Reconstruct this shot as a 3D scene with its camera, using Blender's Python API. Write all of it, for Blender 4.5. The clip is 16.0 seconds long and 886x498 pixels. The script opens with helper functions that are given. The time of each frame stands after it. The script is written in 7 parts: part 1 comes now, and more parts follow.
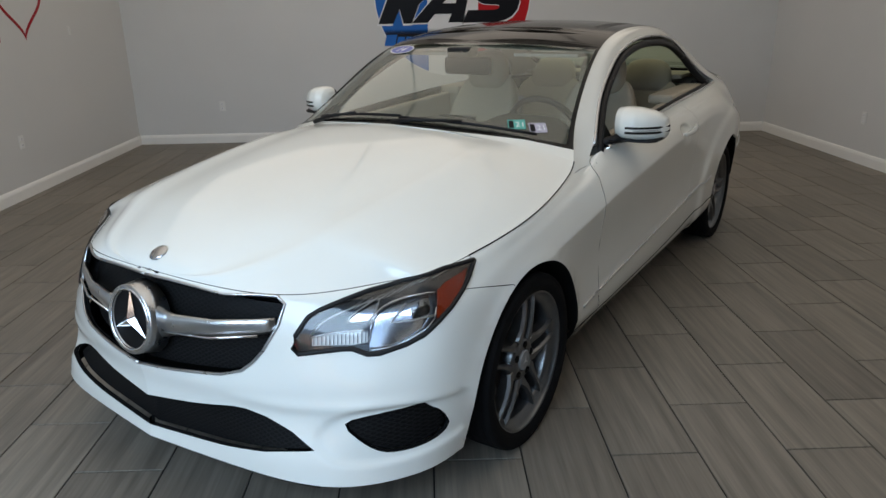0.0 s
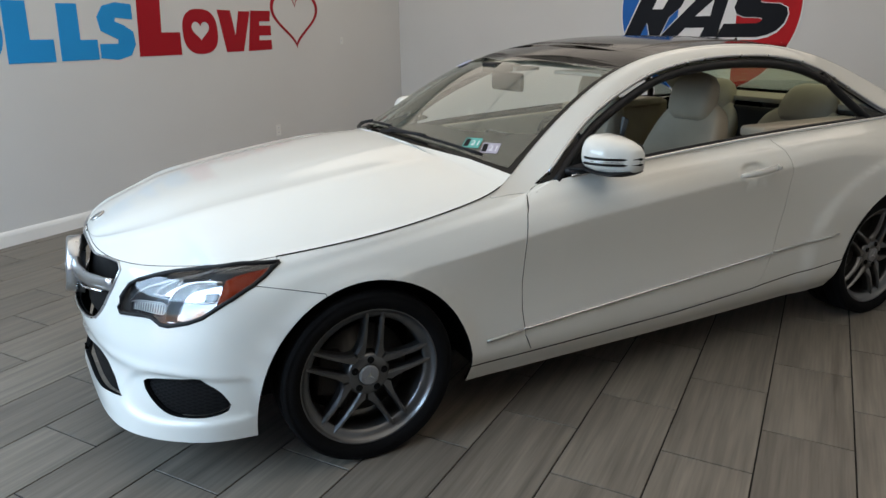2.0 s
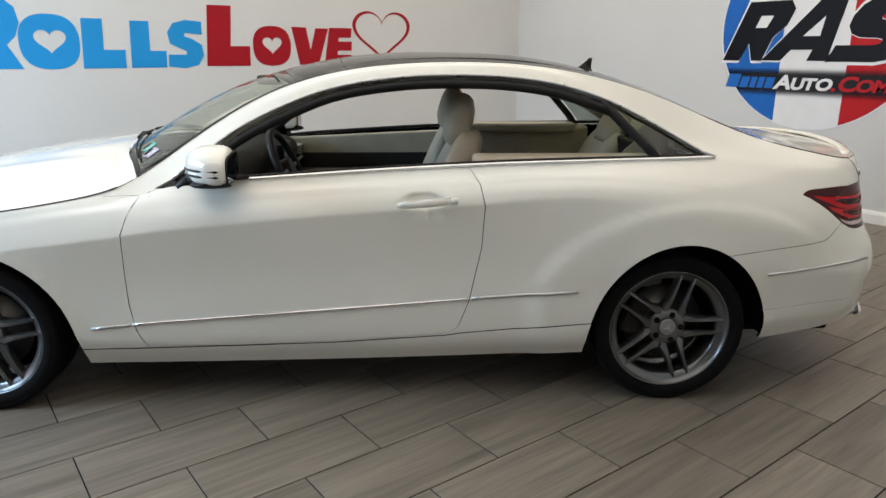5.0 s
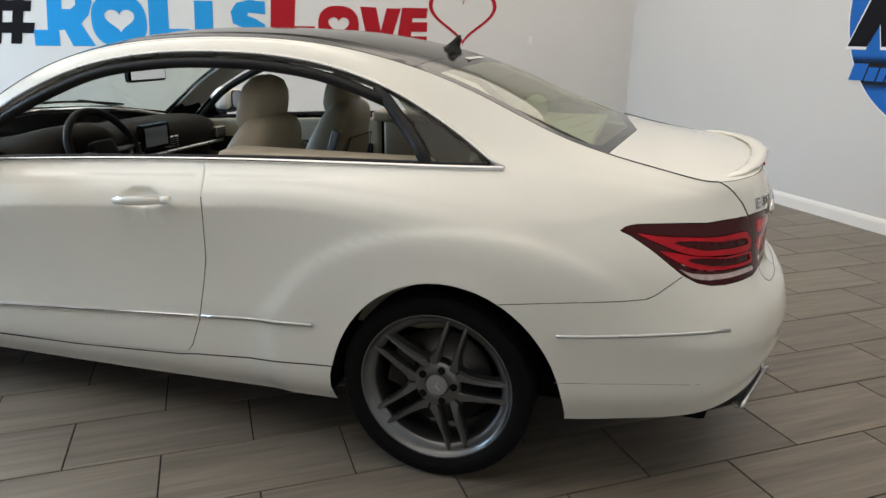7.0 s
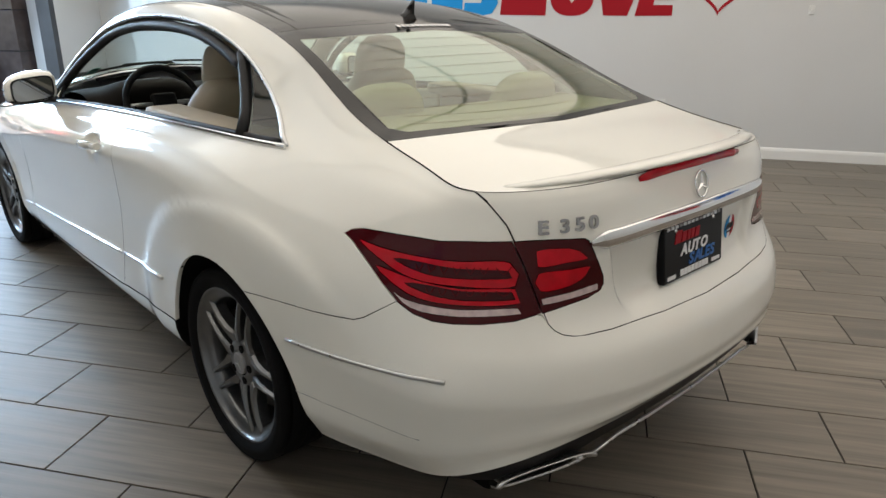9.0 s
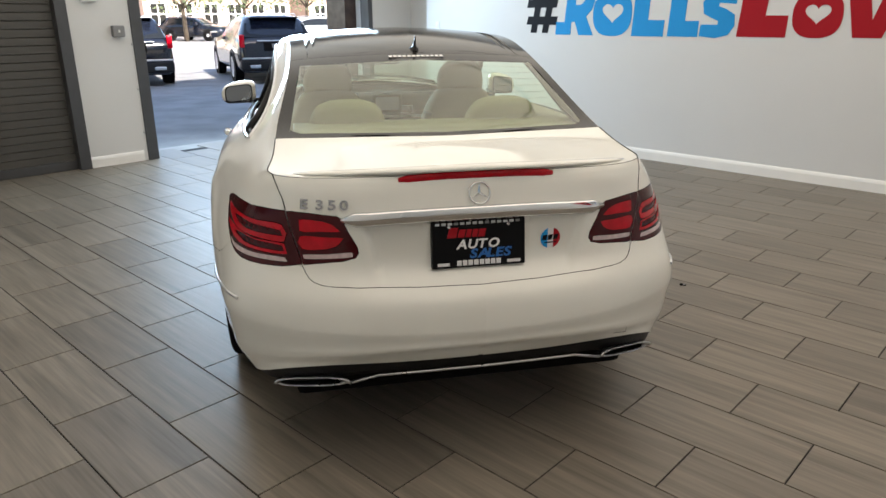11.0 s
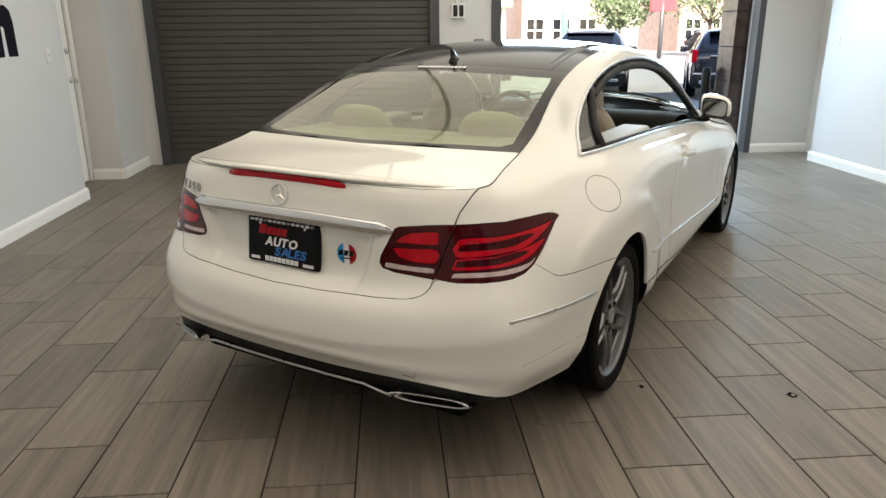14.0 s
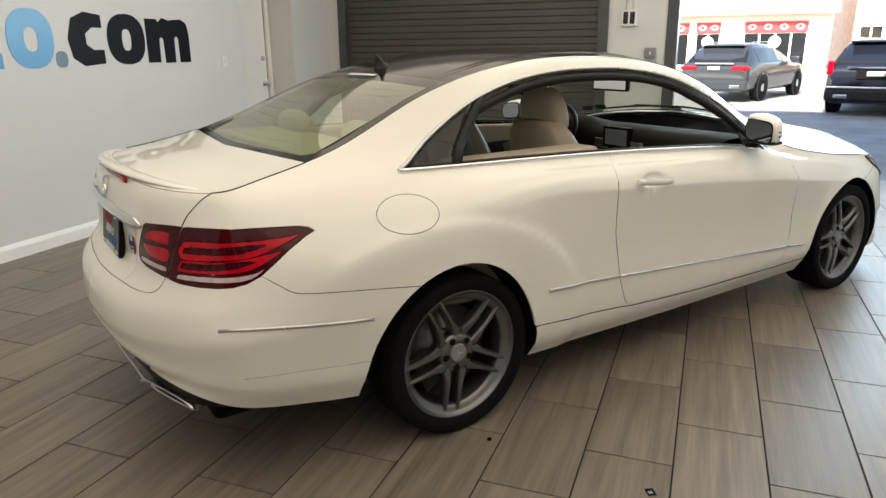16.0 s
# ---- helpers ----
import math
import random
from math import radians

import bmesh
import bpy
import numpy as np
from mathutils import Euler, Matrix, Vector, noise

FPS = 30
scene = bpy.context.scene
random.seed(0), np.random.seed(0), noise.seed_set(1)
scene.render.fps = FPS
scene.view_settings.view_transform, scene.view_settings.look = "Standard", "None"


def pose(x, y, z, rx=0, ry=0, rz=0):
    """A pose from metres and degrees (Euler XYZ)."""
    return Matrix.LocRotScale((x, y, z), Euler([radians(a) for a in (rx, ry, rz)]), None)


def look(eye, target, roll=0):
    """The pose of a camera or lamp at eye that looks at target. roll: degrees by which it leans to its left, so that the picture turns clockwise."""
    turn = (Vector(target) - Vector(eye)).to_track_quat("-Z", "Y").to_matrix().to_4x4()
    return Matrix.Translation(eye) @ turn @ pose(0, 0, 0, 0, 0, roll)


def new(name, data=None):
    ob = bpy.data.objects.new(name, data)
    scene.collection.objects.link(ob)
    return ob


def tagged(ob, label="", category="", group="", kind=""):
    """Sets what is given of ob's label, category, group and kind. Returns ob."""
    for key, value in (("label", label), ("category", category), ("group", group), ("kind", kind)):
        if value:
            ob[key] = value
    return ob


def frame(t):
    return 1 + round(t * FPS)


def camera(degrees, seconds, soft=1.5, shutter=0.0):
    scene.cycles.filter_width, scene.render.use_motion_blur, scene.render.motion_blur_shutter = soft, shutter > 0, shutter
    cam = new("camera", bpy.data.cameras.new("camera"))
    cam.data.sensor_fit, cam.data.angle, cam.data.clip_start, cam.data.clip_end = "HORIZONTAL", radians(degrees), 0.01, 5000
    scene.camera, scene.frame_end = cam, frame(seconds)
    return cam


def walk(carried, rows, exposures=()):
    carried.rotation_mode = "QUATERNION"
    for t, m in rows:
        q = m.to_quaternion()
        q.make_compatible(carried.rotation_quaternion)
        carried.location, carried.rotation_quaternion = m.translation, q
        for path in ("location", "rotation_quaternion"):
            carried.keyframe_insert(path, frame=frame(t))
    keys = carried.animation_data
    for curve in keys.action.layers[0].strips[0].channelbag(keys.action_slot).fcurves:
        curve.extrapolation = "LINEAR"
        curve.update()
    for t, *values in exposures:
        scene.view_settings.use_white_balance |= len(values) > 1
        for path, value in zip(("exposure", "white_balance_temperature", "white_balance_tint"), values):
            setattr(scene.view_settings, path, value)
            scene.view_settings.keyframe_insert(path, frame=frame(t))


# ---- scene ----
cam = camera(65.2, 16.0)
PATH = [
    (0, (1.031, 0.454, 1.457), (1.073, 2.347, 0.812), -1.1),
    (0.5, (1.358, 0.571, 1.472), (1.213, 2.46, 0.833), -1.0),
    (1, (1.828, 0.597, 1.46), (1.346, 2.437, 0.841), -1.1),
    (1.5, (2.208, 0.657, 1.452), (1.515, 2.431, 0.843), -1.0),
    (2, (2.61, 0.832, 1.439), (1.696, 2.508, 0.841), -0.8),
    (2.5, (2.989, 0.979, 1.437), (1.97, 2.598, 0.856), -0.7),
    (3, (3.423, 1.15, 1.456), (2.281, 2.695, 0.902), -0.7),
    (3.5, (3.733, 1.442, 1.405), (2.51, 2.928, 0.86), -0.5),
    (4, (4.032, 1.762, 1.426), (2.719, 3.169, 0.881), -0.4),
    (4.2, (4.144, 1.898, 1.405), (2.789, 3.266, 0.863), -0.3),
    (6.3, (4.847, 3.644, 1.402), (3.099, 4.435, 0.839), 0.2),
    (6.5, (4.872, 3.819, 1.395), (3.105, 4.566, 0.831), 0.1),
    (7, (4.818, 4.251, 1.376), (3.006, 4.865, 0.792), 0.7),
    (7.5, (4.809, 4.664, 1.364), (2.947, 5.07, 0.756), 0.7),
    (8, (4.8, 5.096, 1.381), (2.91, 5.268, 0.752), 0.8),
    (8.5, (4.723, 5.507, 1.351), (2.834, 5.42, 0.699), 0.9),
    (9, (4.664, 5.892, 1.375), (2.822, 5.493, 0.707), 0.7),
    (9.2, (4.66, 6.058, 1.375), (2.856, 5.517, 0.705), 0.5),
    (11.3, (4.333, 7.756, 1.479), (3.016, 6.388, 0.852), -0.1),
    (11.5, (4.247, 7.86, 1.471), (2.982, 6.441, 0.851), -0.1),
    (12, (3.899, 8.051, 1.458), (2.937, 6.415, 0.828), -0.3),
    (12.5, (3.583, 8.235, 1.452), (2.838, 6.487, 0.827), -0.4),
    (13, (3.202, 8.461, 1.473), (2.708, 6.619, 0.87), -0.5),
    (13.5, (2.812, 8.498, 1.444), (2.488, 6.616, 0.849), -0.4),
    (14, (2.409, 8.472, 1.443), (2.268, 6.568, 0.85), -0.5),
    (14.5, (1.96, 8.486, 1.438), (2.065, 6.575, 0.858), -0.5),
    (15, (1.564, 8.421, 1.429), (1.831, 6.522, 0.861), -0.6),
    (15.5, (1.139, 8.209, 1.425), (1.634, 6.357, 0.854), -0.6),
    (16, (0.714, 8.1, 1.414), (1.399, 6.306, 0.854), -0.6),
]
walk(cam, [(t, look(eye, target, roll)) for t, eye, target, roll in PATH], [(0.0, 1.02, 6750, 14), (1.5, 1.24, 6700, 14), (4.0, 2.04, 6650, 13), (7.0, 2.13, 6620, 13), (9.0, 2.05, 6620, 13), (11.5, 2.04, 6900, 13), (14.0, 2.16, 7050, 12), (16.0, 2.14, 7300, 12)])

# ---- world, sun, lights ----
world = bpy.data.worlds.new("sky")
scene.world = world
world.use_nodes = True
wn = world.node_tree.nodes
sky = wn.new("ShaderNodeTexSky")
sky.sky_type, sky.sun_disc = "NISHITA", False
sky.sun_elevation, sky.sun_rotation = radians(36), radians(10)
wn["Background"].inputs["Strength"].default_value = 0.15
world.node_tree.links.new(sky.outputs[0], wn["Background"].inputs["Color"])

sun = new("sun", bpy.data.lights.new("sun", "SUN"))
sun.data.energy, sun.data.angle, sun.data.color = 5.0, radians(0.5), (1.0, 0.95, 0.88)
sun.matrix_world = look((0, 0, 0), (-0.15, -1.0, -0.74))

# area lamp added at the gateway's top, for open-sky daylight above the yard
day = new("gateway_daylight", bpy.data.lights.new("gateway_daylight", "AREA"))
day.data.shape, day.data.size, day.data.size_y = "RECTANGLE", 2.9, 1.3
day.data.energy, day.data.color = 45, (0.53, 0.77, 1.0)
day.matrix_world = look((-0.35, -0.05, 2.05), (0.7, 2.6, 0.1))
# long panel lamps added below the ceiling, out of view, to light the room
PANELS = [(-1.05, 4.9, 8.4), (1.3, 4.9, 9.6), (3.65, 4.9, 6.8)]
for sx, sy, watts in PANELS:
    l = new("panel_lamp", bpy.data.lights.new("panel_lamp", "AREA"))
    l.data.shape, l.data.size, l.data.size_y = "RECTANGLE", 2.3, 8.2
    l.data.energy, l.data.color = watts, (1.0, 0.945, 0.85)
    l.matrix_world = Matrix.Translation((sx, sy, 3.265))

# ---- materials ----
def mat(name, color=(0.8, 0.8, 0.8), rough=0.5, metal=0.0, coat=0.0, spec=0.5, noise_amt=0.0, noise_scale=8.0, bump=0.0, bump_scale=60.0, emit=0.0, trans=0.0, ior=1.45, rand=0.0):
    """A procedural surface: base colour with large and small variation, roughness variation and fine relief."""
    m = bpy.data.materials.new(name)
    m.use_nodes = True
    nt = m.node_tree
    p = nt.nodes["Principled BSDF"]
    p.inputs["Base Color"].default_value = (*color, 1)
    p.inputs["Roughness"].default_value = rough
    p.inputs["Metallic"].default_value = metal
    p.inputs["Specular IOR Level"].default_value = spec
    p.inputs["Coat Weight"].default_value = coat
    p.inputs["Coat Roughness"].default_value = 0.04
    p.inputs["Transmission Weight"].default_value = trans
    p.inputs["IOR"].default_value = ior
    if emit:
        p.inputs["Emission Color"].default_value = (*color, 1)
        p.inputs["Emission Strength"].default_value = emit
    tc = nt.nodes.new("ShaderNodeTexCoord")
    if noise_amt or rand:
        n1 = nt.nodes.new("ShaderNodeTexNoise")
        n1.inputs["Scale"].default_value, n1.inputs["Detail"].default_value = noise_scale, 6
        nt.links.new(tc.outputs["Object"], n1.inputs["Vector"])
        mx = nt.nodes.new("ShaderNodeMix")
        mx.data_type, mx.blend_type = "RGBA", "MULTIPLY"
        mx.inputs["Factor"].default_value = 1.0
        mx.inputs[6].default_value = (*color, 1)
        mr = nt.nodes.new("ShaderNodeMapRange")
        mr.inputs["From Min"].default_value, mr.inputs["From Max"].default_value = 0.3, 0.7
        mr.inputs["To Min"].default_value, mr.inputs["To Max"].default_value = 1 - noise_amt, 1 + noise_amt * 0.5
        nt.links.new(n1.outputs["Fac"], mr.inputs["Value"])
        val = mr.outputs["Result"]
        if rand:
            oi = nt.nodes.new("ShaderNodeObjectInfo")
            mr2 = nt.nodes.new("ShaderNodeMapRange")
            mr2.inputs["To Min"].default_value, mr2.inputs["To Max"].default_value = 1 - rand, 1 + rand
            nt.links.new(oi.outputs["Random"], mr2.inputs["Value"])
            mul = nt.nodes.new("ShaderNodeMath")
            mul.operation = "MULTIPLY"
            nt.links.new(val, mul.inputs[0]), nt.links.new(mr2.outputs["Result"], mul.inputs[1])
            val = mul.outputs[0]
        nt.links.new(val, mx.inputs[7])
        nt.links.new(mx.outputs[2], p.inputs["Base Color"])
        mr3 = nt.nodes.new("ShaderNodeMapRange")
        mr3.inputs["To Min"].default_value, mr3.inputs["To Max"].default_value = max(rough - 0.12 * noise_amt * 4, 0.02), min(rough + 0.1 * noise_amt * 4, 1)
        nt.links.new(n1.outputs["Fac"], mr3.inputs["Value"])
        nt.links.new(mr3.outputs["Result"], p.inputs["Roughness"])
    if bump:
        n2 = nt.nodes.new("ShaderNodeTexNoise")
        n2.inputs["Scale"].default_value, n2.inputs["Detail"].default_value = bump_scale, 4
        nt.links.new(tc.outputs["Object"], n2.inputs["Vector"])
        bp = nt.nodes.new("ShaderNodeBump")
        bp.inputs["Strength"].default_value, bp.inputs["Distance"].default_value = bump, 0.01
        nt.links.new(n2.outputs["Fac"], bp.inputs["Height"])
        nt.links.new(bp.outputs["Normal"], p.inputs["Normal"])
    return m


PAINT = mat("white_paint", (0.765, 0.762, 0.71), 0.42, coat=1.0, spec=0.15, noise_amt=0.02, noise_scale=3)
BLACKGLOSS = mat("black_gloss", (0.007, 0.007, 0.007), 0.10, spec=0.22)
MIRROR = mat("mirror_glass", (0.28, 0.30, 0.32), 0.02, metal=1.0)
BLACK = mat("black_plastic", (0.008, 0.008, 0.009), 0.5, spec=0.3, noise_amt=0.15, bump=0.1, bump_scale=400)
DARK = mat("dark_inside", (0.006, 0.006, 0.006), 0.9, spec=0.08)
RUBBER = mat("tyre_rubber", (0.006, 0.006, 0.0065), 0.85, spec=0.12, noise_amt=0.25, noise_scale=20, bump=0.15, bump_scale=200)
MESH = mat("black_mesh", (0.006, 0.006, 0.007), 0.6, spec=0.2)
CHROME = mat("chrome", (0.78, 0.79, 0.8), 0.08, metal=1.0)
SATIN = mat("satin_silver", (0.55, 0.56, 0.57), 0.28, metal=1.0, noise_amt=0.04, noise_scale=30)
ALLOY = mat("grey_alloy", (0.145, 0.15, 0.155), 0.32, metal=0.85, coat=0.4, noise_amt=0.08, noise_scale=25)
LEATHER = mat("beige_leather", (0.37, 0.32, 0.245), 0.5, noise_amt=0.08, noise_scale=10, bump=0.12, bump_scale=300)
DASH = mat("dark_dash", (0.024, 0.021, 0.019), 0.8, spec=0.2, noise_amt=0.12, bump=0.15, bump_scale=350)
CLOTH = mat("headliner_cloth", (0.42, 0.39, 0.33), 0.85, noise_amt=0.06, bump=0.1, bump_scale=500)
WALLP = mat("wall_paint", (0.62, 0.62, 0.61), 0.42, noise_amt=0.025, noise_scale=1.3, bump=0.06, bump_scale=45)
TRIM = mat("white_trim", (0.80, 0.79, 0.76), 0.32, noise_amt=0.03, noise_scale=4, bump=0.05, bump_scale=30)
CEIL = mat("ceiling_paint", (0.72, 0.72, 0.70), 0.8, noise_amt=0.03, noise_scale=1)
SHUT = mat("shutter_steel", (0.075, 0.072, 0.066), 0.45, metal=0.2, noise_amt=0.1, noise_scale=2.5, bump=0.05, bump_scale=20)
STEEL = mat("grey_frame", (0.075, 0.077, 0.082), 0.42, metal=0.3, noise_amt=0.12, noise_scale=6)
RED = mat("red_vinyl", (0.34, 0.008, 0.016), 0.5, spec=0.2, noise_amt=0.04, noise_scale=2)
BLUE = mat("blue_vinyl", (0.012, 0.27, 0.62), 0.5, spec=0.2, noise_amt=0.04, noise_scale=2)
INK = mat("black_vinyl", (0.006, 0.006, 0.009), 0.45, spec=0.15, noise_amt=0.1, noise_scale=3)
WHITEV = mat("white_vinyl", (0.75, 0.75, 0.76), 0.4, noise_amt=0.03)
PLASTW = mat("white_plastic", (0.72, 0.72, 0.70), 0.35, noise_amt=0.03)
GREYP = mat("grey_plastic", (0.22, 0.22, 0.225), 0.45, noise_amt=0.06)
GROUT = mat("grout", (0.013, 0.012, 0.011), 0.9, noise_amt=0.2, noise_scale=12)
REDLENS = mat("red_lens", (0.46, 0.003, 0.012), 0.12, coat=0.25, spec=0.2, noise_amt=0.25, noise_scale=22)
DARKRED = mat("dark_red_lens", (0.045, 0.0012, 0.0030), 0.08, coat=0.22, spec=0.2)
SCALLOP = mat("lamp_scallop_red", (0.11, 0.001, 0.004), 0.2, spec=0.2)
DISC = mat("badge_black", (0.004, 0.004, 0.005), 0.3, spec=0.15)
CLEARLENS = mat("clear_lens", (0.55, 0.43, 0.43), 0.12, coat=1.0, noise_amt=0.2, noise_scale=60)
AMBER = mat("amber_lens", (0.22, 0.024, 0.006), 0.08, coat=1.0, noise_amt=0.15, noise_scale=80)
REFLECT = mat("lamp_reflector", (0.70, 0.72, 0.75), 0.10, metal=1.0, noise_amt=0.05, noise_scale=12)
ROOFGLASS = mat("roof_glass_black", (0.010, 0.009, 0.008), 0.12, spec=0.16, noise_amt=0.05, noise_scale=4)
LETTER = mat("badge_chrome", (0.42, 0.42, 0.43), 0.2, metal=1.0)


def glass_mat(name, tint, alpha, glare=0.0):
    """Thin glass: clear tinted view, mirror-like sheen, and milky glare painted in as diffuse colour."""
    m = bpy.data.materials.new(name)
    m.use_nodes = True
    nt = m.node_tree
    nt.nodes.clear()
    out = nt.nodes.new("ShaderNodeOutputMaterial")
    tr, gl, mx, fr = (nt.nodes.new(k) for k in ("ShaderNodeBsdfTransparent", "ShaderNodeBsdfGlossy", "ShaderNodeMixShader", "ShaderNodeLayerWeight"))
    tr.inputs["Color"].default_value = (*tint, 1)
    gl.inputs["Roughness"].default_value = 0.02
    fr.inputs["Blend"].default_value = 0.5
    pw, ma = nt.nodes.new("ShaderNodeMath"), nt.nodes.new("ShaderNodeMath")
    pw.operation, pw.inputs[1].default_value = "POWER", 4.5
    f0 = ((alpha - 1) / (alpha + 1)) ** 2
    ma.operation, ma.inputs[1].default_value, ma.inputs[2].default_value = "MULTIPLY_ADD", 1 - f0, f0
    nt.links.new(fr.outputs["Facing"], pw.inputs[0]), nt.links.new(pw.outputs[0], ma.inputs[0])
    nt.links.new(ma.outputs[0], mx.inputs[0])
    nt.links.new(tr.outputs[0], mx.inputs[1]), nt.links.new(gl.outputs[0], mx.inputs[2])
    if glare:
        df, m2 = nt.nodes.new("ShaderNodeBsdfDiffuse"), nt.nodes.new("ShaderNodeMixShader")
        df.inputs["Color"].default_value = (0.62, 0.65, 0.50, 1)
        nz, rg = nt.nodes.new("ShaderNodeTexNoise"), nt.nodes.new("ShaderNodeMapRange")
        nz.inputs["Scale"].default_value = 3.0
        rg.inputs["To Min"].default_value, rg.inputs["To Max"].default_value = glare * 0.6, glare * 1.4
        nt.links.new(nz.outputs["Fac"], rg.inputs["Value"]), nt.links.new(rg.outputs[0], m2.inputs[0])
        nt.links.new(mx.outputs[0], m2.inputs[1]), nt.links.new(df.outputs[0], m2.inputs[2])
        mx = m2
    nt.links.new(mx.outputs[0], out.inputs[0])
    return m


GLASS = glass_mat("tinted_glass", (0.70, 0.83, 0.64), 1.9, 0.11)
SCREEN = glass_mat("clear_glass", (0.86, 0.91, 0.84), 1.9, 0.07)
LENS = glass_mat("lamp_glass", (0.95, 0.96, 0.97), 1.75)
PRIVACY = glass_mat("dark_glass", (0.32, 0.36, 0.32), 1.5)


def tile_mat():
    """Grey wood-look porcelain: long streaks along the tile, tone by tile."""
    m = bpy.data.materials.new("wood_look_tile")
    m.use_nodes = True
    nt, p = m.node_tree, m.node_tree.nodes["Principled BSDF"]
    geo, oi = nt.nodes.new("ShaderNodeNewGeometry"), nt.nodes.new("ShaderNodeObjectInfo")
    isl = nt.nodes.new("ShaderNodeMath")
    isl.operation = "ADD"
    nt.links.new(geo.outputs["Random Per Island"], isl.inputs[0]), nt.links.new(oi.outputs["Random"], isl.inputs[1])
    cmb = nt.nodes.new("ShaderNodeCombineXYZ")
    mul = nt.nodes.new("ShaderNodeMath")
    mul.operation, mul.inputs[1].default_value = "MULTIPLY", 23.0
    nt.links.new(isl.outputs[0], mul.inputs[0])
    nt.links.new(mul.outputs[0], cmb.inputs[2])
    add = nt.nodes.new("ShaderNodeVectorMath")
    add.operation = "ADD"
    nt.links.new(geo.outputs["Position"], add.inputs[0]), nt.links.new(cmb.outputs[0], add.inputs[1])
    def streak(sx, sy, detail):
        mp, n = nt.nodes.new("ShaderNodeMapping"), nt.nodes.new("ShaderNodeTexNoise")
        mp.inputs["Scale"].default_value = (sx, sy, 1.0)
        n.inputs["Scale"].default_value, n.inputs["Detail"].default_value = 1.0, detail
        nt.links.new(add.outputs[0], mp.inputs[0]), nt.links.new(mp.outputs[0], n.inputs["Vector"])
        return n.outputs["Fac"]
    a, b = streak(26, 1.6, 5), streak(110, 3.5, 3)
    mix = nt.nodes.new("ShaderNodeMath")
    mix.operation, mix.inputs[2].default_value = "MULTIPLY_ADD", 0.0
    mix.inputs[1].default_value = 0.45
    nt.links.new(b, mix.inputs[0]), nt.links.new(a, mix.inputs[2])
    ramp = nt.nodes.new("ShaderNodeValToRGB")
    e = ramp.color_ramp.elements
    e[0].position, e[0].color = 0.45, (0.100, 0.086, 0.069, 1)
    e[1].position, e[1].color = 0.95, (0.215, 0.186, 0.150, 1)
    nt.links.new(mix.outputs[0], ramp.inputs[0])
    tone = nt.nodes.new("ShaderNodeMapRange")
    tone.inputs["From Max"].default_value = 2.0
    tone.inputs["To Min"].default_value, tone.inputs["To Max"].default_value = 0.74, 1.26
    nt.links.new(isl.outputs[0], tone.inputs["Value"])
    mx = nt.nodes.new("ShaderNodeMix")
    mx.data_type, mx.blend_type = "RGBA", "MULTIPLY"
    mx.inputs["Factor"].default_value = 1.0
    nt.links.new(ramp.outputs[0], mx.inputs[6]), nt.links.new(tone.outputs[0], mx.inputs[7])
    nt.links.new(mx.outputs[2], p.inputs["Base Color"])
    rr = nt.nodes.new("ShaderNodeMapRange")
    rr.inputs["To Min"].default_value, rr.inputs["To Max"].default_value = 0.36, 0.54
    nt.links.new(a, rr.inputs["Value"]), nt.links.new(rr.outputs[0], p.inputs["Roughness"])
    bp = nt.nodes.new("ShaderNodeBump")
    bp.inputs["Strength"].default_value, bp.inputs["Distance"].default_value = 0.08, 0.004
    nt.links.new(b, bp.inputs["Height"]), nt.links.new(bp.outputs[0], p.inputs["Normal"])
    return m


def weave(m, wide, high, back, wire):
    """Turns a black plastic into an open diamond lattice."""
    nt = m.node_tree
    p = nt.nodes["Principled BSDF"]
    tc, sp, cb, br, bp = (nt.nodes.new(k) for k in ("ShaderNodeTexCoord", "ShaderNodeSeparateXYZ", "ShaderNodeCombineXYZ", "ShaderNodeTexBrick", "ShaderNodeBump"))
    nt.links.new(tc.outputs["Object"], sp.inputs[0])
    for i, sgn in enumerate((1.0, -1.0)):
        mz = nt.nodes.new("ShaderNodeMath")
        mz.operation, mz.inputs[1].default_value = "MULTIPLY_ADD", 0.55 * sgn
        nt.links.new(sp.outputs["Y"], mz.inputs[0]), nt.links.new(sp.outputs["Z"], mz.inputs[2])
        nt.links.new(mz.outputs[0], cb.inputs[i])
    nt.links.new(cb.outputs[0], br.inputs["Vector"])
    br.offset = 0.0
    br.inputs["Scale"].default_value, br.inputs["Brick Width"].default_value, br.inputs["Row Height"].default_value = 1.0, wide, high
    br.inputs["Mortar Size"].default_value, br.inputs["Mortar Smooth"].default_value = high * 0.16, 0.4
    br.inputs["Color1"].default_value = br.inputs["Color2"].default_value = (back, back, back, 1)
    br.inputs["Mortar"].default_value = (wire, wire, wire * 1.1, 1)
    nt.links.new(br.outputs["Color"], p.inputs["Base Color"])
    bp.inputs["Strength"].default_value, bp.inputs["Distance"].default_value = 0.9, 0.004
    nt.links.new(br.outputs["Fac"], bp.inputs["Height"]), nt.links.new(bp.outputs[0], p.inputs["Normal"])


weave(MESH, 0.013, 0.013, 0.0015, 0.008)
TILE = tile_mat()
PAINT.node_tree.nodes["Principled BSDF"].inputs["Coat Roughness"].default_value = 0.05

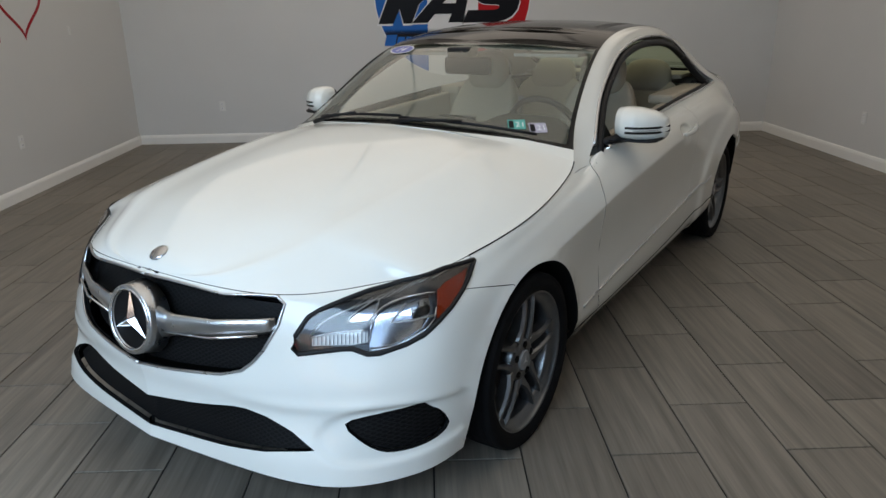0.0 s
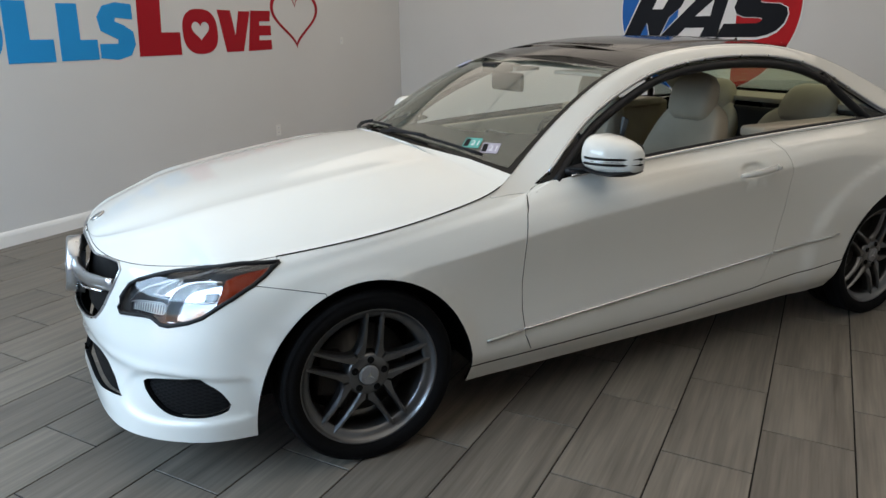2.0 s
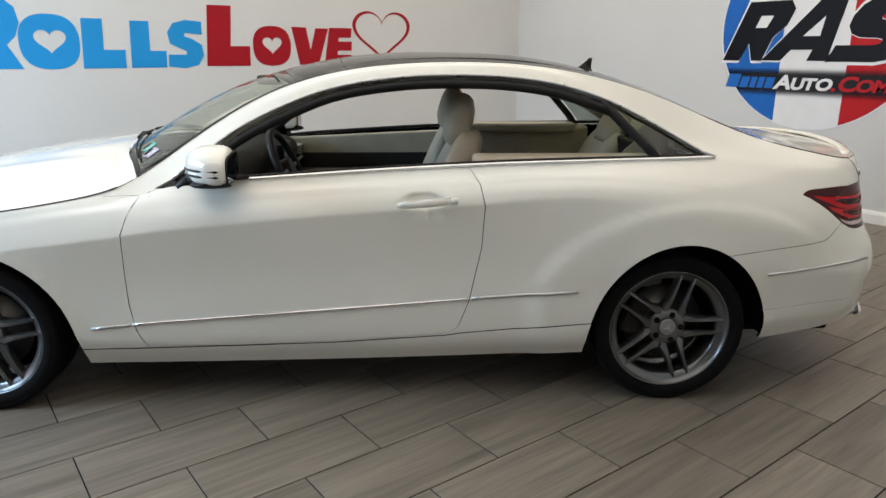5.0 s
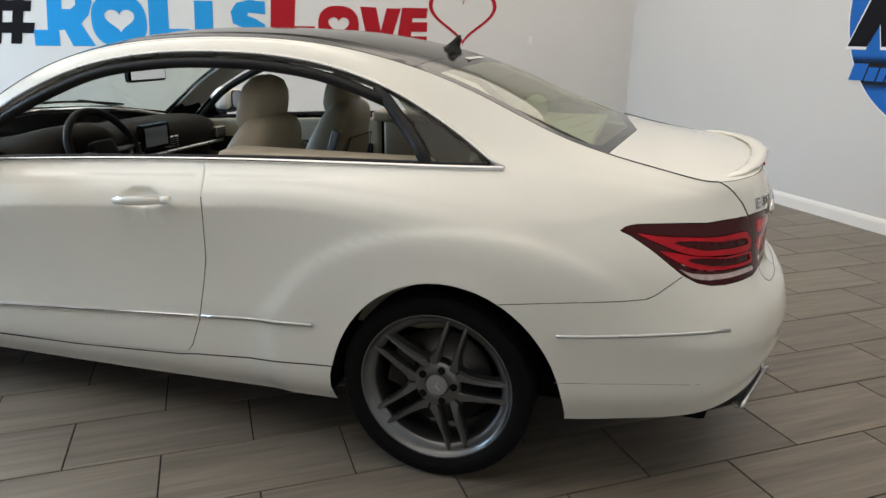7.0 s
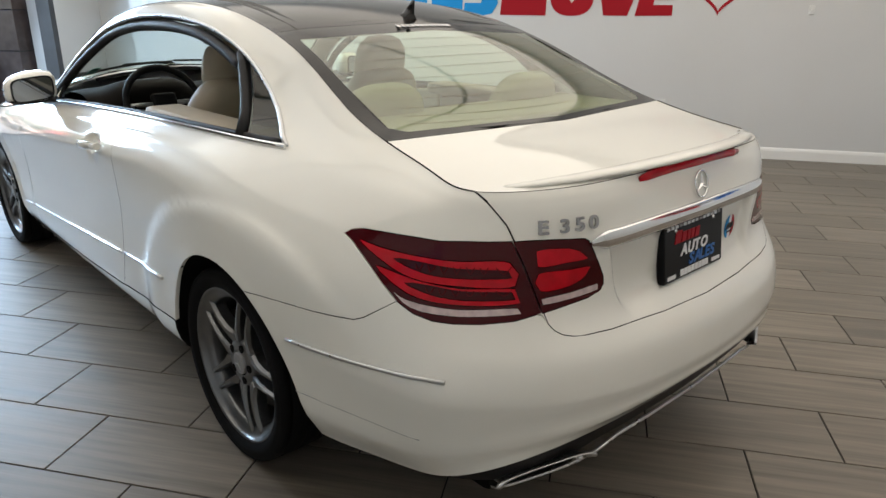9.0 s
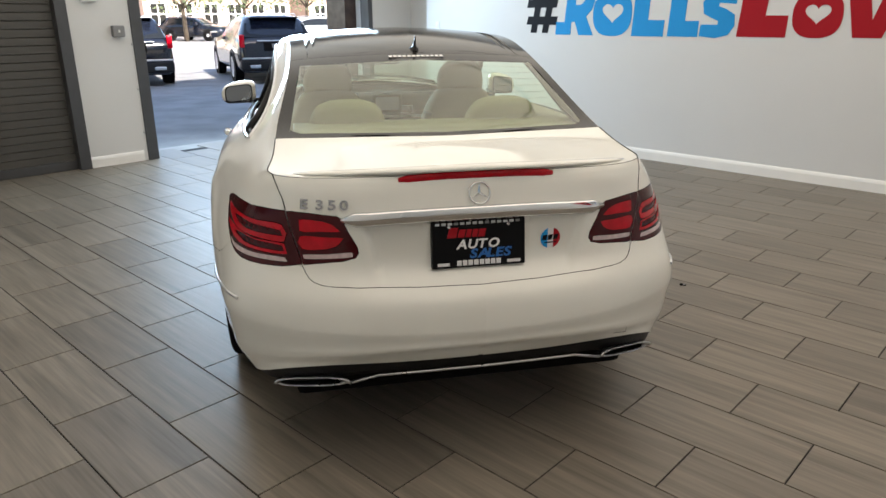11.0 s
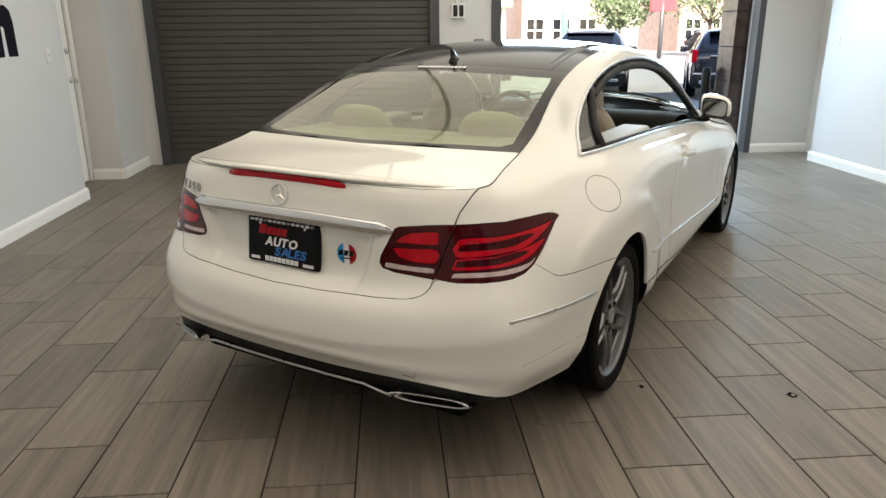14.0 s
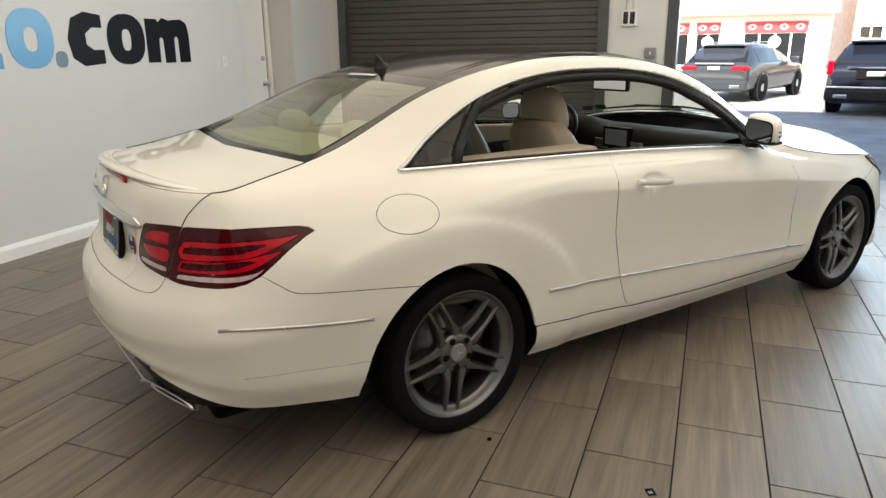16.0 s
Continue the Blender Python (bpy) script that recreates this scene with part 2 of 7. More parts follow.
# ---- helpers for building ----
def obj(name, bm, material, parent=None, label="", smooth=False):
    me = bpy.data.meshes.new(name)
    bm.to_mesh(me)
    bm.free()
    for m in (material if isinstance(material, (list, tuple)) else [material]):
        me.materials.append(m)
    if smooth:
        for f in me.polygons:
            f.use_smooth = True
    ob = new(name, me)
    if parent:
        ob.parent = parent
    if label:
        ob["label"] = label
    return ob


def part(name, bm, material, parent, label="", smooth=False):
    return obj(name, bm, material, parent, label, smooth)


def thing(name, m, label, category, group="", kind=""):
    ob = new(name)
    ob.empty_display_size = 0.1
    ob.matrix_world = m
    return tagged(ob, label, category, group, kind)


def box(x0, y0, z0, x1, y1, z1, bevel=0.0, bm=None, seg=2):
    own = bm is None
    tmp = bmesh.new()
    bmesh.ops.create_cube(tmp, size=1)
    for v in tmp.verts:
        v.co = Vector(((x0 + x1) / 2 + v.co.x * (x1 - x0), (y0 + y1) / 2 + v.co.y * (y1 - y0), (z0 + z1) / 2 + v.co.z * (z1 - z0)))
    if bevel:
        bmesh.ops.bevel(tmp, geom=tmp.edges[:], offset=bevel, segments=seg, affect="EDGES", profile=0.6)
    if own:
        return tmp
    merge(bm, tmp)
    return bm


def merge(bm, other, m=None):
    """Copies a bmesh into another."""
    if m is not None:
        bmesh.ops.transform(other, matrix=m, verts=other.verts)
    vs = [bm.verts.new(v.co) for v in other.verts]
    other.verts.index_update()
    for f in other.faces:
        try:
            nf = bm.faces.new([vs[v.index] for v in f.verts])
            nf.smooth, nf.material_index = f.smooth, f.material_index
        except ValueError:
            pass
    other.free()
    return bm


def revolve(profile, n=48, axis="y", close=False):
    """Turns a list of (radius, height) round an axis."""
    bm = bmesh.new()
    rings = []
    for r, h in profile:
        ring = []
        for i in range(n):
            a = 2 * math.pi * i / n
            c, s = r * math.cos(a), r * math.sin(a)
            ring.append(bm.verts.new((c, h, s) if axis == "y" else (c, s, h) if axis == "z" else (h, c, s)))
        rings.append(ring)
    pairs = list(zip(rings, rings[1:])) + ([(rings[-1], rings[0])] if close else [])
    for a, b in pairs:
        for i in range(n):
            f = bm.faces.new((a[i], a[(i + 1) % n], b[(i + 1) % n], b[i]))
            f.smooth = True
    bmesh.ops.recalc_face_normals(bm, faces=bm.faces)
    return bm


def tube(points, radius, n=8, flat=1.0):
    """A bar along a line of points, with closed ends."""
    bm = bmesh.new()
    pts = [Vector(p) for p in points]
    rings = []
    for i, p in enumerate(pts):
        d = (pts[min(i + 1, len(pts) - 1)] - pts[max(i - 1, 0)]).normalized()
        up = Vector((0, 0, 1)) if abs(d.z) < 0.9 else Vector((1, 0, 0))
        u = d.cross(up).normalized()
        w = u.cross(d)
        r = radius[i] if isinstance(radius, (list, tuple)) else radius
        rings.append([bm.verts.new(p + (u * math.cos(2 * math.pi * k / n) * flat + w * math.sin(2 * math.pi * k / n)) * r) for k in range(n)])
    for a, b in zip(rings, rings[1:]):
        for k in range(n):
            bm.faces.new((a[k], a[(k + 1) % n], b[(k + 1) % n], b[k])).smooth = True
    bm.faces.new(rings[0]), bm.faces.new(rings[-1][::-1])
    bmesh.ops.recalc_face_normals(bm, faces=bm.faces)
    return bm


def plate(outline, depth, m=None, holes=(), bevel=0.0):
    """A flat slab: an outline in a plane (u, v), with holes, pulled out by depth along +w."""
    from mathutils.geometry import delaunay_2d_cdt
    loops = [list(outline)] + [list(h) for h in holes]
    vs, es = [], []
    for lp in loops:
        b = len(vs)
        vs += [Vector(q) for q in lp]
        es += [(b + i, b + (i + 1) % len(lp)) for i in range(len(lp))]
    v2, e2, f2 = delaunay_2d_cdt(vs, es, [], 0, 1e-6)[:3]
    def inside(q, lp):
        c = False
        for i in range(len(lp)):
            (x0, y0), (x1, y1) = lp[i], lp[i - 1]
            if (y0 > q[1]) != (y1 > q[1]) and q[0] < (x1 - x0) * (q[1] - y0) / (y1 - y0) + x0:
                c = not c
        return c
    bm = bmesh.new()
    lo, hi = [bm.verts.new((v.x, v.y, 0)) for v in v2], [bm.verts.new((v.x, v.y, depth)) for v in v2]
    count = {}
    for f in f2:
        q = (sum(v2[i].x for i in f) / len(f), sum(v2[i].y for i in f) / len(f))
        if inside(q, loops[0]) and not any(inside(q, h) for h in loops[1:]):
            bm.faces.new([hi[i] for i in f]), bm.faces.new([lo[i] for i in f][::-1])
            for a, b in zip(f, list(f[1:]) + [f[0]]):
                count[(a, b)] = 1
    for a, b in list(count):
        if (b, a) not in count:
            bm.faces.new((lo[a], lo[b], hi[b], hi[a]))
    for v in [v for v in bm.verts if not v.link_faces]:
        bm.verts.remove(v)
    bmesh.ops.recalc_face_normals(bm, faces=bm.faces)
    if m is not None:
        bmesh.ops.transform(bm, matrix=m, verts=bm.verts)
    return bm


def circle(cx, cy, rx, ry=None, n=32, a0=0.0, a1=2 * math.pi):
    ry = rx if ry is None else ry
    full = abs(a1 - a0 - 2 * math.pi) < 1e-6
    return [(cx + rx * math.cos(a0 + (a1 - a0) * i / (n if full else n - 1)), cy + ry * math.sin(a0 + (a1 - a0) * i / (n if full else n - 1))) for i in range(n)]


def heart(cx, cy, w, h, n=40):
    """A heart, w wide and h high, with its middle at (cx, cy)."""
    out = []
    for i in range(n):
        a = 2 * math.pi * i / n
        x = 16 * math.sin(a) ** 3
        y = 13 * math.cos(a) - 5 * math.cos(2 * a) - 2 * math.cos(3 * a) - math.cos(4 * a)
        out.append((cx + x / 32 * w, cy + (y + 2.5) / 29 * h))
    return out


def words(name, text, size, m, material, parent, depth=0.002, bold=0.0, width=1.0, label="", align="LEFT"):
    cu = bpy.data.curves.new(name, "FONT")
    cu.body, cu.size, cu.extrude, cu.offset, cu.align_x, cu.resolution_u = text, size, depth, bold, align, 3
    tmp = bpy.data.objects.new("tmp", cu)
    me = bpy.data.meshes.new_from_object(tmp)
    bpy.data.objects.remove(tmp)
    bpy.data.curves.remove(cu)
    me.transform(m @ Matrix.Diagonal((width, 1, 1, 1)))
    me.name = name
    me.materials.clear()
    me.materials.append(material)
    ob = new(name, me)
    ob.parent = parent
    if label:
        ob["label"] = label
    return ob


# ---- the room: walls, floor, ceiling ----
XA, XC, YB, YD, TOP = -2.45, 5.235, 9.0, 0.17, 3.3
def wall(name, label, *boxes):
    bm = bmesh.new()
    for b in boxes:
        box(*b, bm=bm)
    return tagged(obj(name, bm, WALLP), label, "wall", kind="structure")


wall("wall_west", "white painted showroom wall with big lettering", (XA - 0.5, 0.80, 0, XA, YB + 0.62, TOP))
wall("wall_north", "white painted showroom wall with a round sign", (XA, YB, 0, XC + 0.2, YB + 0.62, TOP))
wall("wall_east", "white painted showroom wall beside a plain door", (XC, 1.95, 0, XC + 0.2, YB, TOP), (5.62, 0.98, 0, 5.82, 2.1, TOP), (XC, 0.03, 0, 5.82, 0.98, TOP),
     (XC + 0.2, 2.05, 0, 5.62, 2.1, TOP))
wall("wall_south", "white painted pier between shutter and open gateway", (1.20, YD - 0.30, 0, 1.84, YD, TOP), (4.98, -0.13, 0, XC, YD - 0.0, TOP), (1.84, -0.13, 2.75, 4.98, YD - 0.02, TOP),
     (-1.95, -0.13, 2.75, 1.20, YD - 0.02, TOP))
wall("wall_pier", "white painted pier beside the open gateway", (-2.95, -0.13, 0, -2.02, 0.19, TOP))
wall("wall_recess", "white painted recess between pier and lettered wall", (-2.95, 0.19, 0, -2.75, 0.80, TOP))

bm = box(XA - 0.6, YD - 0.35, TOP, XC + 0.7, YB + 0.62, TOP + 0.2)
tagged(obj("ceiling", bm, CEIL), "plain white painted ceiling", "ceiling", kind="structure")

# skirting boards with a rounded top
def skirting(x0, y0, x1, y1, h=0.11, d=0.018):
    """A board along a wall foot, on the left of the way from (x0, y0) to (x1, y1)."""
    a, b = Vector((x0, y0, 0)), Vector((x1, y1, 0))
    n = Vector((-(b - a).y, (b - a).x, 0)).normalized()
    bm = bmesh.new()
    prof = [(0, 0), (d, 0), (d, h * 0.72), (d * 0.75, h * 0.88), (d * 0.35, h), (0, h)]
    rings = [[bm.verts.new(p + n * u + Vector((0, 0, w))) for u, w in prof] for p in (a, b)]
    for i in range(len(prof)):
        bm.faces.new((rings[0][i], rings[0][(i + 1) % 6], rings[1][(i + 1) % 6], rings[1][i]))
    bm.faces.new(rings[0][::-1]), bm.faces.new(rings[1])
    bmesh.ops.recalc_face_normals(bm, faces=bm.faces)
    return tagged(obj("baseboard", bm, TRIM), "white painted baseboard", "baseboard", kind="structure")


skirting(XA, YB, XA, 0.78)
skirting(XC - 0.018, YB, XA + 0.018, YB)
skirting(XC, 1.93, XC, YB - 0.018)
skirting(1.26, YD, 1.83, YD)
skirting(XC, 0.19, XC, 0.97)
skirting(XC, 0.98, 5.60, 0.98)
skirting(-2.75, 0.19, -2.03, 0.19)

# ---- the car: skins laid through its feature lines ----
# car axes: x to the rear from the front axle, y to its right, z up
CAR = Matrix.Translation((0.642, 3.083, 0)) @ Matrix.Rotation(radians(55.3), 4, "Z")
car = thing("car", CAR, "white two-door coupe with a black glass roof, windows down", "car")
MID = [-0.40, 0.0, 0.38, 0.58, 0.76, 1.10, 1.50, 1.95, 2.35, 2.75, 3.10, 3.40]


def line(fx, fy, fz, my, mz, rx, ry, rz):
    return np.array([fx + MID + rx, fy + my + ry, fz + mz + rz]).T


SIDE = [
    line([-0.882, -0.846, -0.772, -0.60], [0, 0.35, 0.645, 0.795], [0.212, 0.212, 0.208, 0.192],
         [0.852, 0.85, 0.828, 0.826, 0.826, 0.828, 0.832, 0.835, 0.836, 0.838, 0.828, 0.778], [0.188, 0.18, 0.176, 0.176, 0.176, 0.178, 0.183, 0.192, 0.202, 0.22, 0.243, 0.262],
         [3.605, 3.752, 3.800, 3.810], [0.742, 0.585, 0.28, 0], [0.305, 0.374, 0.383, 0.383]),
    line([-0.876, -0.842, -0.772, -0.612], [0, 0.34, 0.61, 0.785], [0.262, 0.272, 0.285, 0.27],
         [0.868, 0.885, 0.885, 0.885, 0.885, 0.886, 0.888, 0.892, 0.895, 0.893, 0.866, 0.819], [0.265, 0.28, 0.275, 0.275, 0.275, 0.275, 0.28, 0.29, 0.30, 0.32, 0.335, 0.345],
         [3.615, 3.775, 3.84, 3.855], [0.764, 0.55, 0.28, 0], [0.38, 0.422, 0.443, 0.448]),
    line([-0.866, -0.828, -0.728, -0.596], [0, 0.31, 0.62, 0.79], [0.39, 0.388, 0.38, 0.375],
         [0.875, 0.897, 0.897, 0.895, 0.895, 0.896, 0.898, 0.902, 0.907, 0.907, 0.888, 0.853], [0.375, 0.37, 0.345, 0.36, 0.375, 0.40, 0.43, 0.463, 0.493, 0.51, 0.53, 0.54],
         [3.63, 3.79, 3.855, 3.87], [0.785, 0.55, 0.28, 0], [0.53, 0.52, 0.51, 0.505]),
    line([-0.875, -0.835, -0.725, -0.585], [0, 0.31, 0.60, 0.78], [0.47, 0.472, 0.475, 0.48],
         [0.87, 0.904, 0.896, 0.891, 0.890, 0.891, 0.893, 0.899, 0.910, 0.92, 0.896, 0.855], [0.48, 0.52, 0.52, 0.53, 0.545, 0.56, 0.58, 0.60, 0.63, 0.65, 0.63, 0.62],
         [3.635, 3.78, 3.842, 3.857], [0.765, 0.545, 0.28, 0], [0.615, 0.61, 0.61, 0.61]),
    line([-0.865, -0.82, -0.705, -0.56], [0, 0.31, 0.58, 0.765], [0.56, 0.56, 0.562, 0.575],
         [0.86, 0.895, 0.897, 0.897, 0.898, 0.90, 0.90, 0.902, 0.905, 0.912, 0.889, 0.838], [0.585, 0.65, 0.70, 0.725, 0.75, 0.782, 0.815, 0.845, 0.868, 0.825, 0.77, 0.74],
         [3.62, 3.725, 3.772, 3.785], [0.715, 0.53, 0.27, 0], [0.72, 0.71, 0.70, 0.695]),
    line([-0.85, -0.805, -0.685, -0.535], [0, 0.31, 0.57, 0.75], [0.63, 0.63, 0.632, 0.652],
         [0.845, 0.875, 0.872, 0.866, 0.86, 0.862, 0.865, 0.868, 0.866, 0.866, 0.842, 0.79], [0.66, 0.725, 0.785, 0.815, 0.84, 0.868, 0.90, 0.925, 0.94, 0.915, 0.87, 0.85],
         [3.595, 3.712, 3.765, 3.78], [0.695, 0.52, 0.27, 0], [0.84, 0.835, 0.83, 0.83]),
    line([-0.83, -0.79, -0.665, -0.51], [0, 0.31, 0.555, 0.735], [0.69, 0.688, 0.685, 0.70],
         [0.82, 0.855, 0.845, 0.83, 0.812, 0.806, 0.803, 0.80, 0.79, 0.765, 0.765, 0.735], [0.705, 0.765, 0.82, 0.845, 0.888, 0.936, 0.962, 0.985, 1.0, 1.006, 0.965, 0.94],
         [3.57, 3.70, 3.748, 3.762], [0.675, 0.51, 0.27, 0], [0.925, 0.93, 0.93, 0.93]),
    line([-0.81, -0.775, -0.655, -0.49], [0, 0.31, 0.54, 0.718], [0.73, 0.722, 0.712, 0.726],
         [0.80, 0.845, 0.83, 0.81, 0.79, 0.695, 0.645, 0.632, 0.63, 0.665, 0.705, 0.69], [0.735, 0.785, 0.838, 0.862, 0.905, 1.145, 1.288, 1.32, 1.275, 1.11, 1.02, 0.98],
         [3.562, 3.69, 3.735, 3.75], [0.662, 0.50, 0.27, 0], [0.962, 0.968, 0.972, 0.975]),
    line([-0.795, -0.765, -0.645, -0.475], [0, 0.31, 0.53, 0.70], [0.745, 0.735, 0.724, 0.742],
         [0.775, 0.835, 0.815, 0.775, 0.70, 0.628, 0.575, 0.56, 0.56, 0.575, 0.625, 0.645], [0.757, 0.797, 0.85, 0.90, 1.01, 1.225, 1.345, 1.372, 1.34, 1.235, 1.09, 1.01],
         [3.555, 3.68, 3.722, 3.74], [0.648, 0.49, 0.27, 0], [0.985, 0.99, 0.995, 1.0]),
]
CENX = [-0.795, -0.785, -0.74, -0.60, -0.40, 0.0, 0.30, 0.42, 0.55, 0.90, 1.42, 1.92, 2.34, 2.80, 3.20, 3.42, 3.58, 3.69, 3.73, 3.74]
CENZ = [0.745, 0.757, 0.79, 0.843, 0.893, 0.962, 1.0, 1.012, 1.075, 1.255, 1.388, 1.408, 1.378, 1.255, 1.08, 1.035, 1.02, 1.008, 1.003, 1.0]
NK, NL = 20, 9


def spline(tab):
    """Natural cubic through rows of points at 0, 1, 2 ..., evaluated at any parameter."""
    tab = np.asarray(tab, float)
    n = len(tab)
    a = np.eye(n) * 4
    a[0, 0] = a[-1, -1] = 1
    for i in range(1, n - 1):
        a[i, i - 1] = a[i, i + 1] = 1
    rhs = np.zeros_like(tab)
    rhs[1:-1] = 6 * (tab[2:] - 2 * tab[1:-1] + tab[:-2])
    m = np.linalg.solve(a, rhs)
    def at(k):
        k = np.clip(np.asarray(k, float), 0, n - 1)
        i = np.minimum(k.astype(int), n - 2)
        f = (k - i)[:, None]
        g = 1 - f
        return tab[i] * g + tab[i + 1] * f + ((g ** 3 - g) * m[i] + (f ** 3 - f) * m[i + 1]) / 6
    return at


LINES = [spline(l) for l in SIDE]
CENTRE = spline(np.array([CENX, CENZ]).T)


def side_skin(k, s):
    """The car's flank, nose and tail: k runs from the nose's middle to the tail's, s from the sill to the roof's edge."""
    k, s = np.asarray(k, float), np.clip(np.asarray(s, float), 0, NL - 1)
    rows = np.stack([l(k) for l in LINES])
    i = np.minimum(s.astype(int), NL - 2)
    f = (s - i)[:, None]
    n = np.arange(len(k))
    p0, p1, p2, p3 = (rows[np.clip(i + d, 0, NL - 1), n] for d in (-1, 0, 1, 2))
    p0 = np.where((i == 0)[:, None], 2 * p1 - p2, p0)
    p3 = np.where((i == NL - 2)[:, None], 2 * p2 - p1, p3)
    q = 0.5 * (2 * p1 + (p2 - p0) * f + (2 * p0 - 5 * p1 + 4 * p2 - p3) * f ** 2 + (3 * p1 - p0 - 3 * p2 + p3) * f ** 3)
    crease = np.clip((k - 4.6) / 1.6, 0, 1) * np.clip((13.0 - k) / 1.6, 0, 1)
    below = np.where(s < 4, 0.42, 0.30)
    q[:, 1] += 0.013 * crease * (np.exp(-(np.sqrt((s - 4) ** 2 + 0.0012) - 0.035) / below) - 0.3)
    step = lambda a, w: 1 / (1 + np.exp(-np.clip(a / w, -30, 30)))
    # shoulder swelling over the rear wheel
    away = np.sqrt(((q[:, 0] - 2.86) / 1.42) ** 2 + (q[:, 2] - 0.36) ** 2)
    q[:, 1] += 0.013 * step(0.478 - away, 0.009) * (k > 9) * np.clip((3.5 - q[:, 0]) / 0.25, 0, 1)
    # flared lips round the wheel arches
    for cx, ry in ((0.006, 0.434), (2.803, 0.445)):
        lip = np.sqrt(((q[:, 0] - cx) * ry / 0.385) ** 2 + (q[:, 2] - 0.235) ** 2) - ry
        near = np.exp(-(np.maximum(lip, 0) / 0.030) ** 2) * (q[:, 2] > 0.2) * np.clip((q[:, 2] - 0.24) / 0.1, 0, 1) * (s < 6)
        q[:, 1] += (0.008 if cx < 1 else 0.003) * near
    # two folds round the rear bumper
    tail = np.clip(k - 13.6, 0, 1)
    turn = np.clip((k - 15.0) / 2.0, 0, 1)
    fold = tail * (0.007 * np.exp(-(np.sqrt((s - 2.0) ** 2 + 0.02) - 0.14) / 0.35) + 0.009 * np.exp(-((s - 1.1) / 0.3) ** 2))
    q[:, 0] += fold * turn
    q[:, 1] += fold * (1 - turn)
    # pockets round the lower side intakes
    pocket = ((np.abs(q[:, 1]) - 0.765) / 0.165) ** 2 + ((q[:, 2] - 0.338) / 0.082) ** 2
    sunk = step(1 - pocket, 0.10) * (k < 4)
    q[:, 0] += 0.012 * sunk
    q[:, 1] -= 0.007 * sunk
    # brow above the lower intakes
    brow = np.exp(-((q[:, 2] - (0.425 + 0.05 * np.clip(0.5 - q[:, 1], 0, 0.5))) / 0.020) ** 2) * np.clip((q[:, 1] - 0.30) / 0.2, 0, 1) * (k < 4) * np.clip(4 - k, 0, 1)
    q[:, 0] -= 0.007 * brow
    # hollow behind the door handle, recess round the number plate
    q[:, 1] -= 0.020 * np.exp(-(((q[:, 0] - 1.765) / 0.070) ** 2 + ((q[:, 2] - 0.858) / 0.030) ** 2) ** 2) * ((k > 9) & (k < 12))
    q[:, 0] -= 0.026 * step(0.345 - np.abs(q[:, 1]) - 0.25 * (0.76 - q[:, 2]) * 0 + 0.25 * (q[:, 2] - 0.76), 0.006) * step(0.853 - q[:, 2], 0.004) * step(q[:, 2] - 0.675, 0.012) * (k > 15)
    return q


def top_skin(k, v):
    """Bonnet, windscreen, roof, rear window and boot lid: v runs from the middle to the edge."""
    k, v = np.asarray(k, float), np.asarray(v, float)
    c, e = CENTRE(k), LINES[-1](k)
    x = c[:, 0] + (e[:, 0] - c[:, 0]) * v ** 2
    bonnet = np.clip((7.0 - k) / 1.5, 0, 1) * np.clip(k / 2.0, 0, 1)
    p = 2.2 + 0.9 * bonnet
    z = e[:, 1 + 1] + (c[:, 1] - e[:, 2]) * (1 - np.clip(v, 0, 1) ** p)
    z = z + 0.008 * bonnet * np.exp(-((v - 0.62) / 0.07) ** 2) - 0.004 * bonnet * np.exp(-((v - 0.48) / 0.1) ** 2)
    return np.stack([x, e[:, 1] * v, z], 1)


def normals(skin, a, b, sign):
    h = 1e-3
    n = np.cross(skin(np.minimum(a + h, NK - 1), b) - skin(np.maximum(a - h, 0), b), skin(a, b + h) - skin(a, b - h))
    return sign * n / np.maximum(np.linalg.norm(n, axis=1, keepdims=True), 1e-9)


class Skin:
    def __init__(self, fn, smax, sign, sa, sb):
        self.fn, self.smax, self.sign, self.sa, self.sb = fn, smax, sign, sa, sb
        ka, sb2 = np.meshgrid(np.linspace(0, NK - 1, 500), np.linspace(0, smax, 220), indexing="ij")
        self.ka, self.kb = ka.ravel(), sb2.ravel()
        self.tab = fn(self.ka, self.kb)

    def find(self, pts, w=(1, 1, 1)):
        """The parameters of the points of the skin nearest to pts, with a weight for each axis."""
        w, out = np.array(w, float), []
        for q in pts:
            i = int(np.argmin((((self.tab - np.array(q)) * w) ** 2).sum(1)))
            a, b, r = self.ka[i], self.kb[i], 0.04
            for _ in range(4):
                ga, gb = np.meshgrid(np.clip(a + np.linspace(-r, r, 9), 0, NK - 1), np.clip(b + np.linspace(-r, r, 9), 0, self.smax), indexing="ij")
                ga, gb = ga.ravel(), gb.ravel()
                j = int(np.argmin((((self.fn(ga, gb) - np.array(q)) * w) ** 2).sum(1)))
                a, b, r = ga[j], gb[j], r / 3
            out.append((a, b))
        return out

    def spot(self, q, w=(1, 1, 1)):
        """Place and outward normal of the skin nearest to q."""
        a, b = (np.array([c]) for c in self.find([q], w)[0])
        return Vector(self.fn(a, b)[0]), Vector(normals(self.fn, a, b, self.sign)[0])


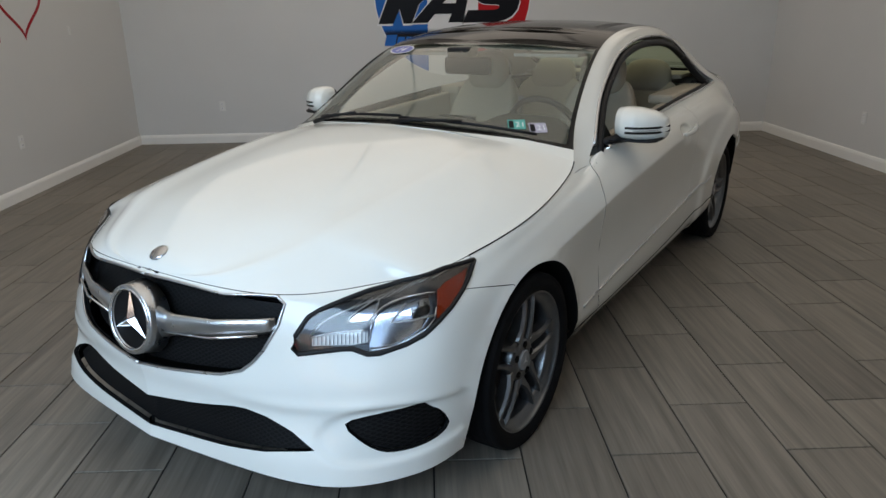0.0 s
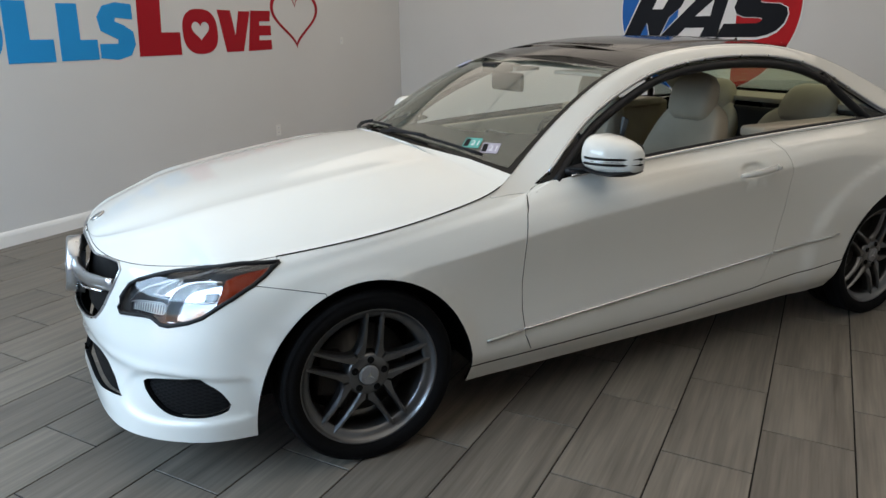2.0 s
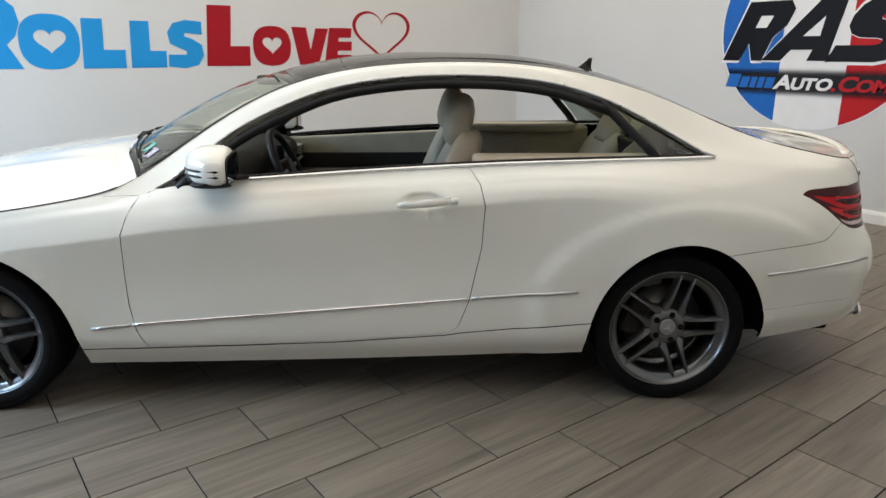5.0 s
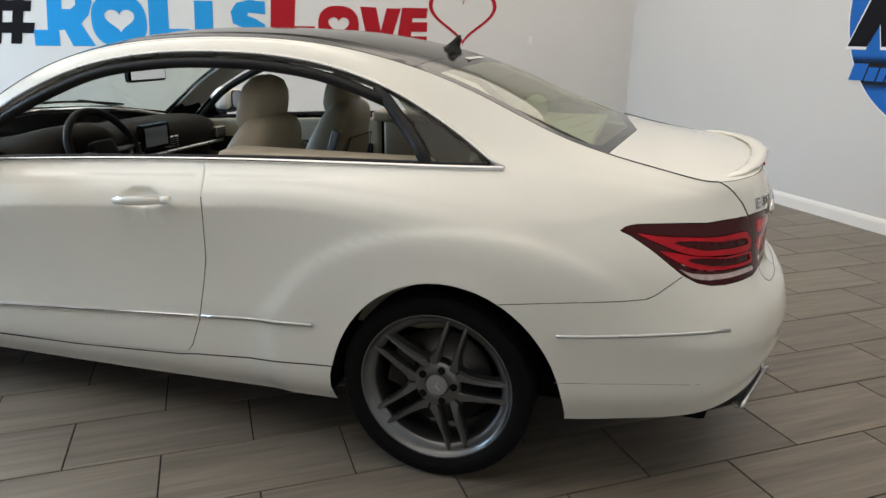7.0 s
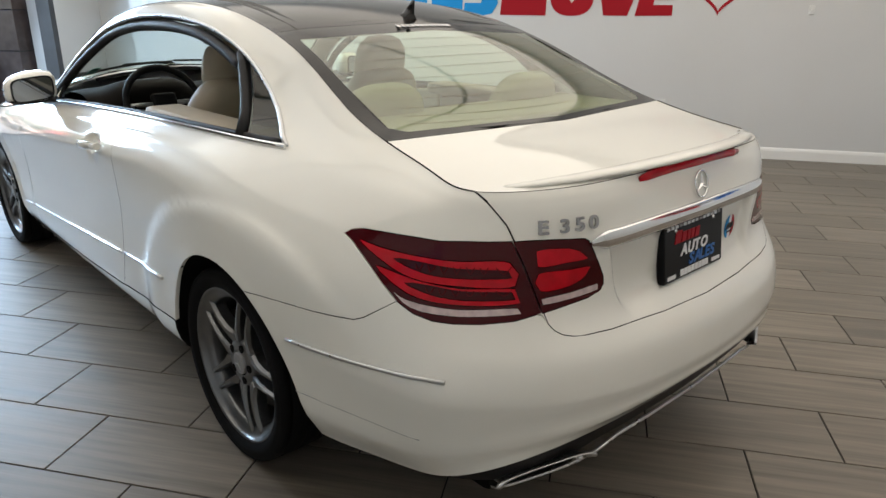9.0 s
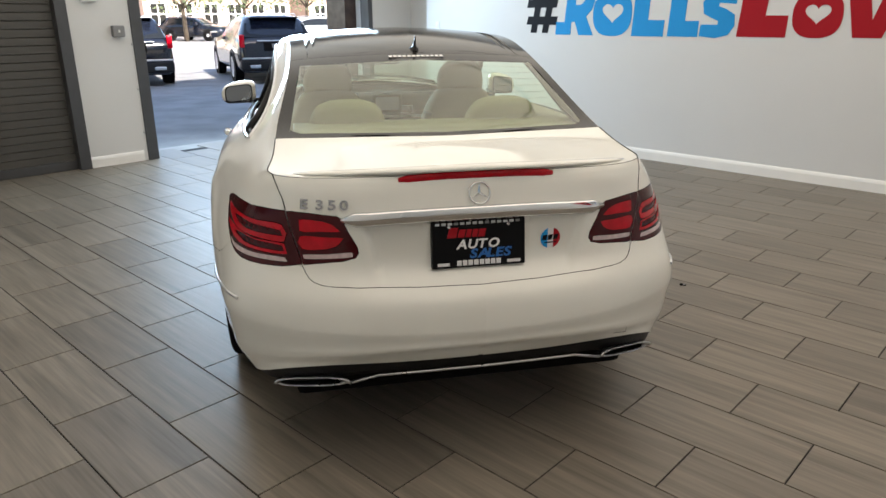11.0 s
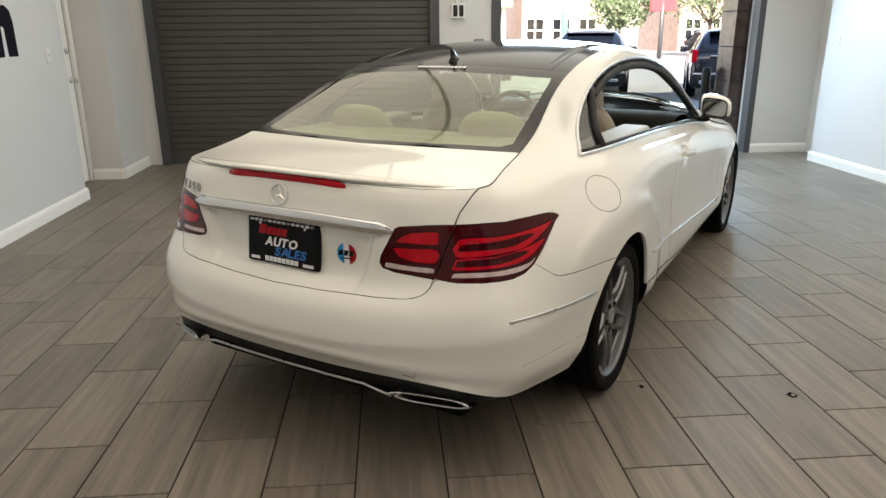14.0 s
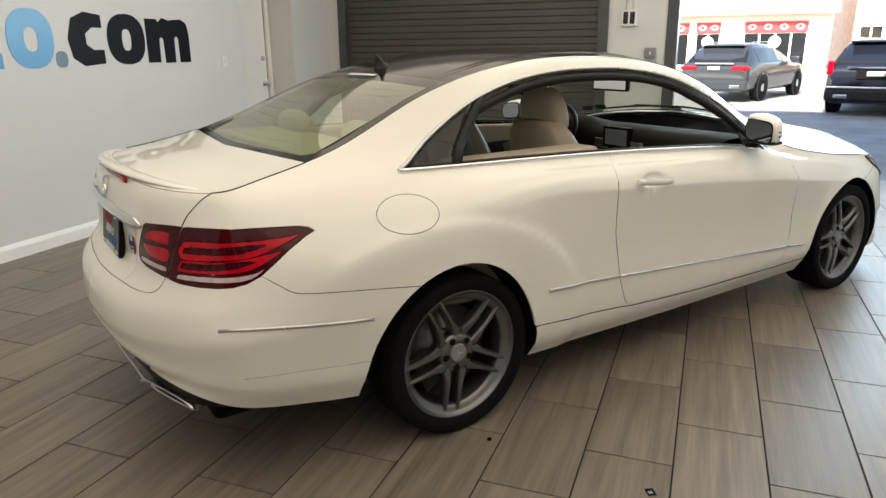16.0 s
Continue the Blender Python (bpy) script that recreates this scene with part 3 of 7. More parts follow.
def dense(pts, step, closed=True, smooth=False):
    """Fills up a line of points, straight or as a smooth curve."""
    pts = [np.array(p, float) for p in pts]
    out, n = [], len(pts)
    for i in range(n if closed else n - 1):
        p1, p2 = pts[i], pts[(i + 1) % n]
        p0 = pts[(i - 1) % n] if closed or i > 0 else p1
        p3 = pts[(i + 2) % n] if closed or i + 2 < n else p2
        m = max(1, int(np.linalg.norm(p2 - p1) / step))
        for j in range(m):
            f = j / m
            out.append(0.5 * (2 * p1 + (p2 - p0) * f + (2 * p0 - 5 * p1 + 4 * p2 - p3) * f * f + (3 * p1 - p0 - 3 * p2 + p3) * f ** 3) if smooth else p1 + (p2 - p1) * f)
    if not closed:
        out.append(pts[-1])
    return out


def in_poly(q, poly):
    x, y = q[:, 0], q[:, 1]
    c = np.zeros(len(q), bool)
    for (x0, y0), (x1, y1) in zip(poly, poly[-1:] + poly[:-1]):
        hit = ((y0 > y) != (y1 > y)) & (x < (x1 - x0) * (y - y0) / (y1 - y0 + 1e-12) + x0)
        c ^= hit
    return c


def carve(skin, polys, steps, default, rows=(), fine=()):
    """Cuts a skin into named panels. polys: (name, outline in parameters), the first that holds a place wins."""
    from mathutils.geometry import delaunay_2d_cdt
    sa, sb = skin.sa, skin.sb
    vs, es, keep = [], [], []
    for _, poly in polys:
        b = len(vs)
        vs += [Vector((a * sa, c * sb)) for a, c in poly]
        es += [(b + i, b + (i + 1) % len(poly)) for i in range(len(poly))]
    box4 = [(a, 0.0) for a in np.arange(0, NK - 1 + 1e-6, steps[0] / 2)] + [(NK - 1, c) for c in np.arange(steps[1] / 2, skin.smax, steps[1] / 2)]
    box4 += [(a, skin.smax) for a in np.arange(NK - 1, -1e-6, -steps[0] / 2)] + [(0.0, c) for c in np.arange(skin.smax - steps[1] / 2, 0.01, -steps[1] / 2)]
    b = len(vs)
    vs += [Vector((a * sa, c * sb)) for a, c in box4]
    es += [(b + i, b + (i + 1) % len(box4)) for i in range(len(box4))]
    edge = np.array([(v.x, v.y) for v in vs])
    for a in np.arange(steps[0] / 2, NK - 1, steps[0]):
        for c in np.arange(steps[1] / 2, skin.smax, steps[1]):
            if np.min(np.abs(edge[:, 0] - a * sa) + np.abs(edge[:, 1] - c * sb)) > 0.35 * min(steps[0] * sa, steps[1] * sb):
                vs.append(Vector((a * sa, c * sb)))
    for c in rows:
        for a in np.arange(4.2, 13.5, 0.08):
            if np.min(np.abs(edge[:, 0] - a * sa) + np.abs(edge[:, 1] - c * sb)) > 0.006:
                vs.append(Vector((a * sa, c * sb)))
    for a0, a1, da, c0, c1, dc in fine:
        for a in np.arange(a0, a1, da):
            for c in np.arange(c0, c1, dc):
                if np.min(np.abs(edge[:, 0] - a * sa) + np.abs(edge[:, 1] - c * sb)) > 0.003:
                    vs.append(Vector((a * sa, c * sb)))
    v2, _, f2 = delaunay_2d_cdt(vs, es, [], 0, 1e-7)[:3]
    par = np.array([(v.x / sa, v.y / sb) for v in v2])
    tri = np.array([f for f in f2 if len(f) == 3])
    mid = par[tri].mean(1)
    ok = (mid[:, 0] > 0) & (mid[:, 0] < NK - 1) & (mid[:, 1] > 0) & (mid[:, 1] < skin.smax)
    tri, mid = tri[ok], mid[ok]
    name = np.array([default] * len(tri), dtype=object)
    free = np.ones(len(tri), bool)
    for nm, poly in polys:
        hit = in_poly(mid, list(poly)) & free
        name[hit], free = nm, free & ~hit
    a, c = np.clip(par[:, 0], 0, NK - 1), np.clip(par[:, 1], 0, skin.smax)
    pos, nor = skin.fn(a, c), normals(skin.fn, a, c, skin.sign)
    return {nm: (pos, nor, tri[name == nm]) for nm in set(name)}


def panel_mesh(name, pos, nor, tri, sides=(1,), gap=0.0013, depth=0.014, shrink=True, push=0.0):
    """A panel with turned-in edges. sides: 1 right, -1 left; both are joined along the middle."""
    used, inv = np.unique(tri, return_inverse=True)
    t = inv.reshape(tri.shape)
    p, n = pos[used].copy(), nor[used]
    q = np.cross(p[t[:, 1]] - p[t[:, 0]], p[t[:, 2]] - p[t[:, 0]])
    flip = (q * n[t].mean(1)).sum(1) < 0
    t[flip] = t[flip][:, ::-1]
    half = {}
    for f in t:
        for i in range(3):
            half[(f[i], f[(i + 1) % 3])] = 1
    rim = [e for e in half if (e[1], e[0]) not in half and not (len(sides) == 2 and abs(p[e[0], 1]) < 1e-4 and abs(p[e[1], 1]) < 1e-4)]
    inward = np.zeros_like(p)
    for i, j in rim:
        d = np.cross(n[i], p[j] - p[i])
        d = d / max(np.linalg.norm(d), 1e-9)
        inward[i] += d
        inward[j] += d
    ln = np.linalg.norm(inward, axis=1, keepdims=True)
    inward = np.where(ln > 1e-6, inward / np.maximum(ln, 1e-6), 0)
    if len(sides) == 2:
        on = np.abs(p[:, 1]) < 1e-4
        inward[on, 1] = 0
    if shrink:
        p = p + inward * gap
    p = p + n * push
    verts, norms, faces = [], [], []
    for sd in sides:
        fl = np.array([1, sd, 1])
        b = len(verts)
        verts += list(p * fl)
        norms += list(n * fl)
        faces += [tuple(int(b + i) for i in (f if sd == 1 else f[::-1])) for f in t]
        ids = {}
        for e in rim:
            for i in e:
                if i not in ids:
                    ids[i] = len(verts)
                    o = -inward[i] * 0.8 + n[i] * 0.6
                    verts += [p[i] * fl, (p[i] - n[i] * depth + inward[i] * 0.002) * fl]
                    norms += [o * fl, -inward[i] * fl]
        for i, j in rim:
            f = (ids[j], ids[i], ids[i] + 1, ids[j] + 1)
            faces.append(f if sd == 1 else f[::-1])
    me = bpy.data.meshes.new(name)
    me.from_pydata([tuple(v) for v in verts], [], faces)
    me.update()
    for f in me.polygons:
        f.use_smooth = True
    me.normals_split_custom_set_from_vertices([tuple(v) for v in norms])
    return me


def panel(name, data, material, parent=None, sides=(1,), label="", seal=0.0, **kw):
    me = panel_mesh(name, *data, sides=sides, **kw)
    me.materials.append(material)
    # turned-in edges are coloured dark, painting shade into the panel gaps
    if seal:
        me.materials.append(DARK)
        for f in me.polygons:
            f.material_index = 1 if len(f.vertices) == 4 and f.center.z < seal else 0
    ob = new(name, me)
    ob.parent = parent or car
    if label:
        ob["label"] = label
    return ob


FLANK = Skin(side_skin, NL - 1.0, 1, 0.25, 0.11)
DECK = Skin(top_skin, 1.0, 1, 0.25, 0.7)
if FLANK.sign * normals(side_skin, np.array([9.0]), np.array([3.0]), 1)[0, 1] < 0:
    FLANK.sign = -1
if normals(top_skin, np.array([11.0]), np.array([0.3]), 1)[0, 2] < 0:
    DECK.sign = -1
SX = (1, 0.02, 1)


def xz(pts, step=0.03, smooth=False):
    """An outline on the flank, given as (x, z)."""
    return FLANK.find([(p[0], 0.88, p[1]) for p in dense(pts, step, True, smooth)], SX)


def arch(cx, rx, top, z0):
    pts = [(cx + rx * math.cos(a), 0.9, z0 + (top - z0) * math.sin(a)) for a in np.linspace(math.pi, 0, 33)]
    ks = FLANK.find(pts, SX)
    return [(ks[0][0], -0.6), *ks, (ks[-1][0], -0.6)]


DLO = [(0.72, 0.895), (0.80, 0.935), (1.017, 1.103), (1.262, 1.222), (1.462, 1.281), (1.697, 1.313), (1.918, 1.32), (2.133, 1.311), (2.341, 1.279), (2.542, 1.214), (2.742, 1.114), (2.90, 1.022)]
BELT = [(2.93, 1.006), (2.35, 0.998), (1.95, 0.985), (1.50, 0.962), (1.10, 0.936), (0.90, 0.912)]
HEADL = [(-0.262, 0.828, 0.766), (-0.31, 0.832, 0.723), (-0.353, 0.837, 0.698), (-0.417, 0.838, 0.667), (-0.462, 0.827, 0.642), (-0.509, 0.805, 0.609), (-0.549, 0.771, 0.588), (-0.604, 0.718, 0.569), (-0.625, 0.691, 0.569), (-0.634, 0.674, 0.577), (-0.645, 0.655, 0.585), (-0.66, 0.635, 0.586),
         (-0.709, 0.564, 0.578), (-0.728, 0.532, 0.573), (-0.733, 0.517, 0.588), (-0.721, 0.519, 0.622), (-0.686, 0.538, 0.669), (-0.661, 0.562, 0.688), (-0.55, 0.645, 0.724), (-0.42, 0.755, 0.752), (-0.34, 0.80, 0.763)]
GRILLE = [(-0.80, 0, 0.728), (-0.77, 0.30, 0.718), (-0.70, 0.445, 0.708), (-0.695, 0.468, 0.695), (-0.72, 0.462, 0.64), (-0.76, 0.435, 0.575), (-0.78, 0.41, 0.54), (-0.80, 0.38, 0.515), (-0.825, 0.32, 0.498), (-0.845, 0.22, 0.488), (-0.86, 0.11, 0.476), (-0.87, 0, 0.468)]
INTAKE = [(-0.87, 0, 0.352), (-0.845, 0.20, 0.376), (-0.82, 0.34, 0.396), (-0.81, 0.385, 0.396), (-0.79, 0.45, 0.380), (-0.775, 0.53, 0.348), (-0.765, 0.597, 0.306), (-0.80, 0.45, 0.280), (-0.84, 0.30, 0.268), (-0.875, 0, 0.253)]
FOG = [(-0.694, 0.655, 0.372), (-0.66, 0.70, 0.392), (-0.60, 0.775, 0.405), (-0.55, 0.835, 0.402), (-0.50, 0.86, 0.372), (-0.468, 0.876, 0.318), (-0.478, 0.87, 0.298), (-0.54, 0.82, 0.278), (-0.62, 0.735, 0.278), (-0.67, 0.68, 0.325)]
TAILO = [(3.30, 0.824, 0.867), (3.318, 0.82, 0.882), (3.345, 0.81, 0.888), (3.44, 0.775, 0.886), (3.54, 0.73, 0.883), (3.62, 0.655, 0.884), (3.655, 0.616, 0.885), (3.722, 0.573, 0.722), (3.69, 0.635, 0.711), (3.64, 0.695, 0.705), (3.595, 0.735, 0.703), (3.56, 0.765, 0.707), (3.522, 0.787, 0.718), (3.483, 0.807, 0.742), (3.44, 0.81, 0.772), (3.39, 0.813, 0.81), (3.33, 0.815, 0.849)]
TAILI = [(3.657, 0.614, 0.885), (3.69, 0.53, 0.881), (3.725, 0.452, 0.875), (3.732, 0.44, 0.868), (3.755, 0.395, 0.775), (3.757, 0.392, 0.755), (3.752, 0.402, 0.740), (3.745, 0.44, 0.730), (3.724, 0.571, 0.721)]
DOOR = [(0.66, 0.268), (0.625, 0.34), (0.608, 0.45), (0.605, 0.56), (0.613, 0.735), (0.632, 0.80), (0.665, 0.866), (0.74, 0.896), (0.90, 0.918), (1.10, 0.944), (1.50, 0.97), (1.934, 0.993), (1.985, 0.92), (2.002, 0.841), (1.992, 0.671), (1.944, 0.448), (1.905, 0.35), (1.885, 0.325), (1.85, 0.312), (1.40, 0.284), (1.0, 0.268)]


def lamp_band(w):
    """A strip inside the tail lamp: (w, z) along its upper edge, then back along its lower one; w runs round the corner from the flank's tip."""
    return outline([(float(np.interp(u, LAMPW, LAMPX)), float(np.interp(u, LAMPW, LAMPY)), z) for u, z in w], 0.02, True)


LAMPW, LAMPX, LAMPY = [0.0, 0.1, 0.2, 0.3, 0.4, 0.44, 0.5, 0.6, 0.67], [3.30, 3.395, 3.485, 3.57, 3.645, 3.685, 3.71, 3.735, 3.75], [0.824, 0.815, 0.79, 0.74, 0.67, 0.60, 0.53, 0.44, 0.38]


def outline(pts, step=0.02, smooth=False):
    return FLANK.find(dense(pts, step, True, smooth))


tip = FLANK.find([(-0.268, 0.83, 0.768)])[0]
seam = FLANK.find([(-0.353, 0.837, 0.698), (-0.25, 0.872, 0.676), (-0.14, 0.90, 0.65)], SX)
kink = FLANK.find(dense([(2.93, 0.89, 0.632), (3.20, 0.87, 0.661), (3.385, 0.85, 0.677), (3.41, 0.84, 0.688), (3.483, 0.808, 0.742)], 0.05, False), SX)
BOTTOM = dense([(3.62, 0.70, 0.735), (3.69, 0.60, 0.73), (3.726, 0.572, 0.716), (3.734, 0.563, 0.698), (3.742, 0.552, 0.682), (3.75, 0.536, 0.669), (3.759, 0.512, 0.660), (3.767, 0.48, 0.654), (3.785, 0.40, 0.649), (3.81, 0.2, 0.644), (3.82, 0.0, 0.642)], 0.03, False)
tbot = FLANK.find(BOTTOM)
trunk = FLANK.find(dense([(3.56, 0.635, 0.985), (3.64, 0.62, 0.92), (3.658, 0.612, 0.885), (3.728, 0.568, 0.72)], 0.03, False)) + [q for p, q in zip(BOTTOM, tbot) if p[1] < 0.5715]
sill = FLANK.find([(x, 0.88, z) for x, z in dense([(0.30, 0.256), (0.66, 0.260), (1.40, 0.278), (1.85, 0.305), (1.92, 0.315), (2.5, 0.362)], 0.05, False)], SX)
APOST = FLANK.find([(0.52, 0.82, 0.865), (0.60, 0.82, 0.868), (0.655, 0.82, 0.868)], SX)
FENDER = [(4.0, -0.6), (6.3, -0.6), *[(k, s) for k, s in FLANK.find([(x, 0.88, z) for x, z in DOOR[0:7]], SX)], *APOST[::-1], (APOST[0][0], 8.6), (tip[0], 8.6), tip, *seam]
cuts = [
    ("hole", arch(0.006, 0.392, 0.670, 0.23)), ("hole", arch(2.803, 0.378, 0.684, 0.235)),
    ("corner", FLANK.find([(p[0], 0.7, p[1]) for p in dense([(0.735, 0.899), (0.80, 0.931), (0.95, 1.048), (0.965, 0.921), (0.85, 0.910)], 0.03)], SX)),
    ("quarter_glass", FLANK.find([(p[0], 0.7, p[1]) for p in dense([(2.57, 1.193), (2.742, 1.105), (2.895, 1.016), (2.74, 1.009)], 0.04)], SX)),
    ("hole", FLANK.find([(p[0], 0.7, p[1]) for p in dense(DLO + BELT, 0.04)], SX)),
    ("headlamp", outline(HEADL)), ("grille", [(-0.3, c) for _, c in outline(GRILLE)[:1]] + outline(GRILLE)[:-0 or None] + [(-0.3, outline(GRILLE)[-1][1])]),
    ("intake", outline(INTAKE)), ("fog", outline(FOG, 0.02, True)), ("band_dark", lamp_band([(0.165, 0.836), (0.22, 0.838), (0.32, 0.828), (0.42, 0.822), (0.424, 0.806), (0.32, 0.806), (0.24, 0.813)])), ("band_low", lamp_band([(0.205, 0.783), (0.26, 0.784), (0.34, 0.776), (0.424, 0.772), (0.428, 0.756), (0.34, 0.756), (0.27, 0.763)])),
    ("band_a", lamp_band([(0.052, 0.862), (0.12, 0.858), (0.22, 0.852), (0.32, 0.846), (0.422, 0.842), (0.428, 0.787), (0.33, 0.787), (0.22, 0.796), (0.125, 0.828)])),
    ("band_b", lamp_band([(0.118, 0.810), (0.20, 0.800), (0.23, 0.794), (0.33, 0.783), (0.428, 0.780), (0.434, 0.746), (0.34, 0.743), (0.24, 0.751), (0.17, 0.778)])),
    ("band_d", lamp_band([(0.178, 0.757), (0.20, 0.748), (0.24, 0.739), (0.33, 0.733), (0.430, 0.734), (0.434, 0.721), (0.34, 0.717), (0.25, 0.721), (0.205, 0.737)])),
    ("band_e", lamp_band([(0.462, 0.862), (0.54, 0.858), (0.57, 0.848), (0.595, 0.828), (0.53, 0.826), (0.464, 0.826)])), ("band_f", lamp_band([(0.465, 0.808), (0.54, 0.808), (0.605, 0.806), (0.59, 0.786), (0.55, 0.770), (0.47, 0.768)])),
    ("band_g", lamp_band([(0.472, 0.748), (0.55, 0.752), (0.635, 0.758), (0.637, 0.744), (0.55, 0.737), (0.474, 0.735)])),
    ("tail", outline(TAILO)), ("tail_inner", outline(TAILI)),
    ("boot", trunk + [(NK - 0.4, tbot[-1][1]), (NK - 0.4, 8.6), (trunk[0][0], 8.6)]),
    ("rear_bumper", [(14.6, -0.6), (13.0, -0.6), kink[0], *kink[1:], *tbot, (NK - 0.4, tbot[-1][1]), (NK - 0.4, -0.6)]),
    ("front_bumper", [(-0.6, -0.6), (5.0, -0.6), seam[-1], seam[1], seam[0], tip, (tip[0], 8.6), (-0.6, 8.6)]),
    ("door", xz(DOOR)), ("sill", [*sill, (sill[-1][0], -0.6), (sill[0][0], -0.6)]),
    ("fender", FENDER),
]
hk = FLANK.find([(1.66, 0.88, 0.83), (1.87, 0.88, 0.89)], SX)
HANDLE = [(hk[0][0], hk[1][0], 0.025, hk[0][1], hk[1][1], 0.05)]
rk = FLANK.find([(3.78, 0.30, 0.69), (3.78, 0.30, 0.855)])
RECESS = [(17.2, 18.2, 0.045, rk[0][1] - 0.25, rk[1][1] + 0.3, 0.05), (18.2, 19.0, 0.1, rk[1][1] - 0.1, rk[1][1] + 0.25, 0.045)]
NOSE = [(0.9, 3.9, 0.06, 0.5, 3.0, 0.09)]
FOLDS = [(13.7, 19.0, 0.1, c, c + 0.01, 0.05) for c in (1.0, 1.04, 1.06, 1.1, 1.95, 1.99, 2.01, 2.05)] + [(11.3, 14.6, 0.08, 2.4, 5.2, 0.1)]
skin = carve(FLANK, cuts, (0.16, 0.2), "frame", (3.95, 3.99, 4.01, 4.05), HANDLE + RECESS + FOLDS + NOSE)
lids = carve(DECK, [
    ("hood", [(-0.5, -0.2), (7.03, -0.2), (7.05, 0.38), (7.24, 0.60), (7.37, 0.76), (7.40, 0.985), (7.40, 1.2), (-0.5, 1.2)]),
    ("cowl", [(6.9, -0.2), (7.22, -0.2), (7.23, 0.40), (7.33, 0.60), (7.26, 0.64), (6.9, 0.60)]),
    ("ws_clear", [(7.42, -0.2), (9.36, -0.2), (9.36, 0.975), (7.52, 0.965), (7.40, 0.5)]),
    ("rw_clear", [(12.80, -0.2), (14.28, -0.2), (14.28, 0.86), (14.20, 0.92), (12.80, 0.92)]),
    ("windscreen", [(7.0, -0.2), (9.42, -0.2), (9.42, 1.2), (7.0, 1.2)]),
    ("roof_front", [(9.3, -0.2), (9.92, -0.2), (9.92, 1.2), (9.3, 1.2)]),
    ("roof_glass", [(9.8, -0.2), (12.62, -0.2), (12.62, 0.86), (9.8, 0.86)]),
    ("roof_edge", [(9.8, 0.8), (12.62, 0.8), (12.62, 1.2), (9.8, 1.2)]),
    ("rear_window", [(12.5, -0.2), (14.42, -0.2), (14.42, 1.2), (12.5, 1.2)]),
], (0.16, 0.05), "lid")

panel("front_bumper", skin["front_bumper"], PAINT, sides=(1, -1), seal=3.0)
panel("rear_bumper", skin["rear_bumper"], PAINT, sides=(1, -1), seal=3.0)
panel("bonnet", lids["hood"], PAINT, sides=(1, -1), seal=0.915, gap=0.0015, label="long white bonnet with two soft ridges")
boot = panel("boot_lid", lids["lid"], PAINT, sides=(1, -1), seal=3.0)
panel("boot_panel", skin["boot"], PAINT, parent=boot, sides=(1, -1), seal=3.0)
panel("cowl", lids["cowl"], BLACK, sides=(1, -1), push=-0.012)
panel("roof_front_panel", lids["roof_front"], ROOFGLASS, sides=(1, -1), gap=0.001)
panel("roof_glass", lids["roof_glass"], ROOFGLASS, sides=(1, -1), label="black glass sunroof")
for sd in (1, -1):
    panel("roof_edge_panel", lids["roof_edge"], ROOFGLASS, sides=(sd,))
    panel("side_frame", skin["frame"], PAINT, sides=(sd,), label="white pillars, roof rail and rear wing")
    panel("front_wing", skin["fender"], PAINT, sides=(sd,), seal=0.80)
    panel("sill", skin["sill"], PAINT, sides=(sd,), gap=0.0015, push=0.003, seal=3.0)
ws = panel("windscreen", lids["windscreen"], BLACKGLOSS, sides=(1, -1), gap=0.001, depth=0.004, label="windscreen with a black border and stickers")
panel("windscreen_glass", lids["ws_clear"], SCREEN, parent=ws, sides=(1, -1), gap=0, depth=0.002).visible_shadow = False
rw = panel("rear_window", lids["rear_window"], BLACKGLOSS, sides=(1, -1), gap=0.001, depth=0.004, label="rear window with a black border")
panel("rear_glass", lids["rw_clear"], GLASS, parent=rw, sides=(1, -1), gap=0, depth=0.002, label="green tinted heated glass").visible_shadow = False
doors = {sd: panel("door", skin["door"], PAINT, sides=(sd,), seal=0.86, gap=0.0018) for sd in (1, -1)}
# added dark sheet behind the panels: blocks light leaks, shades the gaps
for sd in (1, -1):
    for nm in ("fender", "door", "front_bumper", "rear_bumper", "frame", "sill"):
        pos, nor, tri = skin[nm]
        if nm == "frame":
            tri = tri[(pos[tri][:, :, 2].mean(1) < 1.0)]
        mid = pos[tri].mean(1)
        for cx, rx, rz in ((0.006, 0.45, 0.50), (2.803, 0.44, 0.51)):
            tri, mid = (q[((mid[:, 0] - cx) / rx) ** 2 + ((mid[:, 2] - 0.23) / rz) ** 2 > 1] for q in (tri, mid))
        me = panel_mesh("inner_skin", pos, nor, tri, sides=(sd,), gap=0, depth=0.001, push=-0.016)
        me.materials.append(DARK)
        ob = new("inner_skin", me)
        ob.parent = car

# ---- lamps, grille and fittings of the car ----
def both(pts, sd):
    return [(p[0], p[1] * sd, p[2]) for p in pts]


def on_flank(pts, lift=0.0, w=SX, step=0.04, smooth=True):
    """A line laid on the flank."""
    out = []
    for q in dense([(p[0], p[1] if len(p) == 3 else 0.85, p[-1]) for p in pts], step, False, smooth):
        c, n = FLANK.spot(q, w)
        out.append(c + n * lift)
    return out


def on_deck(k, y, lift=0.0):
    """A place on the upper skins at station k and sideways y."""
    e = float(LINES[-1](np.array([k]))[0, 1])
    v = min(abs(y) / e, 1.0)
    a, b = np.array([float(k)]), np.array([v])
    c, n = Vector(top_skin(a, b)[0]), Vector(normals(top_skin, a, b, DECK.sign)[0])
    if y < 0:
        c.y, n.y = -c.y, -n.y
    return c + n * lift, n


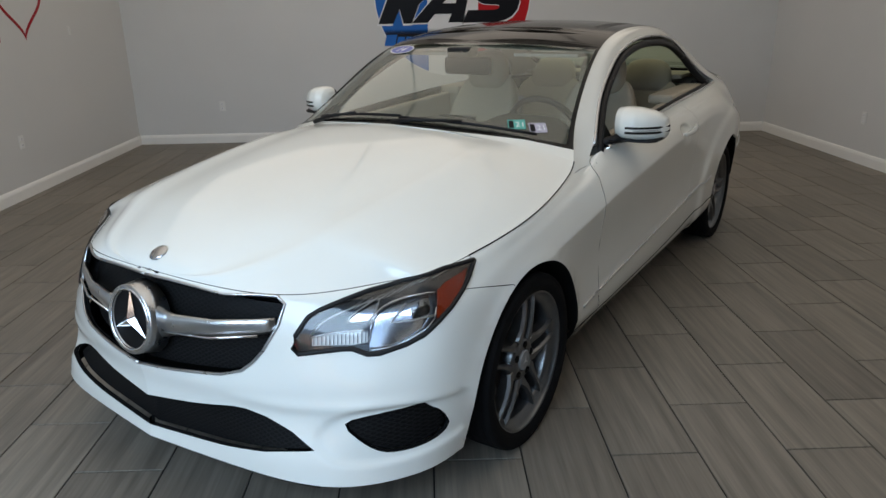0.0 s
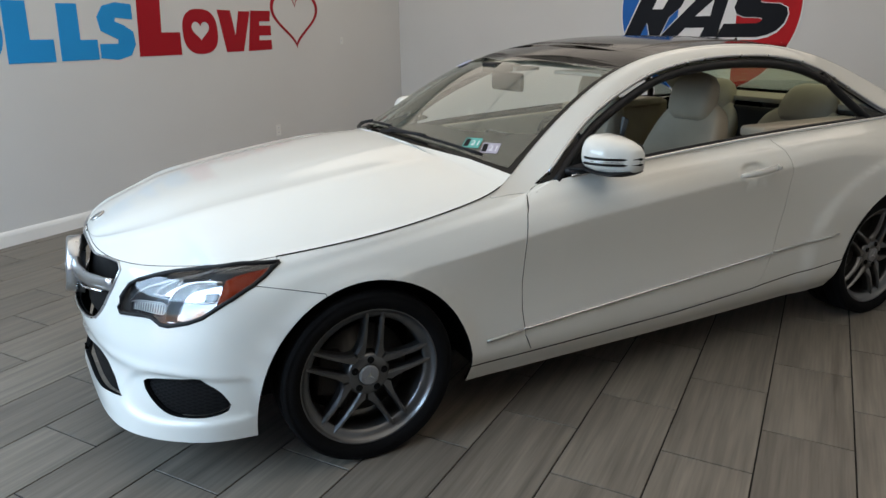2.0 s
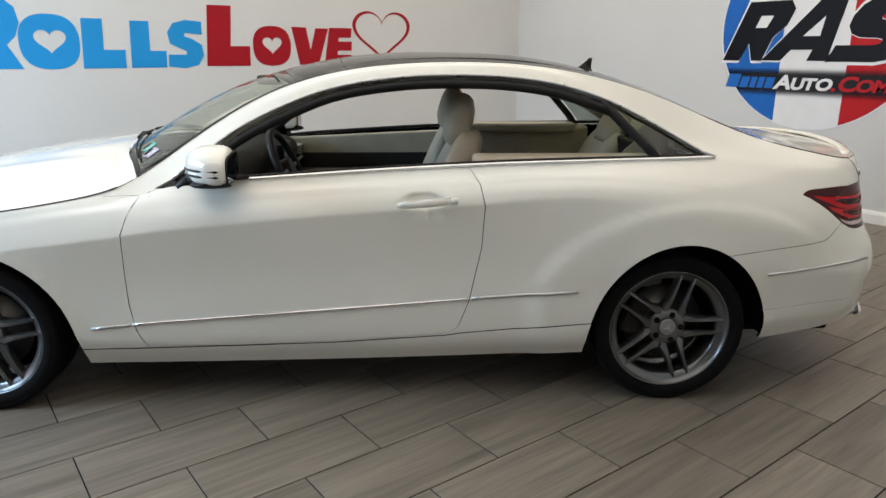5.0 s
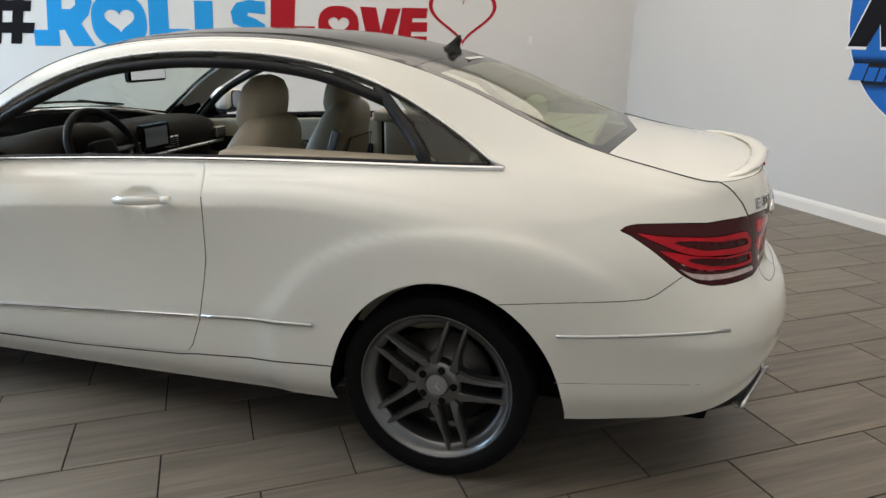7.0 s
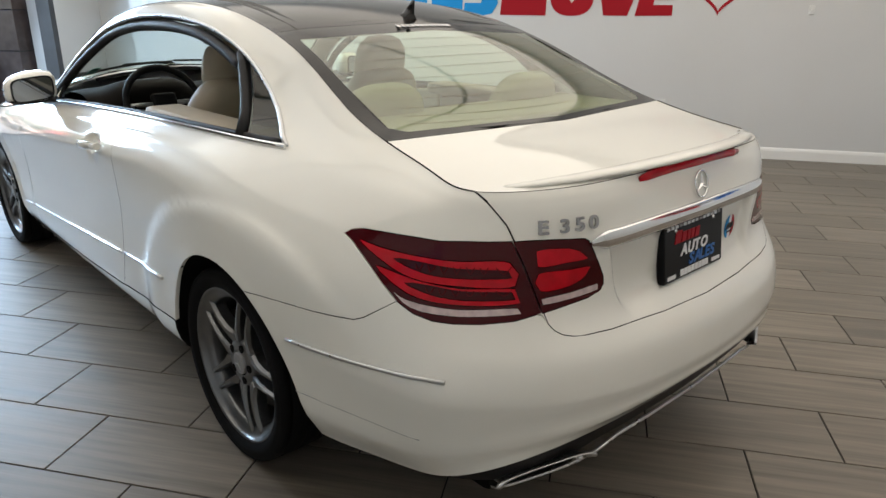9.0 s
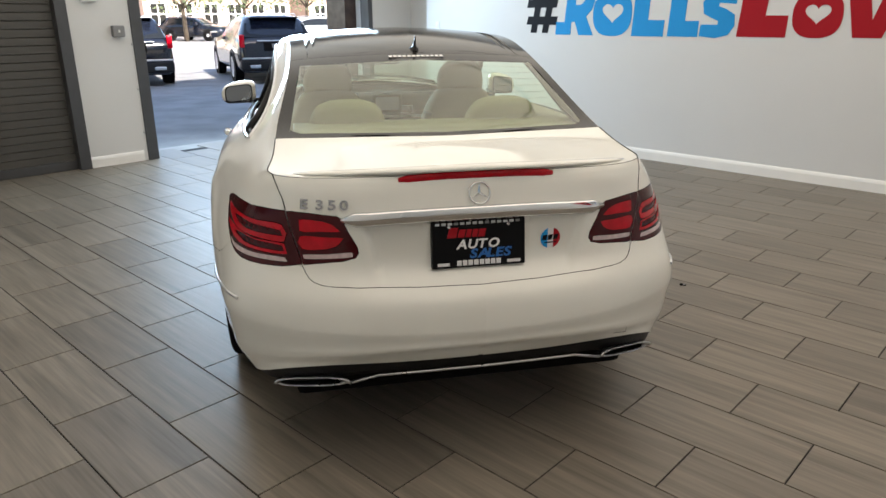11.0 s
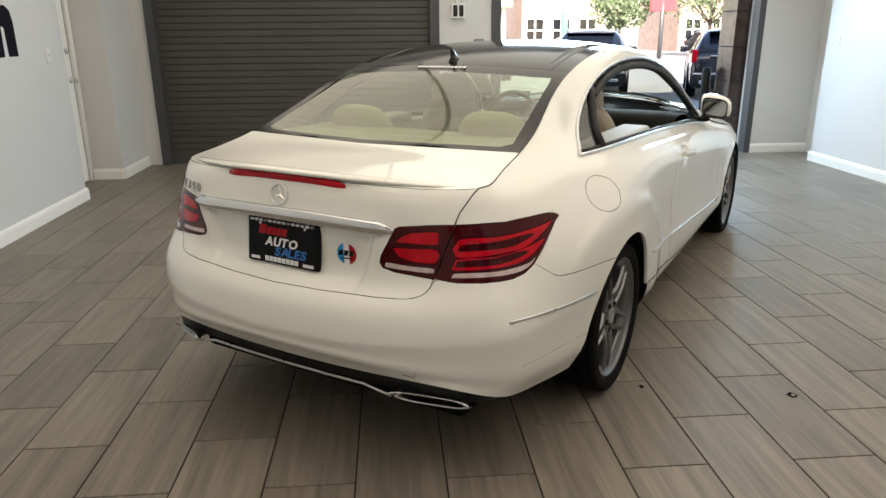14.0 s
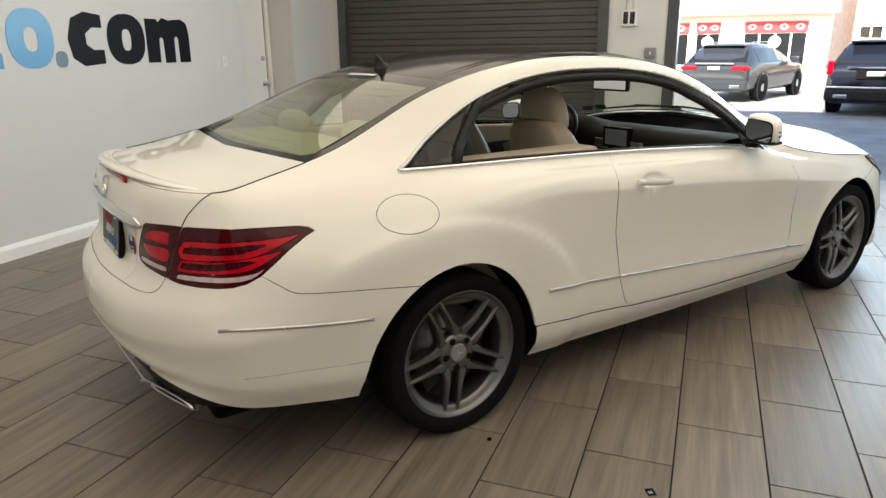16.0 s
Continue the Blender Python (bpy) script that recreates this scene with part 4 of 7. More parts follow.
def frame_at(c, n, up=Vector((0, 0, 1))):
    """A pose whose z points along n and whose y points up as far as it can."""
    n = Vector(n).normalized()
    y = (up - n * up.dot(n)).normalized()
    x = y.cross(n)
    return Matrix.Translation(c) @ Matrix((x, y, n)).transposed().to_4x4()


AMBERP = [(-0.427, 0.803, 0.718), (-0.396, 0.806, 0.729), (-0.296, 0.822, 0.746), (-0.346, 0.836, 0.703), (-0.407, 0.844, 0.659), (-0.465, 0.825, 0.647), (-0.452, 0.818, 0.678)]
BOWL = [(-0.619, 0.693, 0.577), (-0.61, 0.689, 0.604), (-0.595, 0.687, 0.636), (-0.582, 0.685, 0.66), (-0.553, 0.695, 0.686), (-0.511, 0.727, 0.705), (-0.477, 0.767, 0.714), (-0.440, 0.800, 0.713), (-0.455, 0.816, 0.677), (-0.471, 0.822, 0.645), (-0.496, 0.811, 0.623), (-0.533, 0.782, 0.602), (-0.577, 0.742, 0.582)]
LIGHTBAR = [(-0.702, 0.555, 0.615), (-0.673, 0.592, 0.626), (-0.613, 0.668, 0.631), (-0.605, 0.681, 0.626), (-0.615, 0.686, 0.598), (-0.639, 0.658, 0.593), (-0.68, 0.601, 0.593), (-0.708, 0.558, 0.591)]
WEDGE = [(-0.629, 0.63, 0.654), (-0.621, 0.631, 0.665), (-0.605, 0.64, 0.677), (-0.551, 0.671, 0.707), (-0.544, 0.678, 0.708), (-0.57, 0.684, 0.677), (-0.593, 0.675, 0.655)]
inner = carve(FLANK, [("amber", outline(AMBERP)), ("well", outline([(-0.509, 0.758, 0.682), (-0.466, 0.800, 0.688), (-0.467, 0.812, 0.672), (-0.482, 0.808, 0.66), (-0.519, 0.773, 0.65)])), ("bowl", outline(BOWL, 0.02, True)), ("bar", outline(LIGHTBAR)), ("wedge", outline(WEDGE)), ("lamp", outline(HEADL))], (0.3, 0.4), "rest")
for sd in (1, -1):
    hl = panel("headlamp", skin["headlamp"], LENS, sides=(sd,), label="clear headlamp with chrome reflectors and amber marker", depth=0.03)
    hl.visible_shadow = False
    panel("lamp_housing", inner["lamp"], BLACK, parent=hl, sides=(sd,), gap=0, depth=0.04, push=-0.014)
    panel("main_reflector", inner["bowl"], REFLECT, parent=hl, sides=(sd,), gap=0, depth=0.02, push=-0.040)
    panel("reflector_well", inner["well"], BLACKGLOSS, parent=hl, sides=(sd,), gap=0, depth=0.02, push=-0.036)
    panel("side_reflector", inner["wedge"], REFLECT, parent=hl, sides=(sd,), gap=0, depth=0.02, push=-0.032)
    panel("running_light", inner["bar"], PLASTW, parent=hl, sides=(sd,), gap=0, depth=0.02, push=-0.022, label="ribbed grey running light")
    panel("amber_marker", inner["amber"], AMBER, parent=hl, sides=(sd,), gap=0, depth=0.02, push=-0.008)
    # chrome edge of the reflector, light guides, ribs of the running light
    part("reflector_rim", tube(both(on_flank([(-0.612, 0.690, 0.60), *BOWL[2:8]], -0.010, (1, 1, 1), 0.02), sd), 0.004, 6), REFLECT, hl)
    part("reflector_edge", tube(both(on_flank([BOWL[0], *BOWL[:7:-1]], -0.014, (1, 1, 1), 0.02), sd), 0.003, 6), REFLECT, hl)
    for g, r in (([(-0.702, 0.554, 0.622), (-0.678, 0.568, 0.649), (-0.65, 0.59, 0.668), (-0.602, 0.631, 0.69), (-0.555, 0.667, 0.706)], 0.0022), ([(-0.468, 0.815, 0.655), (-0.51, 0.775, 0.648), (-0.557, 0.727, 0.646), (-0.541, 0.732, 0.664), (-0.509, 0.743, 0.695)], 0.0025), (LIGHTBAR[:4], 0.0025), (WEDGE + WEDGE[:1], 0.002)):
        part("light_guide", tube(both(on_flank(g, -0.012, (1, 1, 1), 0.02), sd), r, 6), SATIN, hl)
    for f in np.linspace(0.04, 0.96, 14):
        lo, hi = (Vector(p).lerp(Vector(q), f) for p, q in ((LIGHTBAR[7], LIGHTBAR[4]), (LIGHTBAR[0], LIGHTBAR[3])))
        part("light_rib", tube(both(on_flank([tuple(lo), tuple(hi)], -0.020, (1, 1, 1), 0.03), sd), 0.0016, 4), GREYP, hl)
    for i in range(9):
        a = Vector((-0.36 - 0.028 * i, 0.79 - 0.018 * i, 0.757 - 0.006 * i))
        part("housing_rib", tube(both(on_flank([tuple(a), tuple(a + Vector((-0.05, -0.028, -0.028)))], -0.012, (1, 1, 1), 0.03), sd), 0.0011, 4), SATIN, hl)
    part("lamp_rim", tube(both([*on_flank(HEADL + HEADL[:1], -0.001, (1, 1, 1), 0.03, False)], sd), 0.0075, 6), BLACK, hl)
    tl = panel("tail_lamp", skin["tail"], DARKRED, sides=(sd,), label="dark red tail lamp with lighter bands", depth=0.03)
    for nm in ("band_a", "band_b"):
        panel("light_band", skin[nm], REDLENS, parent=tl, sides=(sd,), gap=0.001, depth=0.004, push=0.0005)
    for nm in ("band_dark", "band_low"):
        panel("lamp_recess", skin[nm], DARKRED, parent=tl, sides=(sd,), gap=0, depth=0.003, push=-0.004)
    for z0, z1, nb in ((0.836, 0.809, 7), (0.783, 0.759, 6)):
        for i in range(nb):
            u = 0.415 - 0.03 * i
            q = [FLANK.spot((float(np.interp(u + d, LAMPW, LAMPX)), float(np.interp(u + d, LAMPW, LAMPY)), z))[0] for d, z in ((-0.009, z0 - 0.004), (-0.005, z0 - 0.013), (0.0, z1 + 0.006), (0.005, z0 - 0.013), (0.009, z0 - 0.004))]
            part("lamp_scallop", tube(both(q, sd), 0.0013, 5), SCALLOP, tl)
    panel("reversing_strip", skin["band_d"], CLEARLENS, parent=tl, sides=(sd,), gap=0, depth=0.003, push=0.0005)
    ti = panel("tail_lamp_inner", skin["tail_inner"], DARKRED, sides=(sd,), parent=boot, depth=0.03)
    for nm, m in (("band_e", REDLENS), ("band_f", REDLENS), ("band_g", CLEARLENS)):
        me = panel_mesh("light_band", *skin[nm], sides=(sd,), gap=0, depth=0.003, push=0.0005)
        me.materials.append(m)
        new("light_band", me).parent = boot
    panel("quarter_glass", skin["quarter_glass"], PRIVACY, sides=(sd,), depth=0.006, push=-0.008)
    # chrome round the side windows, black seals inside it
    loop = [(0.79, 0.928)] + [(p[0], p[1]) for p in DLO[2:]]
    part("window_chrome", tube(both(on_flank(loop + [(2.945, 1.003)], 0.002, SX, 0.05), sd), 0.0075, 6), SATIN, car)
    part("belt_chrome", tube(both(on_flank([(2.945, 1.002), (2.35, 0.993), (1.95, 0.981), (1.50, 0.958), (1.10, 0.931), (0.97, 0.917), (0.87, 0.907)], 0.003, SX, 0.06), sd), 0.008, 6), CHROME, car)
    part("window_seal", tube(both(on_flank([(x + (0.02 if x < 1.4 else -0.008 if x > 2.2 else 0), z - 0.028) for x, z in loop if x < 2.56], -0.014, SX, 0.05), sd), 0.019, 8), BLACK, car)
    part("belt_seal", tube(both(on_flank([(2.90, 1.016), (2.35, 1.006), (1.95, 0.992), (1.50, 0.969), (1.10, 0.943), (0.90, 0.92)], -0.012, SX, 0.06), sd), 0.010, 6), BLACK, car)
    part("centre_post", tube(both(on_flank([(2.50, 1.225), (2.575, 1.15), (2.665, 1.06), (2.715, 1.0)], -0.012, SX, 0.05), sd), 0.020, 8, 1.0), BLACK, car)
    # rubbing strips
    part("side_strip", tube(both(on_flank([(0.455, 0.352), (0.606, 0.366)], 0.003, SX, 0.05), sd), 0.006, 6), SATIN, car)
    part("door_strip", tube(both(on_flank([(0.614, 0.368), (1.30, 0.416), (1.942, 0.463)], 0.003, SX, 0.06), sd), 0.006, 6), CHROME, doors[sd])
    part("side_strip", tube(both(on_flank([(1.955, 0.465), (2.10, 0.475), (2.378, 0.494)], 0.003, SX, 0.06), sd), 0.006, 6), SATIN, car)
    part("bumper_strip", tube(both(on_flank([(3.146, 0.884, 0.553), (3.40, 0.85, 0.573), (3.55, 0.815, 0.583), (3.627, 0.79, 0.588)], 0.002, (1, 1, 1), 0.05), sd), 0.0055, 6), SATIN, car)
    part("bumper_groove", tube(both(on_flank([(3.15, 0.885, 0.395), (3.40, 0.85, 0.408), (3.56, 0.80, 0.416)], -0.0005, (1, 1, 1), 0.05), sd), 0.0014, 4), GREYP, car)
    # door handle
    ends = on_flank([(1.655, 0.846), (1.90, 0.866)], 0.0, SX, 1.0)
    hp = [ends[0].lerp(ends[1], f) + Vector((0, 0.006 + 0.030 * math.sin(math.pi * f) ** 0.6, 0.003 * math.sin(math.pi * f))) for f in np.linspace(0.04, 0.96, 13)]
    h = part("door_handle", tube(both(hp, sd), [0.007] + [0.012 + 0.004 * math.sin(math.pi * i / 10) for i in range(11)] + [0.007], 12, 0.7), PAINT, doors[sd], "white handle with a chrome line", True)
    part("handle_line", tube(both([p + Vector((0, 0.004, 0.014)) for p in hp[1:-1]], sd), 0.002, 6), CHROME, h)
    c = hp[-2]
    part("handle_cap", tube(both([c + Vector((-0.008, 0.004, 0)), c + Vector((0.022, -0.004, 0.001))], sd), 0.0135, 10), PAINT, h)
    # mirrors
    MIRY, MIRX, MIRHX, MIRZ, MIRHZ = [0.80, 0.815, 0.85, 0.90, 0.95, 0.985, 1.005, 1.014], [0.985, 0.975, 0.966, 0.967, 0.98, 0.998, 1.012, 1.022], [0.035, 0.066, 0.086, 0.088, 0.075, 0.055, 0.035, 0.012], [1.0, 1.0, 0.999, 0.996, 0.991, 0.986, 0.982, 0.98], [0.045, 0.064, 0.071, 0.071, 0.065, 0.056, 0.042, 0.016]
    bmx = bmesh.new()
    rows = []
    for y in np.interp(np.linspace(0, 7, 29), range(8), MIRY):
        cx, hx, cz, hz = (float(np.interp(y, MIRY, q)) for q in (MIRX, MIRHX, MIRZ, MIRHZ))
        row = []
        for i in range(32):
            a = 2 * math.pi * i / 32
            u, w = (abs(f(a)) ** (0.55 if math.cos(a) > 0 else 0.85) * math.copysign(1, f(a)) for f in (math.cos, math.sin))
            row.append(bmx.verts.new((cx + hx * u, y * sd, cz + hz * w * (1.0 if w > 0 else 0.9))))
        rows.append(row)
    for a, b in zip(rows, rows[1:]):
        for i in range(32):
            bmx.faces.new((a[i], a[(i + 1) % 32], b[(i + 1) % 32], b[i])).smooth = True
    bmx.faces.new(rows[0][::-1]), bmx.faces.new(rows[-1])
    bmesh.ops.recalc_face_normals(bmx, faces=bmx.faces)
    mirror = part("door_mirror", bmx, PAINT, car, "white door mirror with black lower shell", True)
    for nm, ry, rz, depth, m in (("mirror_bezel", 0.087, 0.053, 0.004, BLACK), ("mirror_glass", 0.080, 0.047, 0.006, MIRROR)):
        rim = [(ry * abs(math.cos(a)) ** 0.4 * math.copysign(1, math.cos(a)), rz * abs(math.sin(a)) ** 0.5 * math.copysign(1, math.sin(a))) for a in np.linspace(0, 2 * math.pi, 40, endpoint=False)]
        rim = [(u, w - 0.10 * u) for u, w in rim]
        bmg = plate(rim, depth, Matrix.Translation((1.0515, 0.905, 0.994)) @ Matrix(((0, 0, 1, 0), (1, 0, 0, 0), (0, 1, 0, 0), (0, 0, 0, 1))))
        for v in bmg.verts:
            v.co.y *= sd
        part(nm, bmg, m, mirror)
    base = [(float(np.interp(y, MIRY, MIRX)), y, float(np.interp(y, MIRY, MIRZ)) - 0.9 * float(np.interp(y, MIRY, MIRHZ)) + 0.002) for y in np.linspace(0.82, 1.0, 9)]
    bmb = tube(both(base, sd), [0.02] + [0.011] * 7 + [0.006], 12)
    for v in bmb.verts:
        cx = float(np.interp(abs(v.co.y), MIRY, MIRX))
        v.co.x = cx + (v.co.x - cx) * 6.2
    part("mirror_base", bmb, BLACK, mirror)
    part("mirror_arm", tube(both([(0.86, 0.775, 0.925), (0.91, 0.80, 0.932), (0.965, 0.85, 0.935)], sd), [0.018, 0.017, 0.015], 10, 1.3), BLACK, mirror)
    for z in (0.972, 0.992):
        ind = [(float(np.interp(y, MIRY, MIRX)) - float(np.interp(y, MIRY, MIRHX)) * 0.985, y, z) for y in np.linspace(0.87, 0.985, 8)] + [(0.992, 1.004, z), (1.02, 1.0125, z), (1.035, 1.008, z)]
        part("indicator", tube(both(ind, sd), 0.0052, 6), BLACKGLOSS, mirror)
    part("indicator_chrome", tube(both([(x - 0.001, y + 0.001, 0.982) for x, y, z in ind[2:-1]], sd), 0.002, 5), CHROME, mirror)
    if sd > 0:
        # the right mirror stands a little further forward and closer in
        for ob in [mirror, *mirror.children]:
            if ob.name.split(".")[0] != "mirror_arm":
                ob.data.transform(Matrix.Translation((0.115, 0.155, 0.018)) @ Matrix.Diagonal((0.86, 0.82, 1.0, 1.0)))
    panel("window_corner", skin["corner"], BLACKGLOSS, sides=(sd,), push=-0.006, gap=0)
    # dark line laid along the bonnet gap to paint in its shade
    seal = [Vector(p) + Vector((0, 0.001, 0.001)) for p in LINES[8](np.linspace(tip[0], 6.95, 36))]
    part("bonnet_seal", tube(both(seal, sd), 0.0022, 6), DARK, car)
# fuel flap on the right rear wing
ring = [(2.978 + 0.106 * math.cos(a) - 0.03 * math.sin(a), 0.876 + 0.058 * math.sin(a) + 0.0135 * math.cos(a)) for a in np.linspace(0, 2 * math.pi, 37)]
part("fuel_flap", tube(on_flank(ring, -0.0005, SX, 0.03), 0.0014, 5), DARK, car)

# grille
gm = panel("grille", skin["grille"], MESH, sides=(1, -1), push=-0.045, label="black mesh grille with a silver bar")
gl = on_flank([GRILLE[0], *GRILLE[1:], GRILLE[-1]], 0.001, (1, 1, 1), 0.025, False)
for sd in (1, -1):
    part("grille_surround", tube(both(gl, sd), 0.0045, 8), SATIN, gm)
    part("grille_bar", tube(both([(-0.845, 0.10, 0.615), (-0.842, 0.16, 0.62), (-0.812, 0.30, 0.630), (-0.757, 0.43, 0.644), (-0.735, 0.462, 0.648)], sd), [0.050, 0.033, 0.027, 0.024, 0.022], 12, 0.42), SATIN, gm)
    part("grille_bar_edge", tube(both([(-0.858, 0.13, 0.594), (-0.832, 0.30, 0.606), (-0.776, 0.43, 0.622)], sd), 0.004, 6), CHROME, gm)
face = frame_at(Vector((-0.872, 0, 0.612)), (-1, 0, 0.16))
em = part("badge_ring", revolve([(0.088, 0.0), (0.092, 0.012), (0.099, 0.016), (0.106, 0.010), (0.108, -0.01), (0.115, -0.05), (0.10, -0.05), (0.088, 0.0)], 48, "z"), SATIN, gm, "round silver badge holder")
bmesh_m = face
em.data.transform(bmesh_m)
em2 = part("badge_disc", revolve([(0.089, 0.004), (0.05, 0.002), (0.002, 0.002)], 40, "z"), DISC, em)
em2.data.transform(bmesh_m)


def three_point(r, inner, h):
    """A raised badge of three points inside a ring."""
    bm = bmesh.new()
    c = bm.verts.new((0, 0, h))
    rim = []
    for i in range(6):
        a = math.pi / 2 + i * math.pi / 3
        q = r if i % 2 == 0 else inner
        rim.append(bm.verts.new((q * math.cos(a), q * math.sin(a), 0.2 * h if i % 2 == 0 else 0)))
    for i in range(6):
        bm.faces.new((c, rim[i], rim[(i + 1) % 6]))
    bm.faces.new(rim[::-1])
    bmesh.ops.recalc_face_normals(bm, faces=bm.faces)
    return bm


def torus(R, r, n=40, m=8):
    return revolve([(R + r * math.cos(2 * math.pi * i / m), r * math.sin(2 * math.pi * i / m)) for i in range(m)], n, "z", True)


part("badge_points", merge(bmesh.new(), three_point(0.089, 0.021, 0.016), face @ Matrix.Translation((0, 0, 0.005))), CHROME, em)
part("badge_edge", merge(bmesh.new(), torus(0.093, 0.005), face @ Matrix.Translation((0, 0, 0.012))), CHROME, em)
c, n = on_deck(1.85, 0.0, 0.001)
part("bonnet_badge", merge(bmesh.new(), revolve([(0.029, 0), (0.029, 0.003), (0.02, 0.005), (0.002, 0.006)], 28, "z"), frame_at(c, n, Vector((1, 0, 0)))), SATIN, car)
li = panel("lower_intake", skin["intake"], MESH, sides=(1, -1), push=-0.03)
for sd in (1, -1):
    panel("side_intake", skin["fog"], MESH, sides=(sd,), push=-0.02)
part("front_lip", tube([*[Vector((p.x, -p.y, p.z)) for p in on_flank([(-0.845, 0, 0.197), (-0.825, 0.31, 0.192), (-0.735, 0.60, 0.178)], -0.01, (1, 1, 1))[::-1]], *on_flank([(-0.845, 0, 0.197), (-0.825, 0.31, 0.192), (-0.735, 0.60, 0.178)], -0.01, (1, 1, 1))], 0.008, 6), BLACK, car)

# tail: spoiler lip, brake light, bar, badge, plate, diffuser
# dark tube down each boot side, painted shade for a very thin gap
side_seam = [Vector(p) + Vector((0, 0, 0.0008)) for p in LINES[8](np.linspace(14.42, 16.0, 14))] + [Vector(p) for p in on_flank([(3.56, 0.642, 0.984), (3.60, 0.630, 0.955), (3.64, 0.620, 0.92), (3.658, 0.613, 0.887)], 0.0003, (1, 1, 1), 0.03)]
for sd in (1, -1):
    part("boot_seam", tube(both(side_seam, sd), 0.0019, 5), DARK, boot)
LIPZ = Vector((-0.002, 0, -0.005))
lip = [Vector((3.555, 0.615, 0.985)), Vector((3.63, 0.52, 0.999)), Vector((3.675, 0.42, 1.006)), Vector((3.712, 0.28, 1.013)), Vector((3.733, 0.14, 1.018)), Vector((3.74, 0, 1.02))]
lip = [p + LIPZ for p in lip]
part("spoiler_lip", tube([*lip, *[Vector((p.x, -p.y, p.z)) for p in lip[-2::-1]]], [0.003, 0.007, 0.009, 0.010, 0.0105, 0.0105, 0.0105, 0.010, 0.009, 0.007, 0.003], 10, 2.7), PAINT, boot, "", True)
bl = [FLANK.spot((3.72, y, 0.981 - 0.005 * (abs(y) / 0.25) ** 2)) for y in np.linspace(0, 0.255, 9)]
bl = [c + n * 0.003 for c, n in bl]
part("brake_light", tube([*[Vector((p.x, -p.y, p.z)) for p in bl[:0:-1]], *bl], [0.007] + [0.0125] * 15 + [0.007], 8, 0.45), REDLENS, boot, "long red brake light")


def tailspot(y, z, lift=0.0):
    c, n = FLANK.spot((3.75, abs(y), z), (0.05, 1, 1))
    if y < 0:
        c.y, n.y = -c.y, -n.y
    return c + n * lift, n


cb = [tailspot(y, 0.863 + 0.012 * (1 - (y / 0.44) ** 2), 0.008)[0] for y in np.linspace(-0.44, 0.44, 21)]
part("boot_chrome_bar", tube(cb, [0.006] + [0.024] * 19 + [0.006], 8, 0.36), CHROME, boot, "chrome strip above the number plate")
c, n = tailspot(0.0, 0.936, 0.004)
fm = frame_at(c, n)
part("boot_badge", merge(bmesh.new(), torus(0.0345, 0.003), fm), CHROME, boot)
part("boot_badge_points", merge(bmesh.new(), three_point(0.0335, 0.0055, 0.006), fm), CHROME, boot)
for ch, y0 in (("E", -0.564), ("3", -0.516), ("5", -0.478), ("0", -0.441)):
    c, n = tailspot(y0 + 0.015, 0.914, 0.002)
    words("badge_letter", ch, 0.043, frame_at(c, n) @ Matrix.Translation((-0.016, -0.018, 0)), LETTER, boot, 0.003, 0.0010, 1.3)
pm = Matrix.Translation((3.765, 0.0, 0.770)) @ Matrix.Rotation(radians(-7), 4, "Y") @ Matrix(((0, 0, 1, 0), (1, 0, 0, 0), (0, 1, 0, 0), (0, 0, 0, 1)))
part("number_plate", merge(bmesh.new(), box(-0.158, -0.08, -0.018, 0.158, 0.08, 0.004, 0.006), pm), DISC, boot, "black dealer plate with coloured words")


def bar(x0, y0, x1, y1, material, m, z=0.005, name="text_bar"):
    part(name, merge(bmesh.new(), box(x0, y0, z - 0.001, x1, y1, z + 0.001), m), material, boot)


for i in range(14):
    bar(-0.145 + i * 0.0207, 0.063, -0.131 + i * 0.0207, 0.071, GREYP if i % 5 == 3 else SATIN, pm)
LEAN = Matrix(((1, 0.25, 0, 0), (0, 1, 0, 0), (0, 0, 1, 0), (0, 0, 0, 1)))
for x0, x1, z1 in ((-0.112, -0.082, 0.054), (-0.077, -0.055, 0.047), (-0.051, -0.034, 0.047), (-0.030, -0.013, 0.047), (-0.009, 0.013, 0.047)):
    bar(x0, 0.021, x1, z1, RED, pm @ LEAN)
PLATEB = mat("plate_blue", (0.02, 0.13, 0.42), 0.4, noise_amt=0.1, noise_scale=40)
for word, x0, z0, step, wide, m in (("AUTO", -0.075, -0.016, 0.0342, 1.12, WHITEV), ("SALES", -0.033, -0.048, 0.0285, 1.25, PLATEB)):
    for i, ch in enumerate(word):
        words("plate_letter", ch, 0.042, pm @ Matrix.Translation((x0 + i * step, z0, 0.005)) @ LEAN, m, boot, 0.001, 0.0012, wide)
for i in range(8):
    bar(-0.075 + i * 0.019, -0.072, -0.060 + i * 0.019, -0.055, WHITEV, pm)
bar(-0.14, -0.071, -0.10, -0.061, WHITEV, pm), bar(0.095, -0.071, 0.14, -0.061, WHITEV, pm)
for x in (-0.10, 0.10):
    part("plate_screw", merge(bmesh.new(), revolve([(0.006, 0.004), (0.005, 0.007), (0.001, 0.008)], 12, "z"), pm @ Matrix.Translation((x, 0.057, 0))), CHROME, boot)
c, n = tailspot(0.255, 0.762, 0.002)
fm = frame_at(c, n)
